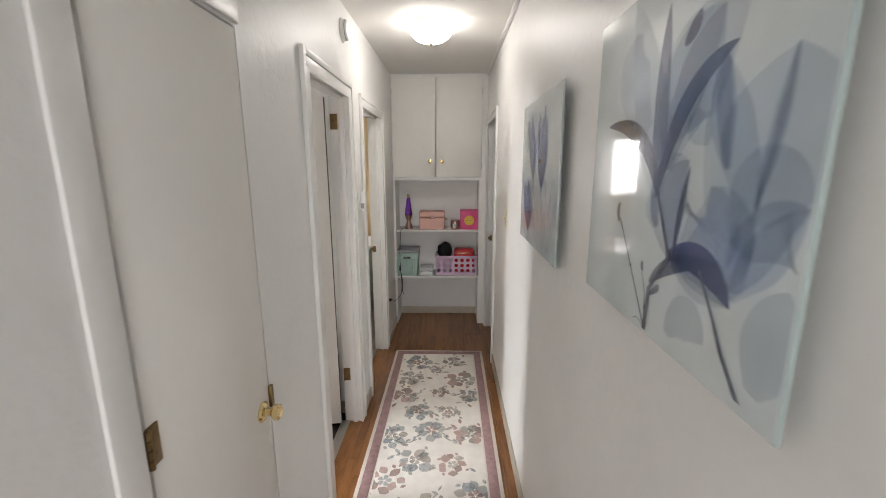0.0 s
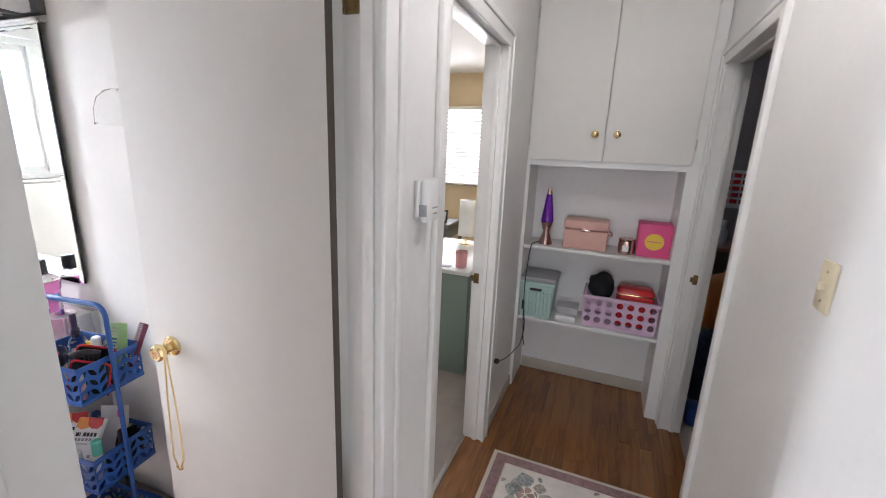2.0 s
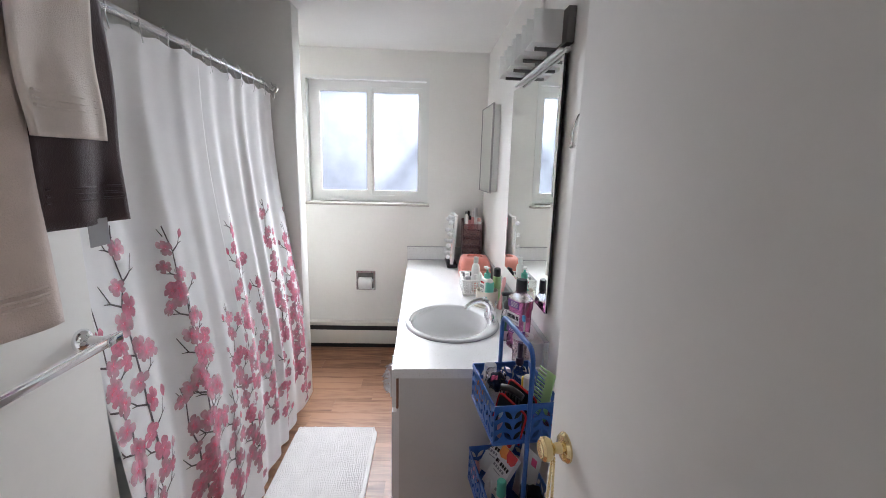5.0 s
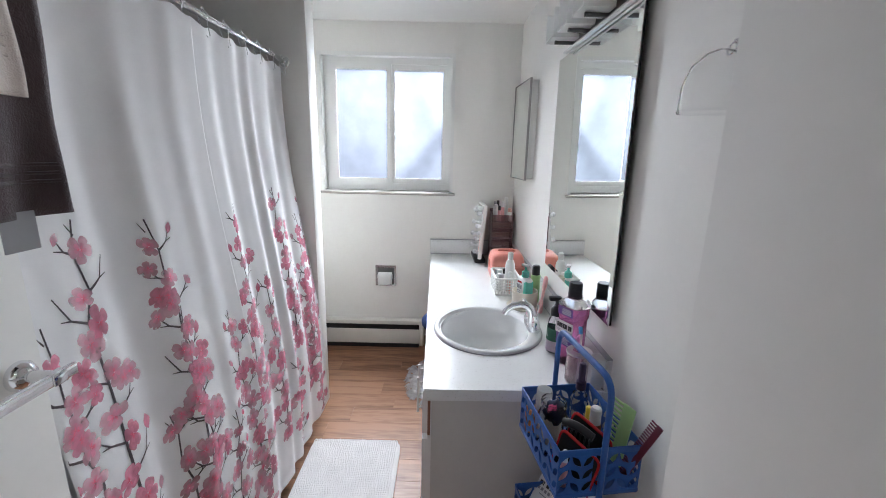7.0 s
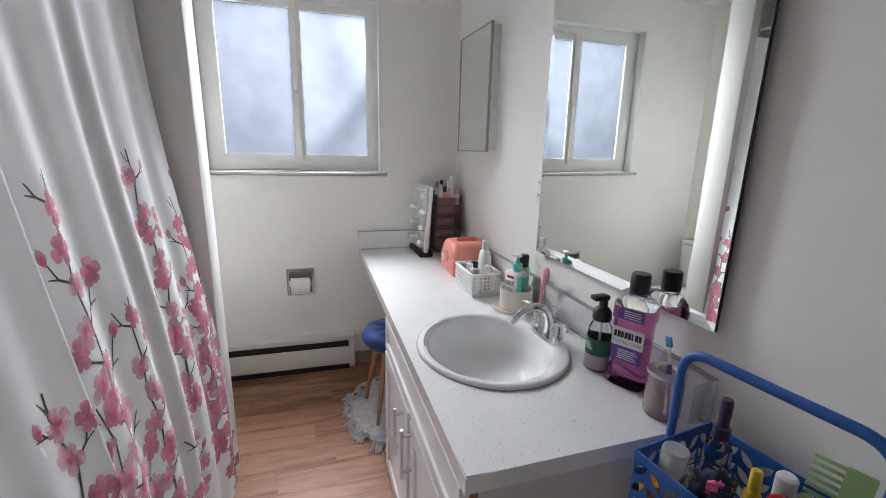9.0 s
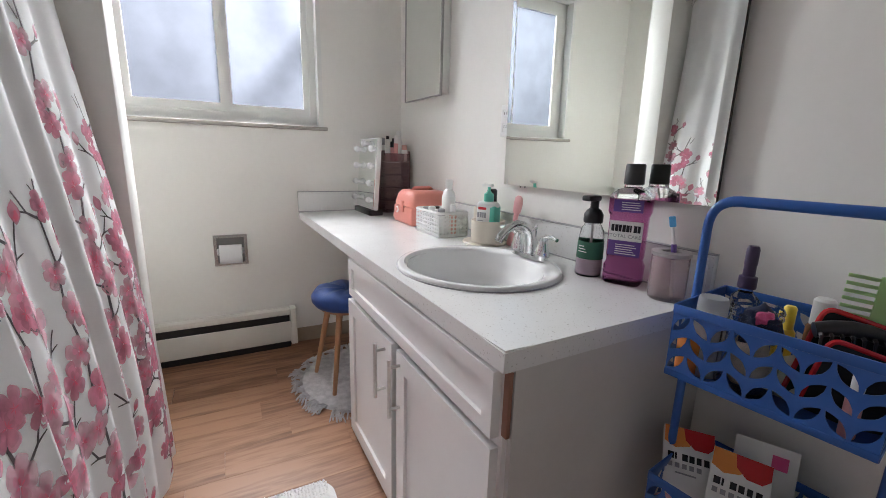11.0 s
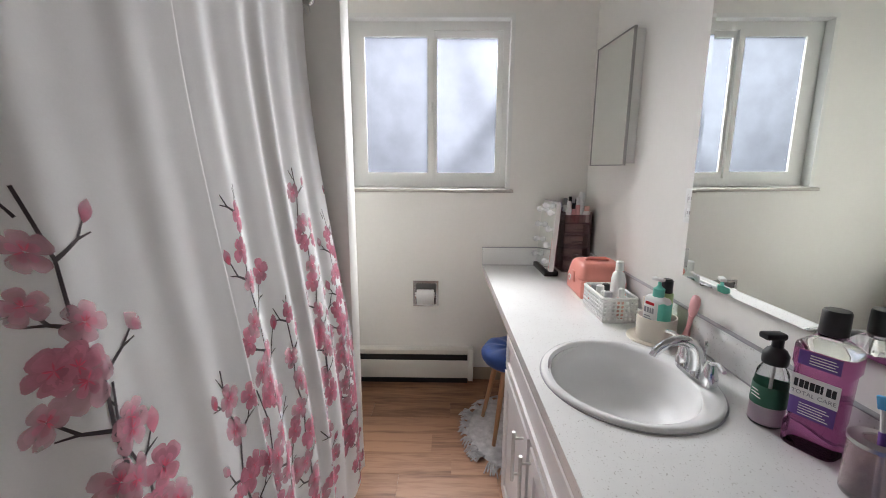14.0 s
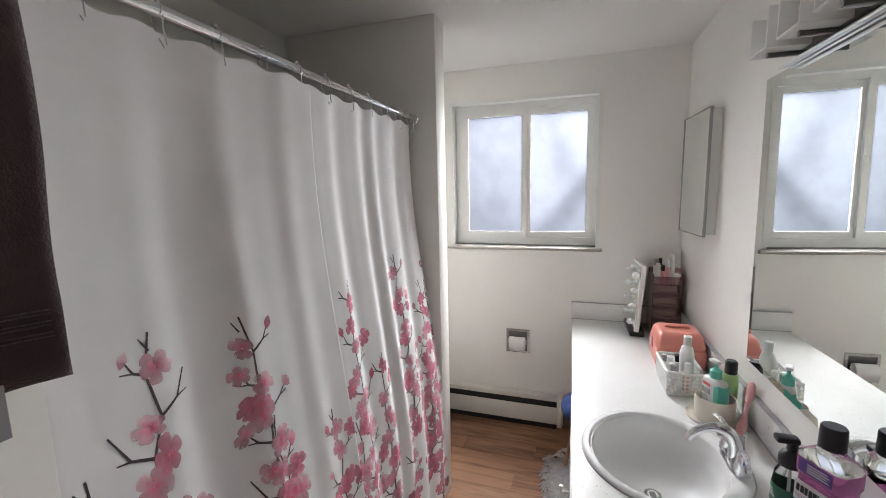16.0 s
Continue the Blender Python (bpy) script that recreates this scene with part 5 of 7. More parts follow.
van = thing("vanity_cabinet", (-2.48, 2.25, 0), "white shaker vanity cabinet with two doors and a false drawer", "vanity cabinet")
VF = 1.956
bm = B()
panel_wall(bm, 'y', VF, VF + 0.02, -2.898, -1.946, 0.005, CT - 0.043, [(-2.85, -2.0, 0.06, 0.735)])
part("face_frame", bm, CABINET, van)
part("side_panel", box(B(), -1.946, -1.934, VF + 0.012, BN - 0.001, 0.0, CT - 0.043), CABINET_SIDE, van, "greyish side panel")
part("side_panel", box(B(), -2.910, -2.898, VF + 0.002, BN - 0.001, 0.0, CT - 0.043), CABINET, van)
part("bare_edge", box(B(), -1.9495, -1.9345, VF - 0.001, VF + 0.0085, 0.632, 0.765, 0.001), BARE_WOOD, van, "bare wooden edge strip")
part("toe_board", box(B(), -2.895, -1.95, VF + 0.022, VF + 0.035, 0.0, 0.06), CABINET, van)


def shaker(bm, x0, x1, z0, z1, y, w=0.055, d=0.020):
    panel_wall(bm, 'y', y - d, y, x0, x1, z0, z1, [(x0 + w, x1 - w, z0 + w, z1 - w)])
    box(bm, x0 + w - 0.002, x1 - w + 0.002, y - d + 0.009, y - 0.002, z0 + w - 0.002, z1 - w + 0.002)
    return bm


part("drawer_front", shaker(B(), -2.882, -1.957, 0.624, 0.762, VF, 0.032), CABINET, van)
for x0, x1, hx in ((-2.894, -2.450, -2.502), (-2.413, -1.955, -2.388)):
    d = part("door", shaker(B(), x0, x1, 0.045, 0.603, VF), CABINET, van)
    h = part("handle", tube(B(), [(hx, VF - 0.052, 0.412), (hx, VF - 0.052, 0.590)], 0.006, 12), BRUSHED, d, "brushed nickel bar handle")
    for z in (0.436, 0.566):
        part("standoff", tube(B(), [(hx, VF - 0.020, z), (hx, VF - 0.052, z)], 0.0045, 10), BRUSHED, d)

sink = thing("sink", (SX, SY, CT), "white oval drop-in porcelain sink", "sink")
prof = [(1.0, 0.0), (1.0, 0.005), (0.99, 0.010), (0.965, 0.0125), (0.915, 0.0115), (0.885, 0.008), (0.868, 0.0), (0.85, -0.03), (0.78, -0.09), (0.60, -0.132), (0.27, -0.145), (0.09, -0.147)]
bm = B()
rings = []
for f, z in prof:
    shift = -0.018 * (1 if f < 0.9 else 0)
    rings.append([bm.verts.new((SX + SA * f * math.cos(2 * math.pi * k / 64), SY + shift + (SB * f - (0.012 if f < 0.9 else 0)) * math.sin(2 * math.pi * k / 64), CT + z)) for k in range(64)])
for a, c in zip(rings, rings[1:]):
    for k in range(64):
        bm.faces.new((a[k], a[(k + 1) % 64], c[(k + 1) % 64], c[k]))
part("bowl", bm, PORCELAIN, sink, smooth=60)
part("drain", lathe(B(), (SX, SY - 0.018, CT - 0.149), [(0.026, 0), (0.026, 0.004), (0.018, 0.004), (0.016, 0.001), (0.002, 0.001)], 20), CHROME, sink, "chrome drain")
part("caulk_ring", lathe(B(), (SX, SY, CT), [(SA + 0.004, 0.0), (SA + 0.003, 0.003), (SA - 0.004, 0.003), (SA - 0.004, 0.0)], 64, sy=SB / SA, ring=True), GREY_PLASTIC, sink)

FX, FY, FZ = -2.440, 2.420, CT + 0.014
fa = thing("faucet", (FX, FY, FZ), "chrome two-handle centre-set faucet with arched spout", "faucet")
bm = B()
slab(bm, [(FX + 0.082 * math.copysign(abs(math.cos(a)) ** 0.6, math.cos(a)), FY + 0.028 * math.copysign(abs(math.sin(a)) ** 0.8, math.sin(a))) for a in (2 * math.pi * k / 36 for k in range(36))], FZ, FZ + 0.012)
part("base_plate", bm, CHROME, fa)
path = [(FX, FY, FZ + 0.010), (FX, FY + 0.002, FZ + 0.05), (FX, FY - 0.012, FZ + 0.092), (FX, FY - 0.05, FZ + 0.110), (FX, FY - 0.095, FZ + 0.098), (FX, FY - 0.125, FZ + 0.070)]
sp = part("spout", tube(B(), rounded(path, 0.018, 4), 0.021, 18, taper=0.0125), CHROME, fa, smooth=70)
part("aerator", tube(B(), [(FX, FY - 0.122, FZ + 0.074), (FX, FY - 0.130, FZ + 0.058)], 0.012, 16), CHROME, sp)
part("lift_rod", tube(B(), [(FX, FY + 0.024, FZ + 0.01), (FX, FY + 0.024, FZ + 0.085)], 0.0028, 8), CHROME, fa)
part("lift_knob", lathe(B(), (FX, FY + 0.024, FZ + 0.083), [(0.003, 0), (0.007, 0.006), (0.004, 0.012), (0.006, 0.018), (0.002, 0.022)], 12), CHROME, fa)
for s in (-1, 1):
    x = FX + s * 0.060
    hb = part("handle", lathe(B(), (x, FY, FZ + 0.010), [(0.024, 0), (0.024, 0.012), (0.019, 0.03), (0.016, 0.048), (0.010, 0.060), (0.003, 0.063)], 22), CHROME, fa)
    part("lever", tube(B(), [(x, FY, FZ + 0.058), (x + s * 0.02, FY - 0.006, FZ + 0.076), (x + s * 0.05, FY - 0.012, FZ + 0.084), (x + s * 0.078, FY - 0.016, FZ + 0.078)], 0.009, 12, taper=0.006), CHROME, hb, smooth=70)

# ---- mirrors and vanity light ----
mir = thing("wall_mirror", (-2.41, BN, 1.02), "large frameless wall mirror hung over the vanity", "mirror")
MX0, MX1, MZ0, MZ1 = -2.772, -1.955, 1.040, 2.030
hang = Matrix.Translation(((MX0 + MX1) / 2, BN - 0.0235, MZ0)) @ Matrix.Rotation(radians(0.40), 4, 'X')
hw, hh = (MX1 - MX0) / 2, MZ1 - MZ0
bm = B()
rings = [[bm.verts.new(hang @ Vector((x, y, z))) for x, z in ((-a, b), (a, b), (a, c), (-a, c))] for y, a, b, c in ((0.003, hw, 0, hh), (0.0, hw, 0, hh), (-0.0014, hw - 0.024, 0.024, hh - 0.024))]
for a, c in zip(rings, rings[1:]):
    for k in range(4):
        bm.faces.new((a[k], a[(k + 1) % 4], c[(k + 1) % 4], c[k]))
bm.faces.new(rings[0])
bm.faces.new(rings[2])
part("glass", bm, MIRROR, mir, "mirror glass with a bevelled edge", smooth=1)
part("backing", box(B(), -hw + 0.003, hw + 0.001, 0.0032, 0.0095, 0.002, hh - 0.002, m=hang), BLACK_PLASTIC, mir)
for x in (MX0 + 0.10, MX1 - 0.2):
    part("clip", box(B(), x - 0.008, x + 0.008, BN - 0.018, BN, MZ0 - 0.009, MZ0 + 0.006, 0.002), CLEAR, mir)
part("clip", lathe(B(), (0, 0, 0), [(0.011, 0), (0.011, 0.003), (0.004, 0.005)], 14, pose(MX0 - 0.003, BN - 0.014, MZ1 - 0.006, 90)), BRUSHED, mir)

vl = thing("vanity_light", (-2.33, BN, 2.06), "four-light dark metal vanity bar with frosted glass squares, unlit", "wall light")
part("back_plate", box(B(), -2.600, -1.940, BN - 0.030, BN - 0.001, 2.057, 2.177, 0.002), DARK_METAL, vl)
part("lower_bar", box(B(), -2.620, -1.920, BN - 0.036, BN - 0.016, 2.025, 2.038, 0.002), BRUSHED, vl, "brushed metal lower bar")
part("lower_bar", box(B(), -2.620, -1.920, BN - 0.060, BN - 0.044, 2.025, 2.034, 0.002), BRUSHED, vl, "brushed metal lower bar")
for k in range(4):
    x = -2.00 - k * 0.175
    arm = part("arm", box(B(), x - 0.006, x + 0.006, BN - 0.120, BN - 0.029, 2.040, 2.052, 0.001), DARK_METAL, vl)
    part("arm_tip", box(B(), x - 0.006, x + 0.006, BN - 0.126, BN - 0.120, 2.040, 2.066, 0.001), DARK_METAL, arm)
    s = part("shade", panel_wall(B(), 'y', BN - 0.150, BN - 0.046, x - 0.058, x + 0.058, 2.053, 2.162, [(x - 0.052, x + 0.052, 2.059, 2.163)]), SHADE_GLASS, vl, "square frosted glass shade")
    part("bulb", lathe(B(), (x, BN - 0.105, 2.060), [(0.014, 0), (0.014, 0.02), (0.026, 0.045), (0.022, 0.07), (0.003, 0.080)], 16), BULB, s)

mc = thing("medicine_cabinet", (-3.47, BN, 1.43), "shallow mirrored medicine cabinet with its thin-framed door ajar", "medicine cabinet")
part("body", box(B(), -3.640, -3.290, BN - 0.0415, BN - 0.0005, 1.448, 2.034, 0.002), VINYL_WHITE, mc)
ajar = Matrix.Translation((-3.285, BN - 0.0425, 0)) @ Matrix.Rotation(radians(2.4), 4, 'Z')
d = part("door", panel_wall(B(), 'y', -0.013, 0.0, -0.392, 0.0, 1.437, 2.045, [(-0.387, -0.005, 1.442, 2.040)]), STEEL_FRAME, mc, "thin metal door frame")
d.data.transform(ajar)
part("mirror", box(B(), -0.389, -0.003, -0.010, -0.002, 1.440, 2.042, m=ajar), MIRROR, d, "mirror pane")

so = thing("wall_outlet", (-2.790, BN, 1.216), "white double wall outlet", "outlet")
part("plate", box(B(), -2.842, -2.772, BN - 0.006, BN - 0.0005, 1.228, 1.352, 0.003), PLASTIC_WHITE, so)
for z in (1.264, 1.316):
    r = part("receptacle", box(B(), -2.824, -2.790, BN - 0.0085, BN - 0.005, z - 0.017, z + 0.017, 0.004), PLASTIC_WHITE, so)
    for x in (-2.814, -2.800):
        part("slot", box(B(), x - 0.0012, x + 0.0012, BN - 0.0092, BN - 0.0083, z - 0.003, z + 0.008), BLACK_PLASTIC, r)

hk = thing("adhesive_hook", (-1.545, BN, 1.686), "clear plastic adhesive hook on the wall", "hook")
part("plate", box(B(), -1.537, -1.505, BN - 0.004, BN - 0.0005, 1.781, 1.846, 0.008), CLEAR, hk)
part("hook", tube(B(), rounded([(-1.521, BN - 0.004, 1.821), (-1.521, BN - 0.034, 1.786), (-1.521, BN - 0.044, 1.811)], 0.008), 0.005, 8), CHROME, hk, "chrome hook")
cup_ = thing("hanging_dome", (-1.521, BN - 0.07, 1.676), "clear glass dome hanging from a wall hook", "glass dome")
part("dome", lathe(B(), (-1.521, BN - 0.068, 1.676), [(0.060, 0.0), (0.062, 0.008), (0.061, 0.05), (0.050, 0.085), (0.028, 0.108), (0.010, 0.115), (0.009, 0.112), (0.027, 0.105), (0.048, 0.083), (0.0585, 0.05), (0.0595, 0.008), (0.058, 0.0)], 36, ring=True), THIN_CLEAR, cup_)
part("rim", lathe(B(), (-1.521, BN - 0.068, 1.676), [(0.0625, 0.0), (0.064, 0.003), (0.0625, 0.006), (0.061, 0.003)], 36, ring=True), THIN_CLEAR, cup_)
part("loop", tube(B(), [(-1.521 + 0.012 * math.cos(a), BN - 0.050 + 0.004 * math.sin(a), 1.794 + 0.012 * math.sin(a)) for a in (2 * math.pi * k / 14 for k in range(14))], 0.002, 6, closed=True), CHROME, cup_)

# ---- fittings on the window wall ----
tp = thing("toilet_paper_holder", (BW, 1.529, 0.526), "recessed chrome toilet paper holder with a white roll", "paper holder")
part("recess", panel_wall(B(), 'x', BW + 0.0005, BW + 0.008, 1.446, 1.612, 0.524, 0.695, [(1.462, 1.596, 0.540, 0.679)]), DARK_CHROME, tp)
part("back", box(B(), BW + 0.0006, BW + 0.002, 1.461, 1.597, 0.539, 0.680), DARK_METAL, tp)
for y in (1.465, 1.588):
    part("arm", box(B(), BW + 0.002, BW + 0.026, y - 0.005, y + 0.005, 0.586, 0.626, 0.003), CHROME, tp)
rl = part("roll", lathe(B(), (0, 0, 0), [(0.018, -0.055), (0.052, -0.055), (0.0525, -0.05), (0.0525, 0.05), (0.052, 0.055), (0.018, 0.055)], 28, pose(BW + 0.032, 1.527, 0.592, 90) @ Matrix.Scale(0.62, 4, (1, 0, 0))), PAPER, tp, "white paper roll")

ht = thing("baseboard_heater", (BW, 1.4, 0.02), "cream enamel baseboard heater with a dark slot", "heater")
part("back_panel", box(B(), BW + 0.0005, BW + 0.012, 0.95, 1.830, 0.03, 0.238), ENAMEL, ht)
part("front_panel", box(B(), BW + 0.060, BW + 0.066, 0.95, 1.812, 0.040, 0.165, 0.002), ENAMEL, ht)
bm = B()
box(bm, BW + 0.004, BW + 0.056, 0.95, 1.812, 0.226, 0.236, 0.003)
box(bm, BW + 0.052, BW + 0.060, 0.95, 1.812, 0.205, 0.236, 0.002)
part("top_panel", bm, ENAMEL, ht)
part("fin_block", box(B(), BW + 0.013, BW + 0.050, 0.96, 1.808, 0.05, 0.20), BLACK_PLASTIC, ht, "dark heater fins")
part("end_cap", box(B(), BW + 0.0005, BW + 0.071, 1.812, 1.846, 0.020, 0.242, 0.003), ENAMEL, ht)
part("foot_gap", box(B(), BW + 0.015, BW + 0.055, 0.96, 1.808, 0.0, 0.036), BLACK_PLASTIC, ht)

to = thing("toilet", (-3.5, 0.75, 0), "white porcelain toilet beside the tub wall", "toilet")
part("bowl", lathe(B(), (-3.52, 0.83, 0), [(0.11, 0), (0.12, 0.02), (0.10, 0.18), (0.17, 0.34), (0.185, 0.385), (0.15, 0.385), (0.10, 0.25), (0.01, 0.2)], 32, sy=1.25), PORCELAIN, to)
part("seat", lathe(B(), (-3.52, 0.85, 0.386), [(0.12, 0), (0.19, 0), (0.195, 0.012), (0.19, 0.03), (0.02, 0.034)], 32, sy=1.25), PORCELAIN, to)
part("tank", box(B(), -3.74, -3.30, 0.425, 0.60, 0.40, 0.74, 0.02), PORCELAIN, to)
part("tank_lid", box(B(), -3.75, -3.29, 0.424, 0.61, 0.741, 0.775, 0.01), PORCELAIN, to)

# ---- tub, rod and curtain ----
tb = thing("bathtub", (-2.165, 0.8, 0), "white enamelled alcove bathtub behind the curtain", "bathtub")
bm = B()
panel = [(-2.968, -1.362, 0.421, 1.190)]
for x0, x1, y0, y1 in panel:
    box(bm, x0, x1, y1 - 0.07, y1, 0, 0.42, 0.02)
    box(bm, x0, x1, y0, y0 + 0.06, 0, 0.42, 0.01)
    box(bm, x0, x0 + 0.09, y0 + 0.06, y1 - 0.07, 0, 0.419, 0.01)
    box(bm, x1 - 0.09, x1, y0 + 0.06, y1 - 0.07, 0, 0.419, 0.01)
    box(bm, x0 + 0.09, x1 - 0.09, y0 + 0.06, y1 - 0.07, 0, 0.08)
part("shell", bm, PORCELAIN, tb)

RZ, RY = 2.035, 1.150
rod = thing("curtain_rod", (-2.165, RY, RZ), "chrome shower curtain rod", "curtain rod")
part("pole", tube(B(), [(-2.972, RY, RZ), (-2.10, RY, RZ)], 0.0125, 16), CHROME, rod)
part("inner_pole", tube(B(), [(-2.10, RY, RZ), (-1.358, RY, RZ)], 0.0145, 16), CHROME, rod)
for x, s in ((-2.97, 1), (-1.36, -1)):
    part("flange", lathe(B(), (0, 0, 0), [(0.026, 0), (0.026, 0.006), (0.017, 0.016), (0.016, 0.03)], 20, pose(x, RY, RZ, 0, 90 * s)), CHROME, rod)

CUX0, CUX1, CTOP, CBOT = -1.370, -2.945, 2.004, 0.055
SEAM = -2.115


def smoothstep(a, b, x):
    t = min(1.0, max(0.0, (x - a) / (b - a)))
    return t * t * (3 - 2 * t)


def curtain_y(x, z):
    v = (CTOP - z) / (CTOP - CBOT)
    flare = 0.135 * smoothstep(0.05, 0.85, v)
    s = CUX0 - x
    broad = 0.013 * math.sin(s * 15.0 + 0.6 + 0.8 * v) + 0.004 * math.sin(s * 31 + 1.0 + v * 1.6) + 0.0012 * math.sin(s * 64 + 2.2 * v)
    tight = 0.0085 * math.sin(s * 40 + 0.9 * math.sin(s * 11) + 0.6 * v) + 0.0022 * math.sin(s * 67 + 1.3 + v)
    k = smoothstep(SEAM + 0.012, SEAM - 0.012, x)
    fold = broad * (1 - k) + tight * k
    proud = 0.030 * (1 - k) * smoothstep(SEAM + 0.30, SEAM + 0.02, x)
    top = 0.55 + 0.45 * smoothstep(0.0, 0.25, v)
    tuck = -0.03 * smoothstep(CUX1 + 0.06, CUX1, x) * (1 - v) + 0.015 * v * smoothstep(CUX1 + 0.25, CUX1, x)
    return RY + 0.004 + flare + fold * top * (0.8 + 0.35 * v) + proud + tuck


def curtain_top(x):
    """The hem sags a little between the hooks."""
    return CTOP - 0.006 + 0.006 * math.cos((x - CUX0) * 2 * math.pi / 0.129)


cu = thing("shower_curtain", (-2.17, 1.2, 0.055), "white fabric shower curtain printed with pink cherry blossom branches", "shower curtain")
bm = B()
NX, NZ = 300, 60
grid = []
for i in range(NX + 1):
    x = CUX0 + (CUX1 - CUX0) * i / NX
    row = []
    for k in range(NZ + 1):
        f = k / NZ
        z = curtain_top(x) * (1 - f) + (CBOT + 0.03 * smoothstep(-2.3, -2.9, x)) * f
        wrap = 0.062 * smoothstep(0.74, 0.90, f) * max(0.0, 1 - i / 24)    # the free edge lies over the stub wall
        row.append(bm.verts.new((x + wrap, curtain_y(x, z) + 0.25 * wrap, z)))
    grid.append(row)
for i in range(NX):
    for k in range(NZ):
        bm.faces.new((grid[i][k], grid[i + 1][k], grid[i + 1][k + 1], grid[i][k + 1]))
part("cloth", bm, CLOTH, cu, smooth=180)
bm = B()
for i in range(NX):
    xa, xb = CUX0 + (CUX1 - CUX0) * i / NX, CUX0 + (CUX1 - CUX0) * (i + 1) / NX
    vs = [bm.verts.new((x, curtain_y(x, curtain_top(x) - d) + 0.0012, curtain_top(x) - d)) for x, d in ((xa, 0.0), (xb, 0.0), (xb, 0.034), (xa, 0.034))]
    bm.faces.new(vs)
part("hem", bm, CLOTH, cu, smooth=180)
lift = [0.0022]


def on_cloth(x, z):
    x = min(CUX0 - 0.004, max(CUX1 + 0.004, x))
    z = min(1.9, max(CBOT + 0.05, z))
    return (x, curtain_y(x, z) + lift[0], z)


prints = {"light": B(), "mid": B(), "deep": B(), "twig": B()}
cr_ = random.Random(23)


def cloth_flower(x, z, r, tone):
    """Five rounded petals, deeper towards the heart, with a few crimson stamens."""
    turn = cr_.random() * 6.28
    squash, tilt = cr_.uniform(0.66, 1.0), cr_.random() * 3.14
    base = 0.0007 + cr_.random() * 0.0003

    def put(px, pz):
        u, v = px * math.cos(tilt) + pz * math.sin(tilt), (-px * math.sin(tilt) + pz * math.cos(tilt)) * squash
        return on_cloth(x + u * math.cos(tilt) - v * math.sin(tilt), z + u * math.sin(tilt) + v * math.cos(tilt))

    for k in range(5):
        a = turn + 2 * math.pi * k / 5 + cr_.uniform(-0.14, 0.14)
        rk = r * cr_.uniform(0.84, 1.12)
        for step, (reach, wide, ink) in enumerate(((1.0, 0.37, tone), (0.80, 0.27, tone), (0.52, 0.15, "mid"))):
            lift[0] = base + 0.00005 * k + 0.00025 * step
            pts = []
            for j in range(14):
                t = 2 * math.pi * j / 14
                notch = 1 - 0.13 * max(0.0, math.cos(t)) ** 8
                px, pz = rk * reach * (0.54 + 0.47 * math.cos(t) * notch), rk * wide * math.sin(t) * (1.0 + 0.34 * math.cos(t))
                pts.append(put(px * math.cos(a) - pz * math.sin(a), px * math.sin(a) + pz * math.cos(a)))
            poly(prints[ink], pts)
    for k in range(6):
        lift[0] = base + 0.0010
        a = turn + cr_.random() * 6.28
        leafshape(prints["deep"], on_cloth, (x + r * 0.15 * math.cos(a), z + r * 0.15 * math.sin(a)), r * 0.30, r * 0.028, a)


def cloth_bud(x, z, r, a, tone):
    lift[0] = 0.0009
    leafshape(prints[tone], on_cloth, (x, z), r * 2, r * 0.62, a)
    leafshape(prints["mid" if tone == "light" else "deep"], on_cloth, (x - r * 0.3 * math.cos(a), z - r * 0.3 * math.sin(a)), r * 1.1, r * 0.36, a + 0.35)


def twig(pts, w):
    lift[0] = 0.0006
    fine = []
    for a, b in zip(pts, pts[1:]):
        for k in range(4):
            fine.append((a[0] + (b[0] - a[0]) * k / 4, a[1] + (b[1] - a[1]) * k / 4))
    fine.append(pts[-1])
    n = len(fine)
    for i, (a, b) in enumerate(zip(fine, fine[1:])):
        d = Vector((b[0] - a[0], b[1] - a[1], 0)).normalized()
        q = Vector((-d.y, d.x, 0))
        wa, wb = w * (1 - 0.62 * i / n), w * (1 - 0.62 * (i + 1) / n)
        prints["twig"].faces.new([prints["twig"].verts.new(on_cloth(p[0] + q.x * s, p[1] + q.y * s)) for p, s in ((a, -wa), (a, wa), (b, wb), (b, -wb))])


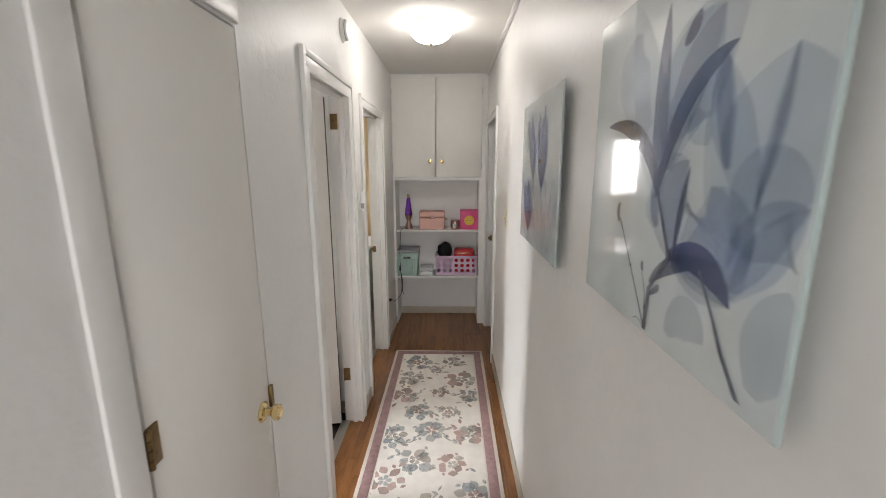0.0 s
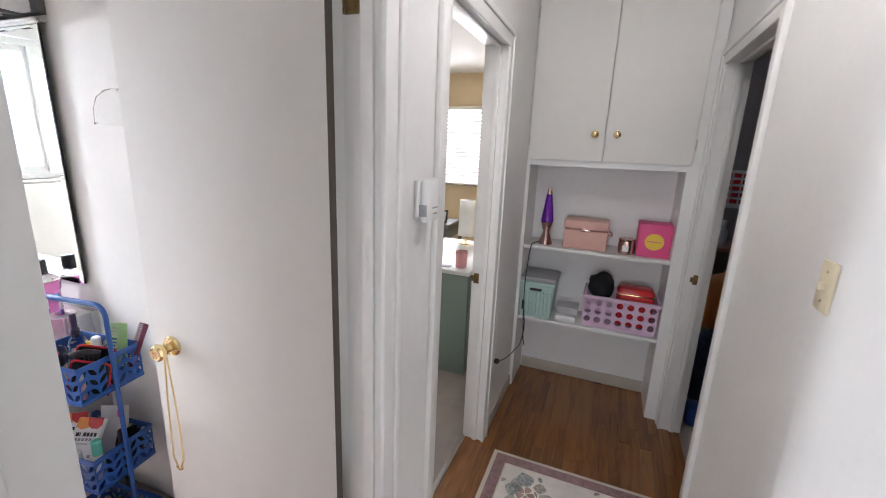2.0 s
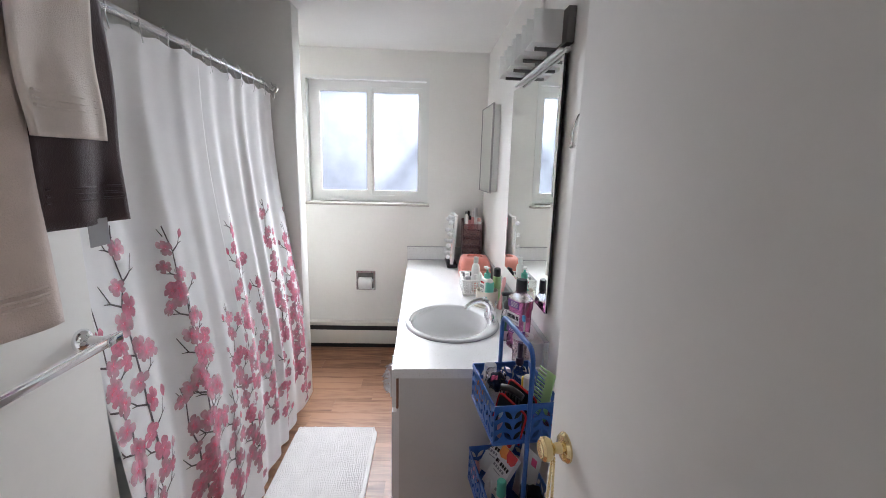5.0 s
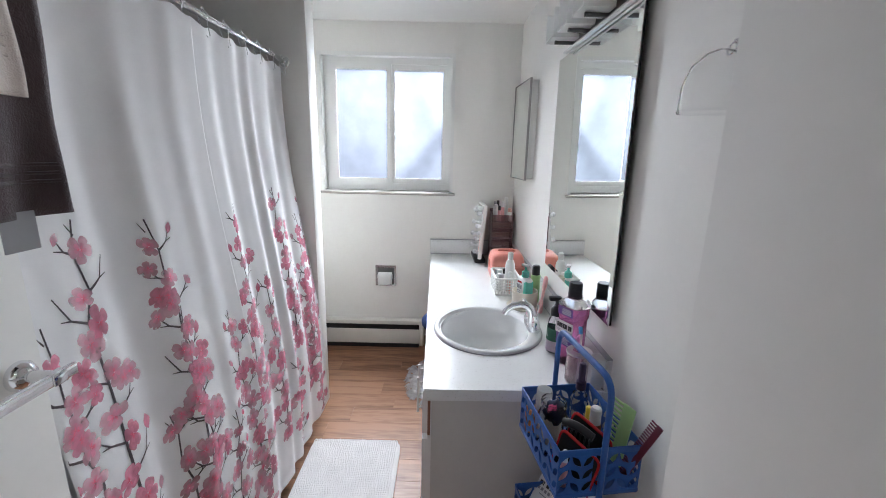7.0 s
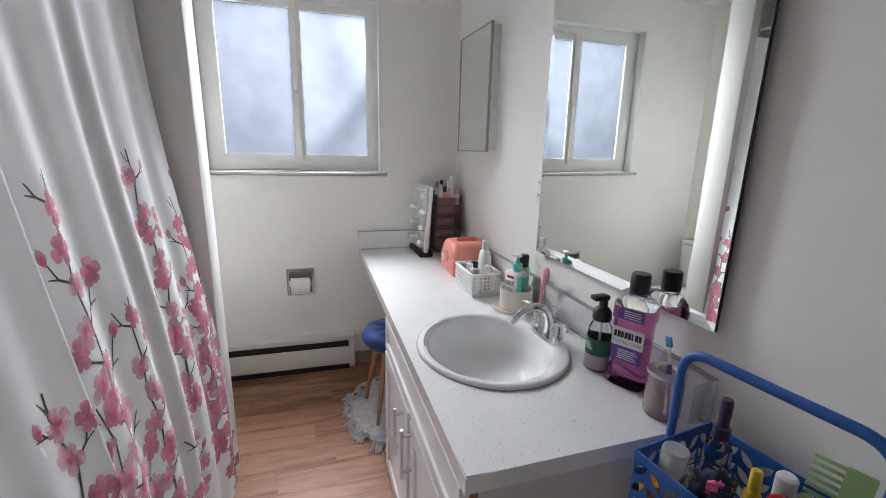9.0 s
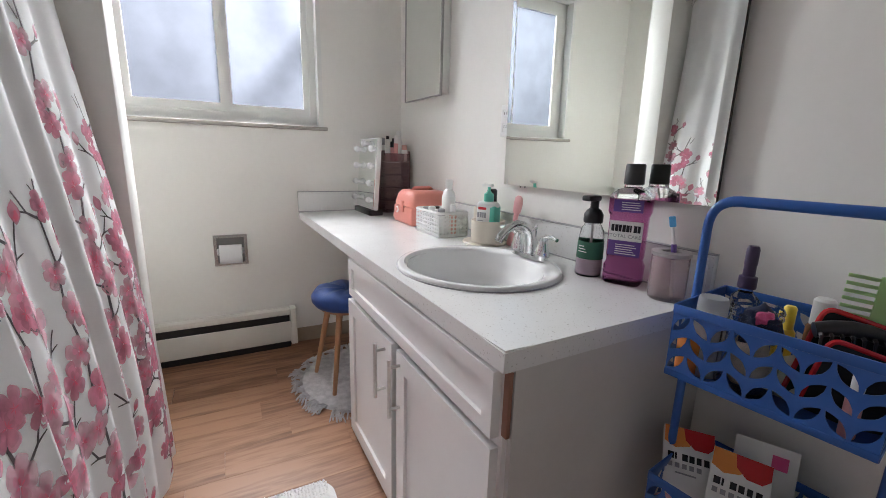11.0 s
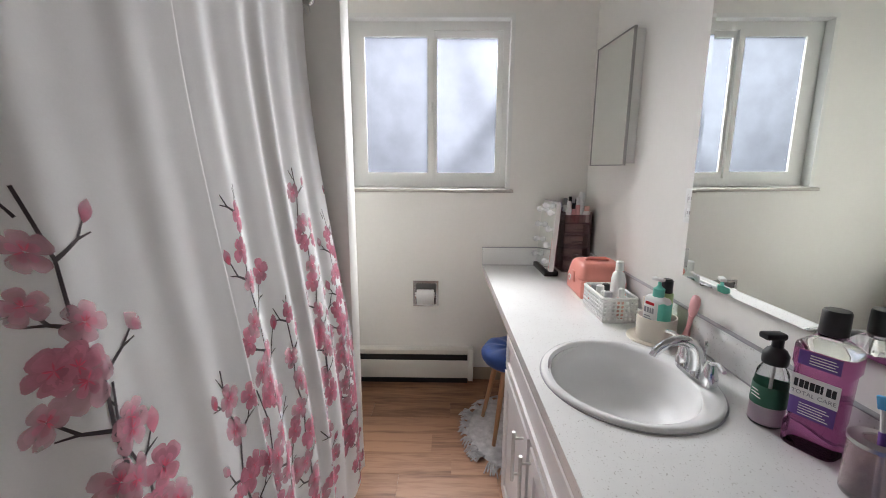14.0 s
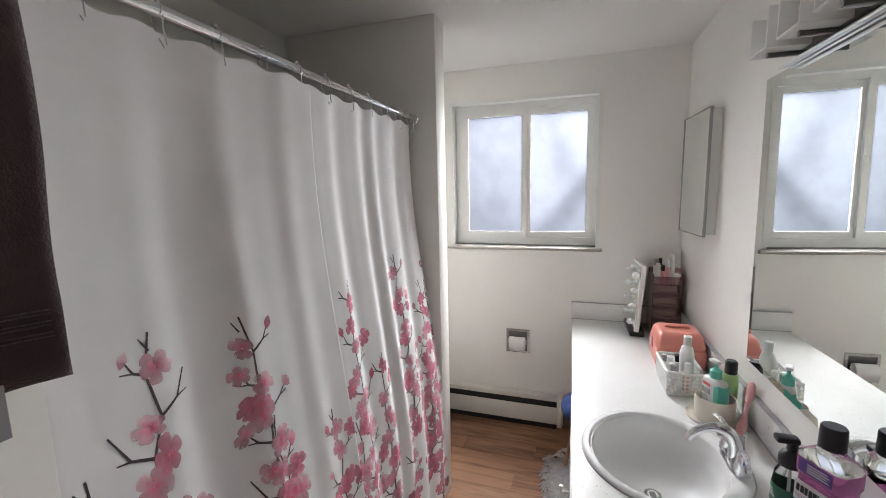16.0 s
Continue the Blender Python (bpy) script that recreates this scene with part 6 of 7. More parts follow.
STEMS = ((-1.41, 1.24), (-1.557, 1.43), (-1.755, 1.40), (-1.80, 1.14), (-1.68, 0.86), (-2.02, 1.04), (-1.94, 0.70), (-2.235, 1.385), (-2.14, 0.93), (-2.37, 1.08), (-2.60, 1.42),
         (-2.71, 1.05), (-2.80, 1.27), (-2.915, 1.38), (-2.52, 0.70), (-2.86, 0.80), (-1.50, 0.66))
for n, (tx, tz) in enumerate(STEMS):
    x, z = tx, tz
    pts = [(x, z)]
    lean = (1 if n % 2 else -1) * 0.016
    while z > 0.15 and len(pts) < 11:
        x += lean + cr_.uniform(-0.014, 0.014)
        z -= cr_.uniform(0.060, 0.090)
        lean = -lean * cr_.uniform(0.7, 1.15)
        x = min(CUX0 - 0.03, max(CUX1 + 0.03, x))
        pts.append((x, z))
    twig(pts[::-1], 0.0055)
    twig([(tx + 0.004, tz - 0.035), (tx + 0.019, tz - 0.008)], 0.0020)
    for i, (px, pz) in enumerate(pts[1:], 1):
        low = min(1.0, (tz - pz) / 0.45)
        r = cr_.uniform(0.034, 0.043) * (0.85 + 0.30 * low)
        s = 1 if (i + n) % 2 else -1
        cloth_flower(px + s * cr_.uniform(0.010, 0.026), pz + cr_.uniform(-0.015, 0.02), r, cr_.choice(("light", "light", "light", "mid")))
        reach = cr_.uniform(0.045, 0.080) * (0.7 + 0.4 * low)
        ex, ez = px - s * reach, pz + reach * cr_.uniform(0.7, 1.2)
        mx, mz = px - s * reach * 0.6, pz + reach * 0.32
        if cr_.random() < 0.7:
            twig([(px, pz), (mx, mz), (ex, ez)], 0.0032)
            twig([(mx, mz), (mx - s * 0.024, mz + 0.006)], 0.0020)
            if cr_.random() < 0.5 * low + 0.1:
                cloth_flower(ex, ez, r * cr_.uniform(0.75, 0.95), cr_.choice(("light", "mid")))
            elif cr_.random() < 0.7:
                cloth_bud(ex, ez, r * 0.48, cr_.uniform(0.9, 2.2), cr_.choice(("light", "mid")))
        if i > 2 and cr_.random() < 0.22:
            for k in range(2):
                cloth_flower(px + cr_.uniform(-0.055, 0.055), pz + cr_.uniform(-0.045, 0.045), r * 0.9, cr_.choice(("light", "mid")))
tagged(part("petal_print", prints["light"], PRINT_LIGHT, cu, "pale pink printed petals", smooth=180), kind="stuff")
tagged(part("petal_print", prints["mid"], PRINT_MID, cu, "rose pink printed petals", smooth=180), kind="stuff")
tagged(part("stamen_print", prints["deep"], PRINT_DEEP, cu, "crimson printed flower centres", smooth=180), kind="stuff")
tagged(part("twig_print", prints["twig"], PRINT_TWIG, cu, "dark grey printed twigs", smooth=180), kind="stuff")


def curtain_hook(x):
    h = thing("curtain_hook", (x, RY, CTOP), "thin chrome wire curtain hook on the rod", "curtain hook", "hooks along the curtain rod")
    pts = [(0, 0.017, -0.065), (0, 0.012, -0.02), (0, 0.020, 0.0), (0, 0.0, 0.021), (0, -0.020, 0.0), (0, -0.012, -0.025), (0, -0.002, -0.052), (0, 0.010, -0.070)]
    part("wire", tube(B(), rounded([(x + a, RY + b, RZ + c) for a, b, c in pts], 0.008, 3), 0.0016, 6), CHROME, h)
    part("bead", lathe(B(), (x, RY, RZ + 0.0215), [(0.0005, -0.005), (0.005, -0.002), (0.005, 0.002), (0.0005, 0.005)], 8), CHROME, h)
    return h


for k in range(12):
    x = CUX0 - 0.022 - k * 0.1395
    curtain_hook(x)

# ---- towels ----
def towel_bar(z, x0, x1, label):
    t = thing("towel_bar", ((x0 + x1) / 2, ALC, z), label, "towel bar")
    part("rail", box(B(), x0, x1, ALC + 0.062, ALC + 0.072, z - 0.011, z + 0.011, 0.002), CHROME, t)
    for x in (x0 + 0.035, x1 - 0.035):
        p = part("post", lathe(B(), (0, 0, 0), [(0.027, 0), (0.027, 0.006), (0.020, 0.016), (0.011, 0.020), (0.011, 0.066)], 22, pose(x, ALC, z, -90)), CHROME, t)
        part("post_cap", box(B(), x - 0.014, x + 0.014, ALC + 0.058, ALC + 0.074, z - 0.0125, z + 0.0125, 0.003), CHROME, p)
    return t


towel_bar(1.195, -1.352, -0.72, "square chrome towel bar on the wall")
towel_bar(1.90, -1.352, -0.72, "square chrome towel bar carrying towels")


def towel(x0, x1, z_top, drop, gap, thick, mat, name, label, seed, y_mid=ALC + 0.067):
    """A towel folded over a bar: front and back falls with soft waves and a woven band."""
    bm = B()
    path = []
    for k in range(25):
        path.append((gap, -drop + drop * k / 24))
    for k in range(1, 8):
        a = math.pi * k / 8
        path.append((gap * math.cos(a), gap * math.sin(a)))
    for k in range(14):
        path.append((-gap, -0.55 * drop * k / 13))
    rows = []
    nx = 22
    for i, (dy, dz) in enumerate(path):
        row = []
        for j in range(nx + 1):
            u = j / nx
            x = x0 + (x1 - x0) * u
            sag = min(1.0, max(0.0, -dz / drop))
            wave = 0.010 * sag * math.sin(u * 9 + seed) + 0.012 * noise.noise(Vector((x * 9, dz * 5, seed)))
            y = y_mid + dy + (wave if dy > 0 else -abs(wave) * 0.3)
            y = max(y, ALC + 0.012) if dy < 0 else y
            row.append(bm.verts.new((x + 0.012 * sag * noise.noise(Vector((dz * 6, seed, 2.0))), y, z_top + dz)))
        rows.append(row)
    for a, b in zip(rows, rows[1:]):
        for j in range(nx):
            bm.faces.new((a[j], a[j + 1], b[j + 1], b[j]))
    t = thing(name, ((x0 + x1) / 2, y_mid, z_top - drop), label, "towel")
    cl = part("cloth", bm, mat, t, smooth=80)
    mod = cl.modifiers.new("thickness", 'SOLIDIFY')
    mod.thickness, mod.offset = thick, 0
    bm = B()
    for k in range(3):
        z = z_top - drop + 0.050 + k * 0.012
        tube(bm, [(x0 + 0.015 + (x1 - x0 - 0.03) * j / 12, y_mid + gap + thick * 0.5 + 0.010 * math.sin(j / 12 * 9 + seed) + 0.012 * noise.noise(Vector(((x0 + (x1 - x0) * j / 12) * 9, (z - z_top) * 5, seed))), z) for j in range(13)], 0.0028, 6)
    part("woven_band", bm, mat, t)
    return t


towel(-1.115, -0.80, 1.922, 0.60, 0.068, 0.012, TOWEL_BEIGE, "bath_towel", "thick beige ribbed bath towel on a bar", 1.0)
towel(-1.318, -1.12, 1.915, 0.43, 0.072, 0.012, TOWEL_DARK, "hand_towel", "dark plum terry hand towel on a bar", 2.3)
towel(-1.268, -1.10, 1.918, 0.268, 0.088, 0.010, TOWEL_PALE, "hand_towel", "small pale cream hand towel over a dark one", 4.1)
tg = solo("care_tag", box(B(), -1.262, -1.212, ALC + 0.139, ALC + 0.1405, 1.440, 1.495), GREY_PLASTIC, "grey woven care tag sewn to a towel", "tag")

# ---- bathroom floor things ----
bmx = thing("bath_mat", (-2.25, 1.57, 0), "white tufted bath mat on the floor", "bath mat")
ol = []
for cx, cy, a0 in ((-1.92, 1.72, 0), (-2.61, 1.72, 90), (-2.61, 1.365, 180), (-1.92, 1.365, 270)):
    ol += [(cx + 0.065 * math.cos(radians(a0 + k * 15)), cy + 0.065 * math.sin(radians(a0 + k * 15))) for k in range(7)]
bm = slab(B(), ol, 0.001, 0.016)
part("backing", bm, MAT_WHITE, bmx)
bm = B()
mr = random.Random(5)
for i in range(74):
    for k in range(43):
        x, y = -2.668 + i * 0.0108 + mr.uniform(-0.003, 0.003), 1.308 + k * 0.0108 + mr.uniform(-0.003, 0.003)
        c = Vector((x, y, 0.016))
        tip = bm.verts.new(c + Vector((mr.uniform(-0.003, 0.003), mr.uniform(-0.003, 0.003), mr.uniform(0.005, 0.011))))
        ring = [bm.verts.new(c + Vector((0.0062 * math.cos(a), 0.0062 * math.sin(a), -0.001))) for a in (0, 1.57, 3.14, 4.71)]
        for q in range(4):
            bm.faces.new((ring[q], ring[(q + 1) % 4], tip))
tagged(part("woven_top", bm, MAT_WHITE, bmx, "white tufted pile", smooth=180), kind="stuff")

gr = thing("round_rug", (-3.33, 2.12, 0), "grey-white round rug with a fringed edge", "rug")
part("disc", lathe(B(), (-3.33, 2.12, 0.001), [(0.335, 0), (0.34, 0.004), (0.33, 0.010), (0.01, 0.011)], 56), RUG_GREY, gr)
bm = B()
for c in range(34):
    ca = 2 * math.pi * c / 34 + mr.uniform(-0.05, 0.05)
    reach, sway = mr.uniform(0.035, 0.085), mr.uniform(-0.10, 0.10)
    for k in range(9):
        a = ca + (k - 4) * 0.010
        b = ca + sway + (k - 4) * 0.024 + mr.uniform(-0.03, 0.03)
        r1 = 0.335 + reach * mr.uniform(0.75, 1.1)
        pts = [(-3.33 + r * math.cos(t), 2.12 + r * math.sin(t), z) for r, t, z in ((0.325, a, 0.010), (0.335 + reach * 0.45, (a + b) / 2, 0.016 + mr.uniform(0, 0.008)), (r1, b, 0.005))]
        if max(p[1] for p in pts) < BN - 0.01 and min(p[0] for p in pts) > BW + 0.02:
            tube(bm, pts, 0.0048, 5, taper=0.003)
tagged(part("fringe", bm, RUG_GREY, gr, "knotted greyish fringe"), kind="stuff")

stl = thing("stool", (-3.34, 2.03, 0.012), "round blue velvet tufted stool with wooden legs", "stool")
prof = [(0.140, 0.415), (0.158, 0.420), (0.172, 0.440), (0.174, 0.465), (0.160, 0.488), (0.12, 0.500), (0.05, 0.498), (0.012, 0.490), (0.002, 0.489)]
bm = lathe(B(), (-3.34, 2.03, 0), prof, 48)
for v in bm.verts:
    a = math.atan2(v.co.y - 2.03, v.co.x + 3.34)
    if v.co.z > 0.47:
        v.co.z += 0.004 * math.cos(8 * a)
part("seat", bm, BLUE_VELVET, stl, smooth=70)
part("button", lathe(B(), (-3.34, 2.03, 0.488), [(0.012, 0), (0.012, 0.004), (0.003, 0.008)], 14), BLUE_VELVET, stl)
part("seat_board", lathe(B(), (-3.34, 2.03, 0.40), [(0.135, 0), (0.135, 0.016)], 32), STOOL_WOOD, stl)
for k in range(4):
    a = radians(45 + 90 * k + 8)
    part("leg", tube(B(), [(-3.34 + 0.10 * math.cos(a), 2.03 + 0.10 * math.sin(a), 0.402), (-3.34 + 0.185 * math.cos(a), 2.03 + 0.185 * math.sin(a), 0.013)], 0.016, 12, taper=0.010), STOOL_WOOD, stl)

# ---- things on the counter ----
lm = thing("lighted_makeup_mirror", (-3.735, 2.290, CT), "white Hollywood make-up mirror with round bulbs, unlit", "make-up mirror")
m = pose(-3.735, 2.290, CT, -4, 0, 1)
part("frame", box(B(), -0.145, 0.145, -0.012, 0.016, 0.030, 0.425, 0.006, m=m), PLASTIC_WHITE, lm)
part("glass", box(B(), -0.138, 0.138, -0.0145, -0.0125, 0.037, 0.418, m=m), MIRROR, lm, "mirror pane")
for x in (-0.118, 0.118):
    for k in range(4):
        z = 0.085 + k * 0.093
        part("bulb", lathe(B(), (0, 0, 0), [(0.010, 0), (0.012, 0.008), (0.0185, 0.018), (0.017, 0.030), (0.008, 0.038), (0.002, 0.039)], 14, m @ pose(x, -0.0145, z, 90)), BULB, lm, "white globe bulb")
part("bulb", lathe(B(), (0, 0, 0), [(0.010, 0), (0.012, 0.008), (0.0185, 0.018), (0.017, 0.030), (0.008, 0.038), (0.002, 0.039)], 14, m @ pose(0, -0.0145, 0.395, 90)), BULB, lm, "white globe bulb")
part("stand", box(B(), -0.135, 0.135, -0.030, 0.050, 0.0, 0.030, 0.004, m=pose(-3.735, 2.290, CT, 0, 0, 1)), BLACK_PLASTIC, lm, "black tray foot")

og = thing("acrylic_drawer_tower", (-3.78, 2.45, CT), "smoky pink acrylic make-up drawer tower, full", "organiser")
OX0, OX1, OY0, OY1 = -3.860, -3.695, 2.390, 2.550
part("case", panel_wall(B(), 'x', OX0, OX1 - 0.004, OY0, OY1, CT, CT + 0.299, [(OY0 + 0.004, OY1 - 0.004, CT + 0.004 + k * 0.074, CT + 0.074 + k * 0.074) for k in range(4)]), SMOKE_ACRYLIC, og)
for k in range(4):
    d = part("drawer", box(B(), OX0 + 0.01, OX1, OY0 + 0.006, OY1 - 0.006, CT + 0.006 + k * 0.074, CT + 0.070 + k * 0.074, 0.002), SMOKE_ACRYLIC, og)
    part("handle", box(B(), OX1, OX1 + 0.010, 2.438, 2.502, CT + 0.036 + k * 0.074, CT + 0.043 + k * 0.074, 0.002), CLEAR, d, "clear pull")
bm = B()
panel_wall(bm, 'x', OX1 - 0.010, OX1 - 0.006, OY0, OY1, CT + 0.300, CT + 0.345)
panel_wall(bm, 'x', OX0, OX0 + 0.004, OY0, OY1, CT + 0.300, CT + 0.375)
panel_wall(bm, 'y', OY0, OY0 + 0.004, OX0 + 0.004, OX1 - 0.010, CT + 0.300, CT + 0.360)
panel_wall(bm, 'y', OY1 - 0.004, OY1, OX0 + 0.004, OX1 - 0.010, CT + 0.300, CT + 0.360)
part("top_tray", bm, SMOKE_ACRYLIC, og)


def tube_item(name, at, r, h, body, cap, label, category="cosmetic", cap_h=0.3, cap_r=0.8):
    """A small bottle or tube with its cap."""
    t = thing(name, at, label, category)
    part("body", lathe(B(), at, [(r * 0.9, 0), (r, 0.004), (r, h * (1 - cap_h) - 0.006), (r * cap_r, h * (1 - cap_h))], 16), body, t)
    part("cap", lathe(B(), at, [(r * cap_r * 0.96, h * (1 - cap_h)), (r * cap_r * 0.96, h * 0.97), (r * cap_r * 0.7, h), (0.001, h)], 16), cap, t)
    return t


oz = CT + 0.300
for x, y, r, h, b_, c_, lab in ((-3.60, 2.37, 0.016, 0.11, PLASTIC_WHITE, PLASTIC_WHITE, "small white cream tube"), (-3.60, 2.405, 0.013, 0.10, PINK_SILICONE, BLACK_PLASTIC, "pink lip colour with a black cap"),
                                (-3.60, 2.435, 0.014, 0.13, PINK_SILICONE, PLASTIC_WHITE, "pink tube with a white cap"), (-3.62, 2.47, 0.018, 0.155, PLASTIC_WHITE, PLASTIC_WHITE, "tall white cosmetic tube"),
                                (-3.60, 2.505, 0.020, 0.085, PLASTIC_WHITE, PEACH, "squat white jar with a peach cap"), (-3.66, 2.40, 0.013, 0.13, CREAM_CERAMIC, BLACK_PLASTIC, "beige foundation bottle"),
                                (-3.68, 2.46, 0.014, 0.12, CORAL, BLACK_PLASTIC, "coral bottle with a black cap"), (-3.70, 2.38, 0.016, 0.12, PLASTIC_WHITE, GREY_PLASTIC, "white tube with a grey cap")):
    tube_item("cosmetic_bottle", (x - 0.122, 2.470 + (y - 2.438) * 0.78, oz), r, h * 1.12, b_, c_, lab + " standing on the drawer tower")

cb = thing("cosmetics_case", (-3.24, 2.37, CT), "coral pink plastic cosmetics case with a moulded handle", "case")
m = pose(-3.300, 2.440, CT, 0, 0, -2) @ Matrix.Diagonal((1.0, 0.86, 0.84, 1))
part("base", box(B(), -0.122, 0.122, -0.125, 0.125, 0.0, 0.105, 0.010, m=m, seg=3), CORAL, cb)
bm = B()
rings = []
for z, sx, sy in ((0.107, 0.125, 0.128), (0.120, 0.126, 0.129), (0.172, 0.108, 0.118), (0.193, 0.085, 0.104), (0.197, 0.072, 0.094)):
    ring = []
    for k in range(32):
        a = 2 * math.pi * k / 32
        cx, cy = math.copysign(abs(math.cos(a)) ** 0.35, math.cos(a)), math.copysign(abs(math.sin(a)) ** 0.35, math.sin(a))
        ring.append(bm.verts.new(m @ Vector((sx * cx, sy * cy, z))))
    rings.append(ring)
for a, c in zip(rings, rings[1:]):
    for k in range(32):
        bm.faces.new((a[k], a[(k + 1) % 32], c[(k + 1) % 32], c[k]))
bm.faces.new(rings[0])
bm.faces.new(rings[-1])
lid = part("lid", bm, CORAL, cb)
part("handle", tube(B(), rounded([m @ Vector(p) for p in ((0, -0.062, 0.194), (0, -0.052, 0.208), (0, 0.052, 0.208), (0, 0.062, 0.194))], 0.01), 0.009, 10), CORAL, lid)
part("latch", box(B(), -0.022, 0.022, -0.133, -0.125, 0.07, 0.135, 0.003, m=m), CORAL, cb)
part("badge", lathe(B(), (0, 0, 0), [(0.021, 0), (0.021, 0.002), (0.002, 0.003)], 22, m @ pose(-0.07, -0.1255, 0.075, 90)), LABEL_WHITE, cb, "round white badge")
part("badge_print", lathe(B(), (0, 0, 0), [(0.011, 0), (0.011, 0.001), (0.002, 0.001)], 16, m @ pose(-0.07, -0.1285, 0.075, 90)), CORAL, cb)
solo("peach_pouch", box(B(), -3.50, -3.415, 2.36, 2.45, CT, CT + 0.035, 0.010), PEACH, "small peach zip pouch on the counter", "pouch")

wb = thing("white_basket", (-2.955, 2.385, CT), "small white plastic basket with a pierced lattice", "basket")
WX0, WX1, WY0, WY1 = -3.104, -2.879, 2.315, 2.4534
cell = (0.0173, 0.0165)
small = round_hole(0.0062)
for nm, at, across, cnt in (("front", (WX0, WY0, CT + 0.010), (1, 0, 0), 13), ("side", (WX1, WY0, CT + 0.010), (0, 1, 0), 8), ("back", (WX1, WY1, CT + 0.010), (-1, 0, 0), 13), ("side", (WX0, WY1, CT + 0.010), (0, -1, 0), 8)):
    bm = B()
    pierced(bm, at, across, (0, 0, 1), cnt, 5, cell[0], cell[1], small, -0.0022)
    part(nm, bm, PLASTIC_WHITE, wb)
part("base", box(B(), WX0 + 0.001, WX1 - 0.001, WY0 + 0.001, WY1 - 0.001, CT, CT + 0.011, 0.004), PLASTIC_WHITE, wb)
bm = B()
tube(bm, rounded([(WX0, (WY0 + WY1) / 2, CT + 0.101), (WX0, WY0, CT + 0.101), (WX1, WY0, CT + 0.101), (WX1, WY1, CT + 0.101), (WX0, WY1, CT + 0.101), (WX0, (WY0 + WY1) / 2 + 0.001, CT + 0.101)], 0.018), 0.0065, 8)
part("rim", bm, PLASTIC_WHITE, wb)


def bottle(name, at, prof, mat, label, extra=(), sx=1.0, sy=1.0, category="bottle", turn=0.0):
    t = thing(name, at, label, category)
    m = Matrix.Translation(at) @ Matrix.Rotation(radians(turn), 4, 'Z')
    part("body", lathe(B(), (0, 0, 0), prof, 26, m, sx, sy), mat, t)
    for nm, pr, mt in extra:
        part(nm, lathe(B(), (0, 0, 0), pr, 22, m, 1, 1), mt, t)
    return t


bottle("lotion_bottle", (-2.965, 2.405, CT + 0.011), [(0.033, 0), (0.036, 0.006), (0.036, 0.15), (0.028, 0.175), (0.014, 0.185)], PLASTIC_WHITE, "white lotion bottle standing in the basket", [("cap", [(0.0155, 0.186), (0.0155, 0.222), (0.012, 0.226), (0.001, 0.226)], PLASTIC_WHITE)], sy=0.75)
for x, y, r, h, b_, c_, lab in ((-3.05, 2.33, 0.020, 0.10, PLASTIC_WHITE, GREY_PLASTIC, "white tub with a grey cap"), (-3.01, 2.345, 0.021, 0.105, PLASTIC_WHITE, PLASTIC_WHITE, "plain white tub"),
                                (-3.055, 2.40, 0.022, 0.10, FROSTED_PLASTIC, BLACK_PLASTIC, "clear jar with a black cap"), (-2.90, 2.34, 0.020, 0.105, PLASTIC_WHITE, GREY_PLASTIC, "white tube"), (-2.875, 2.40, 0.016, 0.125, PEACH, PLASTIC_WHITE, "peach tube with a white cap"),
                                (-2.93, 2.33, 0.017, 0.10, FROSTED_PLASTIC, PLASTIC_WHITE, "clear vial with a white cap")):
    tube_item("toiletry_bottle", (-3.104 + (x + 3.095) * 0.865, 2.315 + (y - 2.285) * 0.73, CT + 0.011), r, h, b_, c_, lab + " in the white basket", "bottle")

ch = thing("cream_caddy", (-2.735, 2.443, CT), "cream ceramic toothbrush caddy of two joined cups", "caddy")
part("tray", lathe(B(), (-2.735, 2.443, CT), [(0.085, 0), (0.088, 0.005), (0.084, 0.010), (0.01, 0.010)], 36), CREAM_CERAMIC, ch)
part("cup", lathe(B(), (-2.715, 2.443, CT + 0.010), [(0.062, 0), (0.065, 0.005), (0.066, 0.085), (0.062, 0.085), (0.060, 0.008), (0.002, 0.006)], 36), CREAM_CERAMIC, ch)
part("tall_cup", lathe(B(), (-2.795, 2.458, CT + 0.010), [(0.026, 0), (0.027, 0.125), (0.022, 0.127), (0.021, 0.02), (0.002, 0.02)], 26), CREAM_CERAMIC, ch)

cv = thing("pump_bottle", (-2.715, 2.438, CT + 0.022), "white and green skin cleanser pump bottle in the caddy", "bottle")
part("body", box(B(), -0.044, 0.044, -0.024, 0.024, 0, 0.150, 0.016, m=pose(-2.715, 2.440, CT + 0.017, 0, 0, 22), seg=3), PLASTIC_WHITE, cv)
mm = pose(-2.715, 2.440, CT + 0.017, 0, 0, 22)
part("green_panel", box(B(), 0.014, 0.0445, -0.0245, 0.0245, 0.016, 0.138, 0.010, m=mm, seg=2), TEAL, cv, "green label panel")
part("band", box(B(), -0.030, 0.006, -0.0252, -0.0242, 0.118, 0.128, m=mm), RED_PLASTIC, cv)
bm = B()
for k, (x, w) in enumerate(((-0.033, 0.009), (-0.021, 0.008), (-0.010, 0.006), (-0.001, 0.008))):
    box(bm, x, x + w, -0.0252, -0.0242, 0.088, 0.108, m=mm)
part("logo_bars", bm, GREY_INK, cv)
bm = B()
for k in range(3):
    box(bm, -0.032, 0.006 - k * 0.006, -0.0252, -0.0242, 0.056 + k * 0.009, 0.059 + k * 0.009, m=mm)
part("small_print", bm, GREY_INK, cv)
part("collar", lathe(B(), (0, 0, 0), [(0.019, 0.150), (0.019, 0.178), (0.012, 0.182), (0.006, 0.19), (0.006, 0.205)], 20, mm), TEAL, cv, "green pump collar")
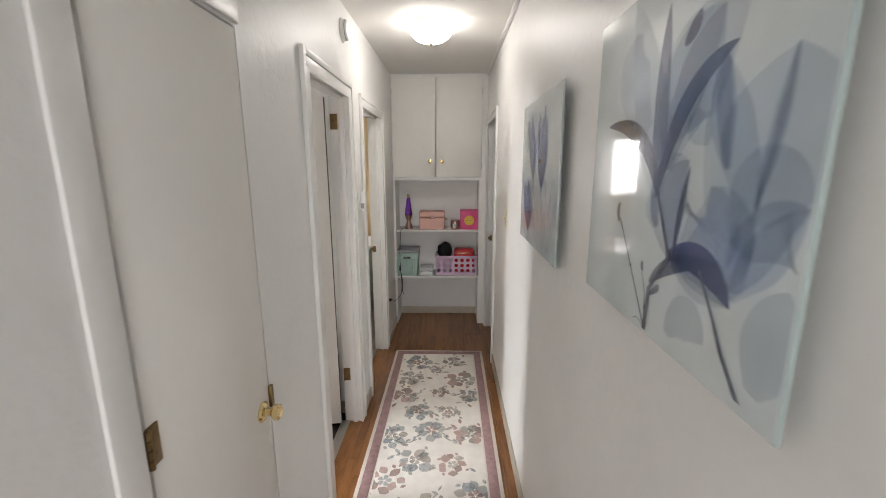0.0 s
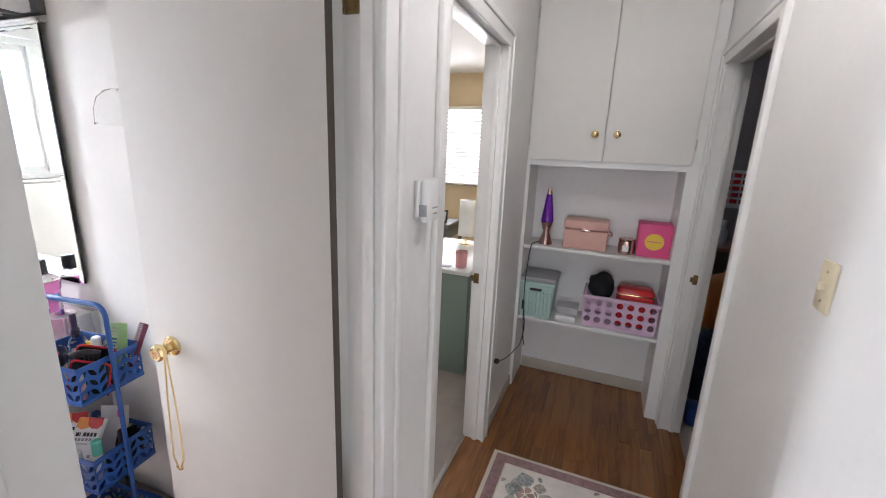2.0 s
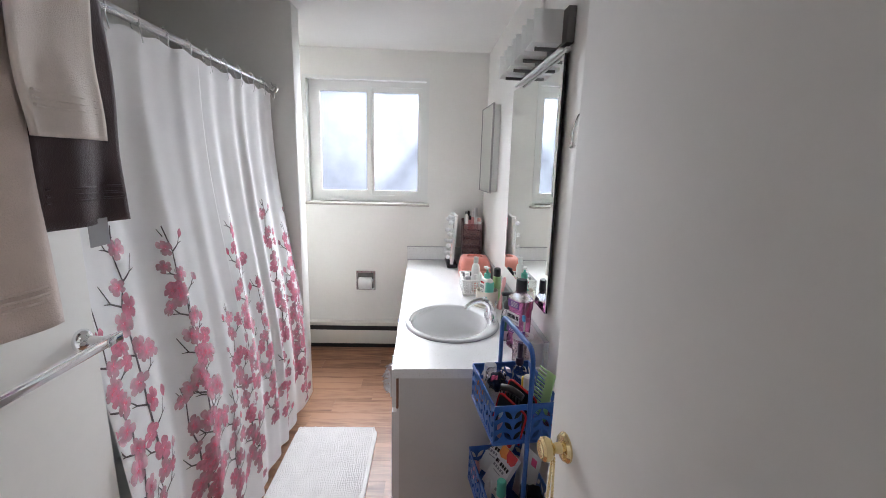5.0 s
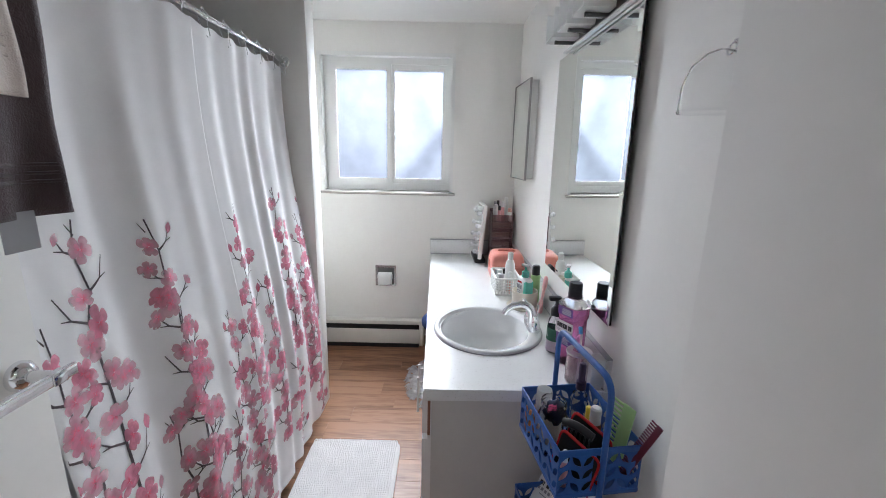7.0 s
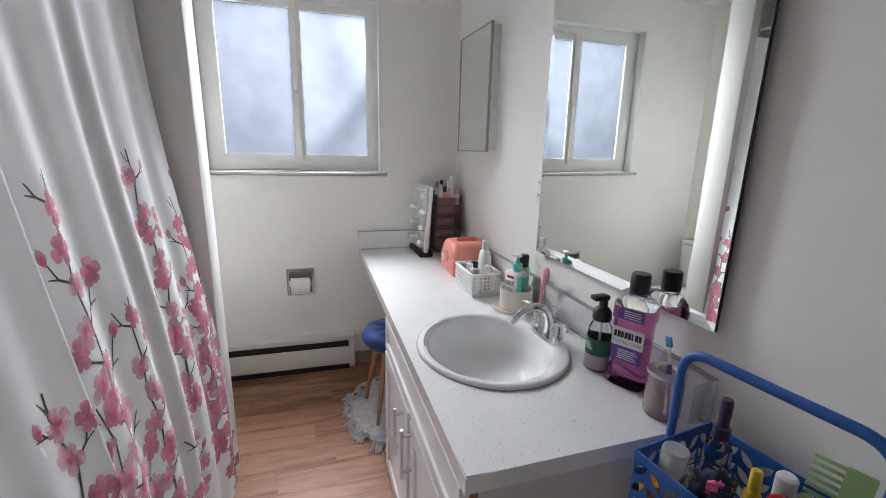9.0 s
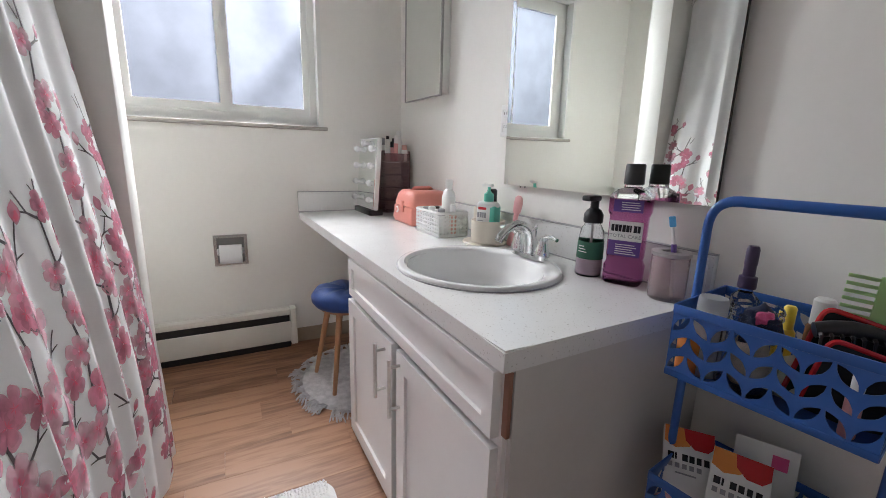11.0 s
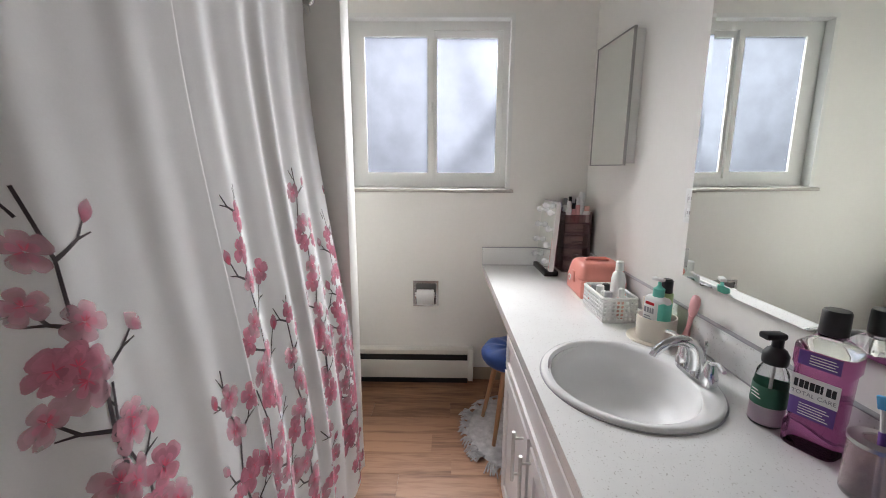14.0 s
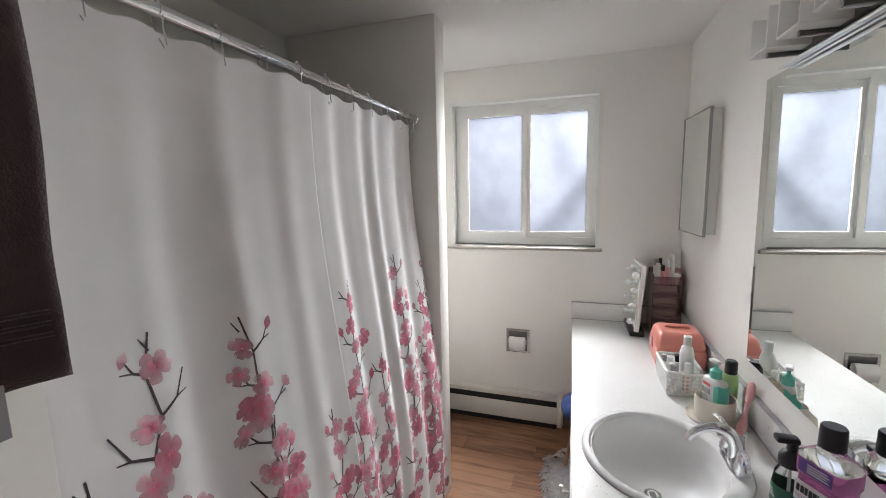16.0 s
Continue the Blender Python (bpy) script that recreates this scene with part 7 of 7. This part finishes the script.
part("pump", box(B(), -0.028, 0.014, -0.011, 0.011, 0.204, 0.216, 0.004, m=mm), PLASTIC_WHITE, cv, "white pump head")
tube_item("black_cap_bottle", (-2.80, 2.515, CT + 0.002), 0.026, 0.205, LIME, BLACK_PLASTIC, "green bottle with a black cap behind the caddy", "bottle", 0.25, 0.85)

fb = thing("face_brush", (-2.650, 2.505, CT), "pink silicone face brush leaning on the backsplash", "brush")
m = pose(-2.650, 2.508, CT + 0.001, -6, 3)
part("handle", lathe(B(), (0, 0, 0), [(0.020, 0), (0.022, 0.012), (0.015, 0.05), (0.0095, 0.075), (0.010, 0.11), (0.012, 0.12)], 18, m, 1, 0.7), PINK_SILICONE, fb)
part("head", lathe(B(), (0, 0, 0), [(0.012, 0.118), (0.021, 0.135), (0.0235, 0.165), (0.020, 0.185), (0.010, 0.193), (0.001, 0.194)], 18, m, 1, 0.45), PINK_SILICONE, fb)

sp = (-2.232, 2.468, CT)
sd = thing("soap_pump", sp, "clear foaming soap bottle with a green label and black pump", "soap dispenser")
part("body", lathe(B(), sp, [(0.034, 0), (0.037, 0.006), (0.036, 0.10), (0.031, 0.135), (0.022, 0.152), (0.020, 0.160)], 30), CLEAR, sd)
part("soap", lathe(B(), sp, [(0.030, 0.004), (0.0345, 0.008), (0.0345, 0.050), (0.002, 0.051)], 30), PINK_LIQUID, sd, "pale lilac soap")
part("label", lathe(B(), sp, [(0.0372, 0.052), (0.0374, 0.054), (0.0364, 0.102), (0.0350, 0.102), (0.0350, 0.052)], 30, ring=True), GREEN_LABEL, sd, "dark green label")
bm = B()
for k in range(3):
    box(bm, sp[0] - 0.008, sp[0] + 0.020 - k * 0.005, sp[1] - 0.0385, sp[1] - 0.0375, CT + 0.072 + k * 0.008, CT + 0.074 + k * 0.008)
part("print", bm, LABEL_WHITE, sd)
part("collar", lathe(B(), sp, [(0.026, 0.155), (0.027, 0.160), (0.027, 0.178), (0.020, 0.190), (0.012, 0.196), (0.012, 0.218)], 22), BLACK_PLASTIC, sd)
part("pump_head", box(B(), sp[0] - 0.016, sp[0] + 0.014, sp[1] - 0.038, sp[1] + 0.012, CT + 0.216, CT + 0.232, 0.005), BLACK_PLASTIC, sd, "black pump head")
part("dip_tube", tube(B(), [(sp[0], sp[1], CT + 0.012), (sp[0], sp[1], CT + 0.158)], 0.003, 8), PLASTIC_WHITE, sd)

mw = (-2.136, 2.497, CT)
mo = thing("mouthwash_bottle", mw, "large purple mouthwash bottle with a black cap", "bottle")
turn = pose(*mw, 0, 0, 28)


def rbox(bm, m, stations, n=28, p=0.45):
    """A softly squared bottle from (half width, half depth, height) stations."""
    rings = []
    for sx, sy, z in stations:
        rings.append([bm.verts.new(m @ Vector((sx * math.copysign(abs(math.cos(a)) ** p, math.cos(a)), sy * math.copysign(abs(math.sin(a)) ** p, math.sin(a)), z))) for a in (2 * math.pi * k / n for k in range(n))])
    for a, c in zip(rings, rings[1:]):
        for k in range(n):
            bm.faces.new((a[k], a[(k + 1) % n], c[(k + 1) % n], c[k]))
    bm.faces.new(rings[0])
    bm.faces.new(rings[-1])
    return bm


part("body", rbox(B(), turn, [(0.045, 0.034, 0), (0.050, 0.038, 0.006), (0.051, 0.039, 0.050), (0.046, 0.035, 0.060), (0.045, 0.034, 0.068), (0.047, 0.036, 0.078), (0.048, 0.037, 0.185), (0.053, 0.040, 0.196), (0.053, 0.040, 0.232)]), PURPLE_LIQUID, mo, "purple liquid")
part("shoulder", rbox(B(), turn, [(0.053, 0.040, 0.2325), (0.052, 0.039, 0.240), (0.036, 0.030, 0.254), (0.022, 0.022, 0.260), (0.021, 0.021, 0.270)]), CLEAR, mo, "clear bottle shoulder")
part("cap", lathe(B(), (0, 0, 0), [(0.0235, 0.268), (0.0255, 0.270), (0.0245, 0.318), (0.022, 0.322), (0.002, 0.322)], 24, turn), BLACK_PLASTIC, mo, "ribbed black cap")
fl = part("label", box(B(), -0.040, 0.040, -0.0392, -0.0375, 0.080, 0.172, 0.001, m=turn), LABEL_PURPLE, mo, "purple and white label")
part("label_panel", box(B(), -0.041, 0.041, -0.0402, -0.0393, 0.122, 0.174, m=turn), LABEL_WHITE, fl)
bm = B()
for k, w in enumerate((0.007, 0.008, 0.007, 0.008, 0.008, 0.004, 0.008, 0.007)):
    box(bm, -0.036 + k * 0.0092, -0.036 + k * 0.0092 + w, -0.0409, -0.0403, 0.146, 0.164, m=turn)
part("logo_bars", bm, INK, fl)
writing("TOTAL CARE", 0.013, turn @ pose(0, -0.0406, 0.134, 90), GREY_INK, fl)
part("neck_label", box(B(), -0.036, 0.036, -0.0418, -0.0402, 0.198, 0.230, 0.001, m=turn), LABEL_PURPLE, mo, "purple neck label")
bm = B()
for k in range(4):
    box(bm, -0.016, 0.030 - 0.004 * (k % 2), -0.0424, -0.0419, 0.204 + k * 0.006, 0.206 + k * 0.006, m=turn)
for k in range(5):
    box(bm, -0.022, 0.030 - 0.005 * (k % 3), -0.0398, -0.0393, 0.086 + k * 0.006, 0.088 + k * 0.006, m=turn)
tagged(part("small_print", bm, LABEL_WHITE, mo), kind="stuff")

tc2 = thing("toothbrush_cup", (-1.998, 2.482, CT), "blush frosted plastic cup with a metal rim", "cup")
at = (-1.998, 2.482, CT)
part("cup", lathe(B(), at, [(0.040, 0), (0.042, 0.004), (0.042, 0.108), (0.0395, 0.108), (0.0390, 0.008), (0.002, 0.006)], 32), material("blush_frosted_plastic", (0.94, 0.83, 0.82), 0.25, vary=0.02, bump=0, transmission=0.85, ior=1.2), tc2)
part("rim", lathe(B(), at, [(0.0415, 0.107), (0.0445, 0.109), (0.0445, 0.117), (0.024, 0.119), (0.022, 0.116), (0.038, 0.112)], 32, ring=True), BRUSHED, tc2, "metal top rim")
tbr = thing("toothbrush", (-2.0000, 2.4820, CT + 0.01), "blue and white toothbrush standing in a cup", "toothbrush")
part("handle", tube(B(), [(-1.9800, 2.4770, CT + 0.010), (-1.9940, 2.4830, CT + 0.12), (-2.0100, 2.4870, CT + 0.185)], 0.0052, 10, taper=0.0035), PLASTIC_WHITE, tbr)
part("grip", tube(B(), [(-1.9900, 2.4795, CT + 0.098), (-1.9955, 2.4820, CT + 0.135)], 0.0062, 10), LABEL_PURPLE, tbr, "dark blue grip")
part("bristles", box(B(), -0.004, 0.010, -0.004, 0.004, -0.013, 0.013, 0.002, m=pose(-2.0100, 2.4810, CT + 0.188, 0, -12, 20)), material("blue_bristles", (0.10, 0.40, 0.72), 0.7, vary=0.1, bump=0.1), tbr, "blue bristles")
solo("white_box", box(B(), -0.030, 0.030, -0.030, 0.030, 0, 0.105, 0.003, m=pose(-1.976, 2.533, CT, 0, 0, 8)), LABEL_WHITE, "small plain white carton at the end of the counter", "box")

# the vanity wall and all that hangs on it or stands along it
ALONG = ("wall_bath_mirror", "baseboard_mirror_wall", "trim_conduit", "countertop", "vanity_cabinet", "sink", "faucet", "wall_mirror", "vanity_light", "medicine_cabinet", "wall_outlet", "adhesive_hook", "hanging_dome",
         "lighted_makeup_mirror", "acrylic_drawer_tower", "cosmetic_bottle", "cosmetics_case", "peach_pouch", "white_basket", "lotion_bottle", "toiletry_bottle", "cream_caddy", "pump_bottle", "black_cap_bottle",
         "face_brush", "soap_pump", "mouthwash_bottle", "toothbrush_cup", "toothbrush", "white_box")
for ob in list(scene.collection.objects):
    if ob.parent is None and ob.name.split(".")[0] in ALONG:
        ob.matrix_world = MIRROR_WALL @ Matrix.Translation(ob.location)

# ---- blue tiered basket cart ----
fixed = set(scene.collection.objects)
KX0, KX1, KY0, KY1 = -1.862, -1.535, 2.242, 2.510
KYM = (KY0 + KY1) / 2
cart = thing("basket_cart", (-1.70, KYM, 0), "blue metal three-tier basket stand with leaf cut-outs and an arched handle", "basket stand")
arch = rounded([(KX0 - 0.012, KYM, 0.012), (KX0 - 0.012, KYM, 1.030), (KX1 + 0.012, KYM, 1.030), (KX1 + 0.012, KYM, 0.012)], 0.055, 8)
part("frame_tube", tube(B(), arch, 0.0095, 14), BLUE_METAL, cart, "blue tube frame")
for x in (KX0 - 0.012, KX1 + 0.012):
    part("foot", box(B(), x - 0.012, x + 0.012, KY0 + 0.02, KY1 - 0.02, 0.0, 0.016, 0.005), BLUE_METAL, cart)


def leaf_hole(size, w, a0):
    def f(i, k, a):
        d = a - (a0 if i % 2 == 0 else math.pi - a0)
        return 1 / ((abs(math.cos(d)) / size) ** 1.35 + (abs(math.sin(d)) / w) ** 1.35) ** (1 / 1.35)
    return f


for tier, zt in enumerate((0.850, 0.505, 0.165)):
    zb = zt - 0.135
    bk_ = part("basket", box(B(), KX0 + 0.006, KX1 - 0.006, KY0 + 0.006, KY1 - 0.006, zb, zb + 0.003), BLUE_METAL, cart, "blue pierced metal basket")
    hgt = 0.107
    nx, ny, ns = 9, 3, 7
    cwx, cwy, chh = (KX1 - KX0) / nx, (KY1 - KY0) / ns, hgt / ny
    lf = leaf_hole(0.0225, 0.0088, radians(42))
    for nm, at, across, cnt, cw in (("front_panel", (KX0, KY0, zb + 0.012), (1, 0, 0), nx, cwx), ("end_panel", (KX1, KY0, zb + 0.012), (0, 1, 0), ns, cwy), ("back_panel", (KX1, KY1, zb + 0.012), (-1, 0, 0), nx, cwx), ("end_panel", (KX0, KY1, zb + 0.012), (0, -1, 0), ns, cwy)):
        bm = B()
        pierced(bm, at, across, (0, 0, 1), cnt, ny, cw, chh, lf, -0.0016)
        part(nm, bm, BLUE_METAL, bk_)
    bm = B()
    for x0, x1, y0, y1 in ((KX0 - 0.001, KX1 + 0.001, KY0 - 0.002, KY0 + 0.003), (KX0 - 0.001, KX1 + 0.001, KY1 - 0.003, KY1 + 0.002), (KX0 - 0.002, KX0 + 0.003, KY0, KY1), (KX1 - 0.003, KX1 + 0.002, KY0, KY1)):
        box(bm, x0, x1, y0, y1, zb + 0.119, zt, 0.0015)
        box(bm, x0, x1, y0, y1, zb, zb + 0.012, 0.0015)
    part("rim", bm, BLUE_METAL, bk_)

T1, T2, T3 = 0.850 - 0.132, 0.505 - 0.132, 0.165 - 0.132
sy_ = (-1.800, 2.440, T1)
bottle("spray_bottle", sy_, [(0.028, 0), (0.030, 0.006), (0.030, 0.110), (0.026, 0.132), (0.014, 0.142), (0.013, 0.150)], CLEAR, "clear spray bottle with a dark plum nozzle",
       [("collar", [(0.0175, 0.150), (0.0180, 0.152), (0.0175, 0.172), (0.012, 0.174), (0.0115, 0.195)], PLUM_DARK), ("nozzle", [(0.0125, 0.195), (0.0125, 0.224), (0.010, 0.230), (0.001, 0.230)], PLUM_DARK)])
bottle("clear_cap_jar", (-1.815, 2.310, T1), [(0.028, 0), (0.029, 0.10), (0.028, 0.14), (0.026, 0.146), (0.001, 0.147)], FROSTED_PLASTIC, "jar under a tall clear cap", [("cream", [(0.022, 0.004), (0.022, 0.118), (0.001, 0.119)], PLASTIC_WHITE)], category="jar")
bottle("orange_tub", (-1.835, 2.272, T1), [(0.020, 0), (0.022, 0.07), (0.020, 0.074), (0.001, 0.075)], ORANGE, "small orange tub in the top basket", category="tub")
gj = (-1.740, 2.312, T1)
bottle("glass_jar", gj, [(0.048, 0), (0.051, 0.008), (0.051, 0.105), (0.043, 0.122), (0.042, 0.130), (0.0445, 0.134), (0.0425, 0.139), (0.0445, 0.144), (0.042, 0.150), (0.040, 0.150), (0.040, 0.125), (0.048, 0.104), (0.048, 0.010), (0.002, 0.008)], CLEAR, "open screw-top glass jar of hair ties", category="jar")
heap((gj[0], gj[1], T1 + 0.010), (0.038, 0.038, 0.045), CREAM_CERAMIC, "hair_tie", "cream and black hair tie in a glass jar", "hair tie", 12, rough=0.4, squash=0.9)
heap((gj[0] + 0.004, gj[1], T1 + 0.085), (0.034, 0.034, 0.034), BEDDING, "scrunchie", "dark plum scrunchie in a glass jar", "scrunchie", 15, rough=0.5, squash=0.9)
heap((gj[0] + 0.014, gj[1] - 0.008, T1 + 0.118), (0.015, 0.016, 0.014), HOT_PINK, "pink_scrunchie", "bright pink hair tie in a glass jar", "scrunchie", 18, rough=0.5, squash=0.9)
tube_item("yellow_bottle", (-1.715, 2.430, T1), 0.016, 0.138, YELLOW, YELLOW, "yellow bottle with a yellow cap", "bottle", 0.3, 0.72)
tube_item("amber_bottle", (-1.665, 2.425, T1), 0.022, 0.165, material("amber_plastic", (0.20, 0.08, 0.04), 0.2, vary=0.05, bump=0), PLASTIC_WHITE, "brown bottle with a white cap", "bottle", 0.28, 0.85)


def comb(name, m, w, h, spine, teeth, mat, label):
    """A comb: a spine with a row of separate teeth."""
    t = thing(name, m.translation, label, "comb")
    part("spine", box(B(), 0, spine, -0.003, 0.003, 0, h, 0.002, m=m), mat, t)
    bm = B()
    for k in range(teeth):
        z = h * (k + 0.5) / teeth
        box(bm, -w, 0.002, -0.0022, 0.0022, z - h / teeth * 0.24, z + h / teeth * 0.24, 0.0008, m=m)
    part("teeth", bm, mat, t)
    return t


comb("wide_comb", pose(-1.610, 2.455, T1 + 0.045, -8, 4, 18), 0.045, 0.165, 0.042, 13, LIME, "wide translucent lime green comb")
comb("plum_comb", pose(-1.566, 2.47, T1 + 0.03, -5, 24, 30), 0.018, 0.19, 0.018, 24, material("plum_plastic", (0.16, 0.02, 0.05), 0.35, vary=0.1, bump=0), "dark plum fine comb")
hc = thing("heat_pouch", (-1.605, 2.345, T1 + 0.003), "black pouch with red piping holding a brush", "pouch")
m = pose(-1.612, 2.335, T1 + 0.004, 0, 14, 35)
part("back_flap", box(B(), -0.065, 0.065, 0.024, 0.030, 0.0, 0.150, 0.003, m=m), BLACK_CLOTH, hc)
part("front_flap", box(B(), -0.065, 0.065, -0.030, -0.024, 0.0, 0.115, 0.003, m=m), BLACK_CLOTH, hc)
part("piping", tube(B(), rounded([m @ Vector(p) for p in ((-0.066, 0.027, 0.0), (-0.066, 0.027, 0.152), (0.066, 0.027, 0.152), (0.066, 0.027, 0.0))], 0.02), 0.0042, 8), RED_PLASTIC, hc, "red piping")
part("piping", tube(B(), rounded([m @ Vector(p) for p in ((-0.066, -0.027, 0.0), (-0.066, -0.027, 0.117), (0.066, -0.027, 0.117), (0.066, -0.027, 0.0))], 0.02), 0.0042, 8), RED_PLASTIC, hc, "red piping")
hb = thing("hair_clip", (-1.60, 2.36, T1 + 0.09), "dark green claw hair clip", "hair clip")
m2 = pose(-1.612, 2.338, T1 + 0.135, 10, 0, 35)
part("spine", tube(B(), [m2 @ Vector((x, 0, 0.010 * math.cos(x * 30))) for x in (-0.05, -0.025, 0, 0.025, 0.05)], 0.012, 10), BLACK_PLASTIC, hb)
for k in range(7):
    x = -0.045 + k * 0.015
    part("claw", tube(B(), [m2 @ Vector((x, 0.004, 0.006)), m2 @ Vector((x, -0.016, 0.0)), m2 @ Vector((x, -0.022, -0.022))], 0.0042, 6, taper=0.002), BLACK_PLASTIC, hb)
tube_item("lip_balm", (-1.58, 2.285, T1), 0.012, 0.10, PINK_SILICONE, PLASTIC_WHITE, "pink stick with a white cap")
heap((-1.685, 2.36, T1), (0.05, 0.04, 0.035), CREAM_CERAMIC, "cotton_pad", "loose cream cotton pad in a basket", "cotton pad", 22, rough=0.4, squash=0.85)


def patch_box(m, label):
    t = thing("patch_box", m.translation, label, "box")
    part("carton", box(B(), -0.055, 0.055, -0.010, 0.010, 0, 0.165, 0.001, m=m), LABEL_WHITE, t)
    bm = B()
    poly(bm, [m @ Vector((x, -0.0108, z)) for x, z in ((-0.054, 0.164), (-0.054, 0.128), (-0.030, 0.118), (0.0, 0.126), (0.010, 0.138), (0.012, 0.164))])
    part("orange_print", bm, ORANGE, t)
    bm = B()
    poly(bm, [m @ Vector((x, -0.0110, z)) for x, z in ((-0.012, 0.164), (-0.008, 0.138), (0.012, 0.122), (0.040, 0.122), (0.054, 0.135), (0.054, 0.164))])
    part("red_print", bm, RED_PLASTIC, t)
    bm = B()
    for k, w in enumerate((0.013, 0.004, 0.012, 0.011, 0.010, 0.011)):
        box(bm, -0.046 + k * 0.0155, -0.046 + k * 0.0155 + w, -0.0112, -0.0104, 0.093, 0.107, m=m)
    part("logo_bars", bm, INK, t)
    bm = B()
    for k in range(5):
        box(bm, -0.046 + k * 0.0155, -0.036 + k * 0.0155, -0.0112, -0.0104, 0.076, 0.086, m=m)
    box(bm, -0.03, 0.015, -0.0112, -0.0104, 0.064, 0.067, m=m)
    box(bm, 0.030, 0.042, -0.0112, -0.0104, 0.016, 0.026, m=m)
    tagged(part("print", bm, GREY_INK, t), kind="stuff")
    return t


patch_box(pose(-1.795, 2.315, T2 + 0.055, -48, 0, 30), "white carton of skin patches with an orange corner")
patch_box(pose(-1.705, 2.300, T2 + 0.055, -44, 0, 16), "white carton of skin patches with a red corner")
cz = thing("tool_card", (-1.68, 2.44, T2), "white blister card with a pink and green tool", "card")
part("card", box(B(), -0.06, 0.06, -0.001, 0.001, 0, 0.19, m=pose(-1.70, 2.45, T2 + 0.003, -14, 0, 20)), LABEL_WHITE, cz)
part("pink_print", box(B(), 0.012, 0.042, -0.003, -0.0014, 0.145, 0.172, 0.0006, m=pose(-1.70, 2.45, T2 + 0.003, -14, 0, 20)), HOT_PINK, cz)
tube_item("green_cap_tube", (-1.615, 2.32, T2), 0.022, 0.155, PLASTIC_WHITE, TEAL, "white tube with a green cap", "tube", 0.35, 0.95)
tube_item("white_tube", (-1.66, 2.275, T2), 0.018, 0.13, PLASTIC_WHITE, PLASTIC_WHITE, "plain white tube in the middle basket", "tube")
tube_item("black_tube", (-1.575, 2.40, T2), 0.020, 0.16, BLACK_PLASTIC, BLACK_PLASTIC, "plain black tube in the middle basket", "tube")
heap((-1.60, 2.45, T2), (0.05, 0.05, 0.07), BLACK_CLOTH, "black_pouch", "soft black pouch in the middle basket", "pouch", 31, squash=0.85)
heap((-1.83, 2.27, T2), (0.025, 0.02, 0.05), PINK_SILICONE, "pink_sponge", "soft pink make-up sponge in a basket", "sponge", 33, rough=0.2, squash=0.85)
heap((-1.77, 2.37, T3), (0.07, 0.08, 0.07), BEDDING, "dark_pouch", "dark cloth pouch in the lowest basket", "pouch", 35, squash=0.85)
tube_item("red_bottle", (-1.63, 2.33, T3), 0.025, 0.16, RED_PLASTIC, BLACK_PLASTIC, "dark red bottle with a black cap", "bottle")
tube_item("cream_bottle", (-1.585, 2.40, T3), 0.024, 0.15, CREAM_CERAMIC, PLASTIC_WHITE, "cream bottle with a white cap", "bottle")

# the stand with all it holds is turned a little off the wall
STAND = Matrix.Translation((-1.704, 2.384, 0)) @ Matrix.Rotation(radians(8), 4, 'Z') @ Matrix.Diagonal((0.88, 0.83, 1.04, 1)) @ Matrix.Translation((1.6985, -KYM, 0))
for ob in list(scene.collection.objects):
    if ob.parent is None and ob not in fixed:
        ob.matrix_world = STAND @ Matrix.Translation(ob.location)

# ---- floor boards, last ----
floor_hall, floor_bath = bpy.data.objects["floor_hall"], bpy.data.objects["floor_bath"]


def lay_boards(name, floor, mat, xs, width, y0, y1, lengths, thick, joint, seed):
    """Staggered boards cut to the room; boards of one length share a mesh."""
    fr = random.Random(seed)
    meshes = {}
    x = xs[0] + width / 2
    while x + width / 2 < xs[1] + 0.002:
        y = y0 - fr.random() * 0.5
        while y < y1:
            l = fr.choice(lengths)
            a, b = max(y, y0), min(y + l, y1)
            size = round(b - a, 2)
            if size > 0.03:
                if size not in meshes:
                    w, h = width - joint, size - joint
                    meshes[size] = mesh_of(name, box(B(), -w / 2, w / 2, -h / 2, h / 2, -thick, 0, 0.0007, seg=1), mat)
                ob = new(name, meshes[size])
                ob.parent, ob.location = floor, (x, (a + b) / 2, 0.0)
            y += l
        x += width


lay_boards("oak_board", floor_hall, OAK, (BE, HR + 0.11), 0.0572, -1.5, 4.62, (0.5, 0.7, 0.9, 1.1), 0.012, 0.0006, 3)
lay_boards("vinyl_plank", floor_bath, VINYL, (BW, BE), 0.15, 0.42, BN + 0.05, (0.62, 1.22, 1.22, 0.46), 0.008, 0.0003, 8)
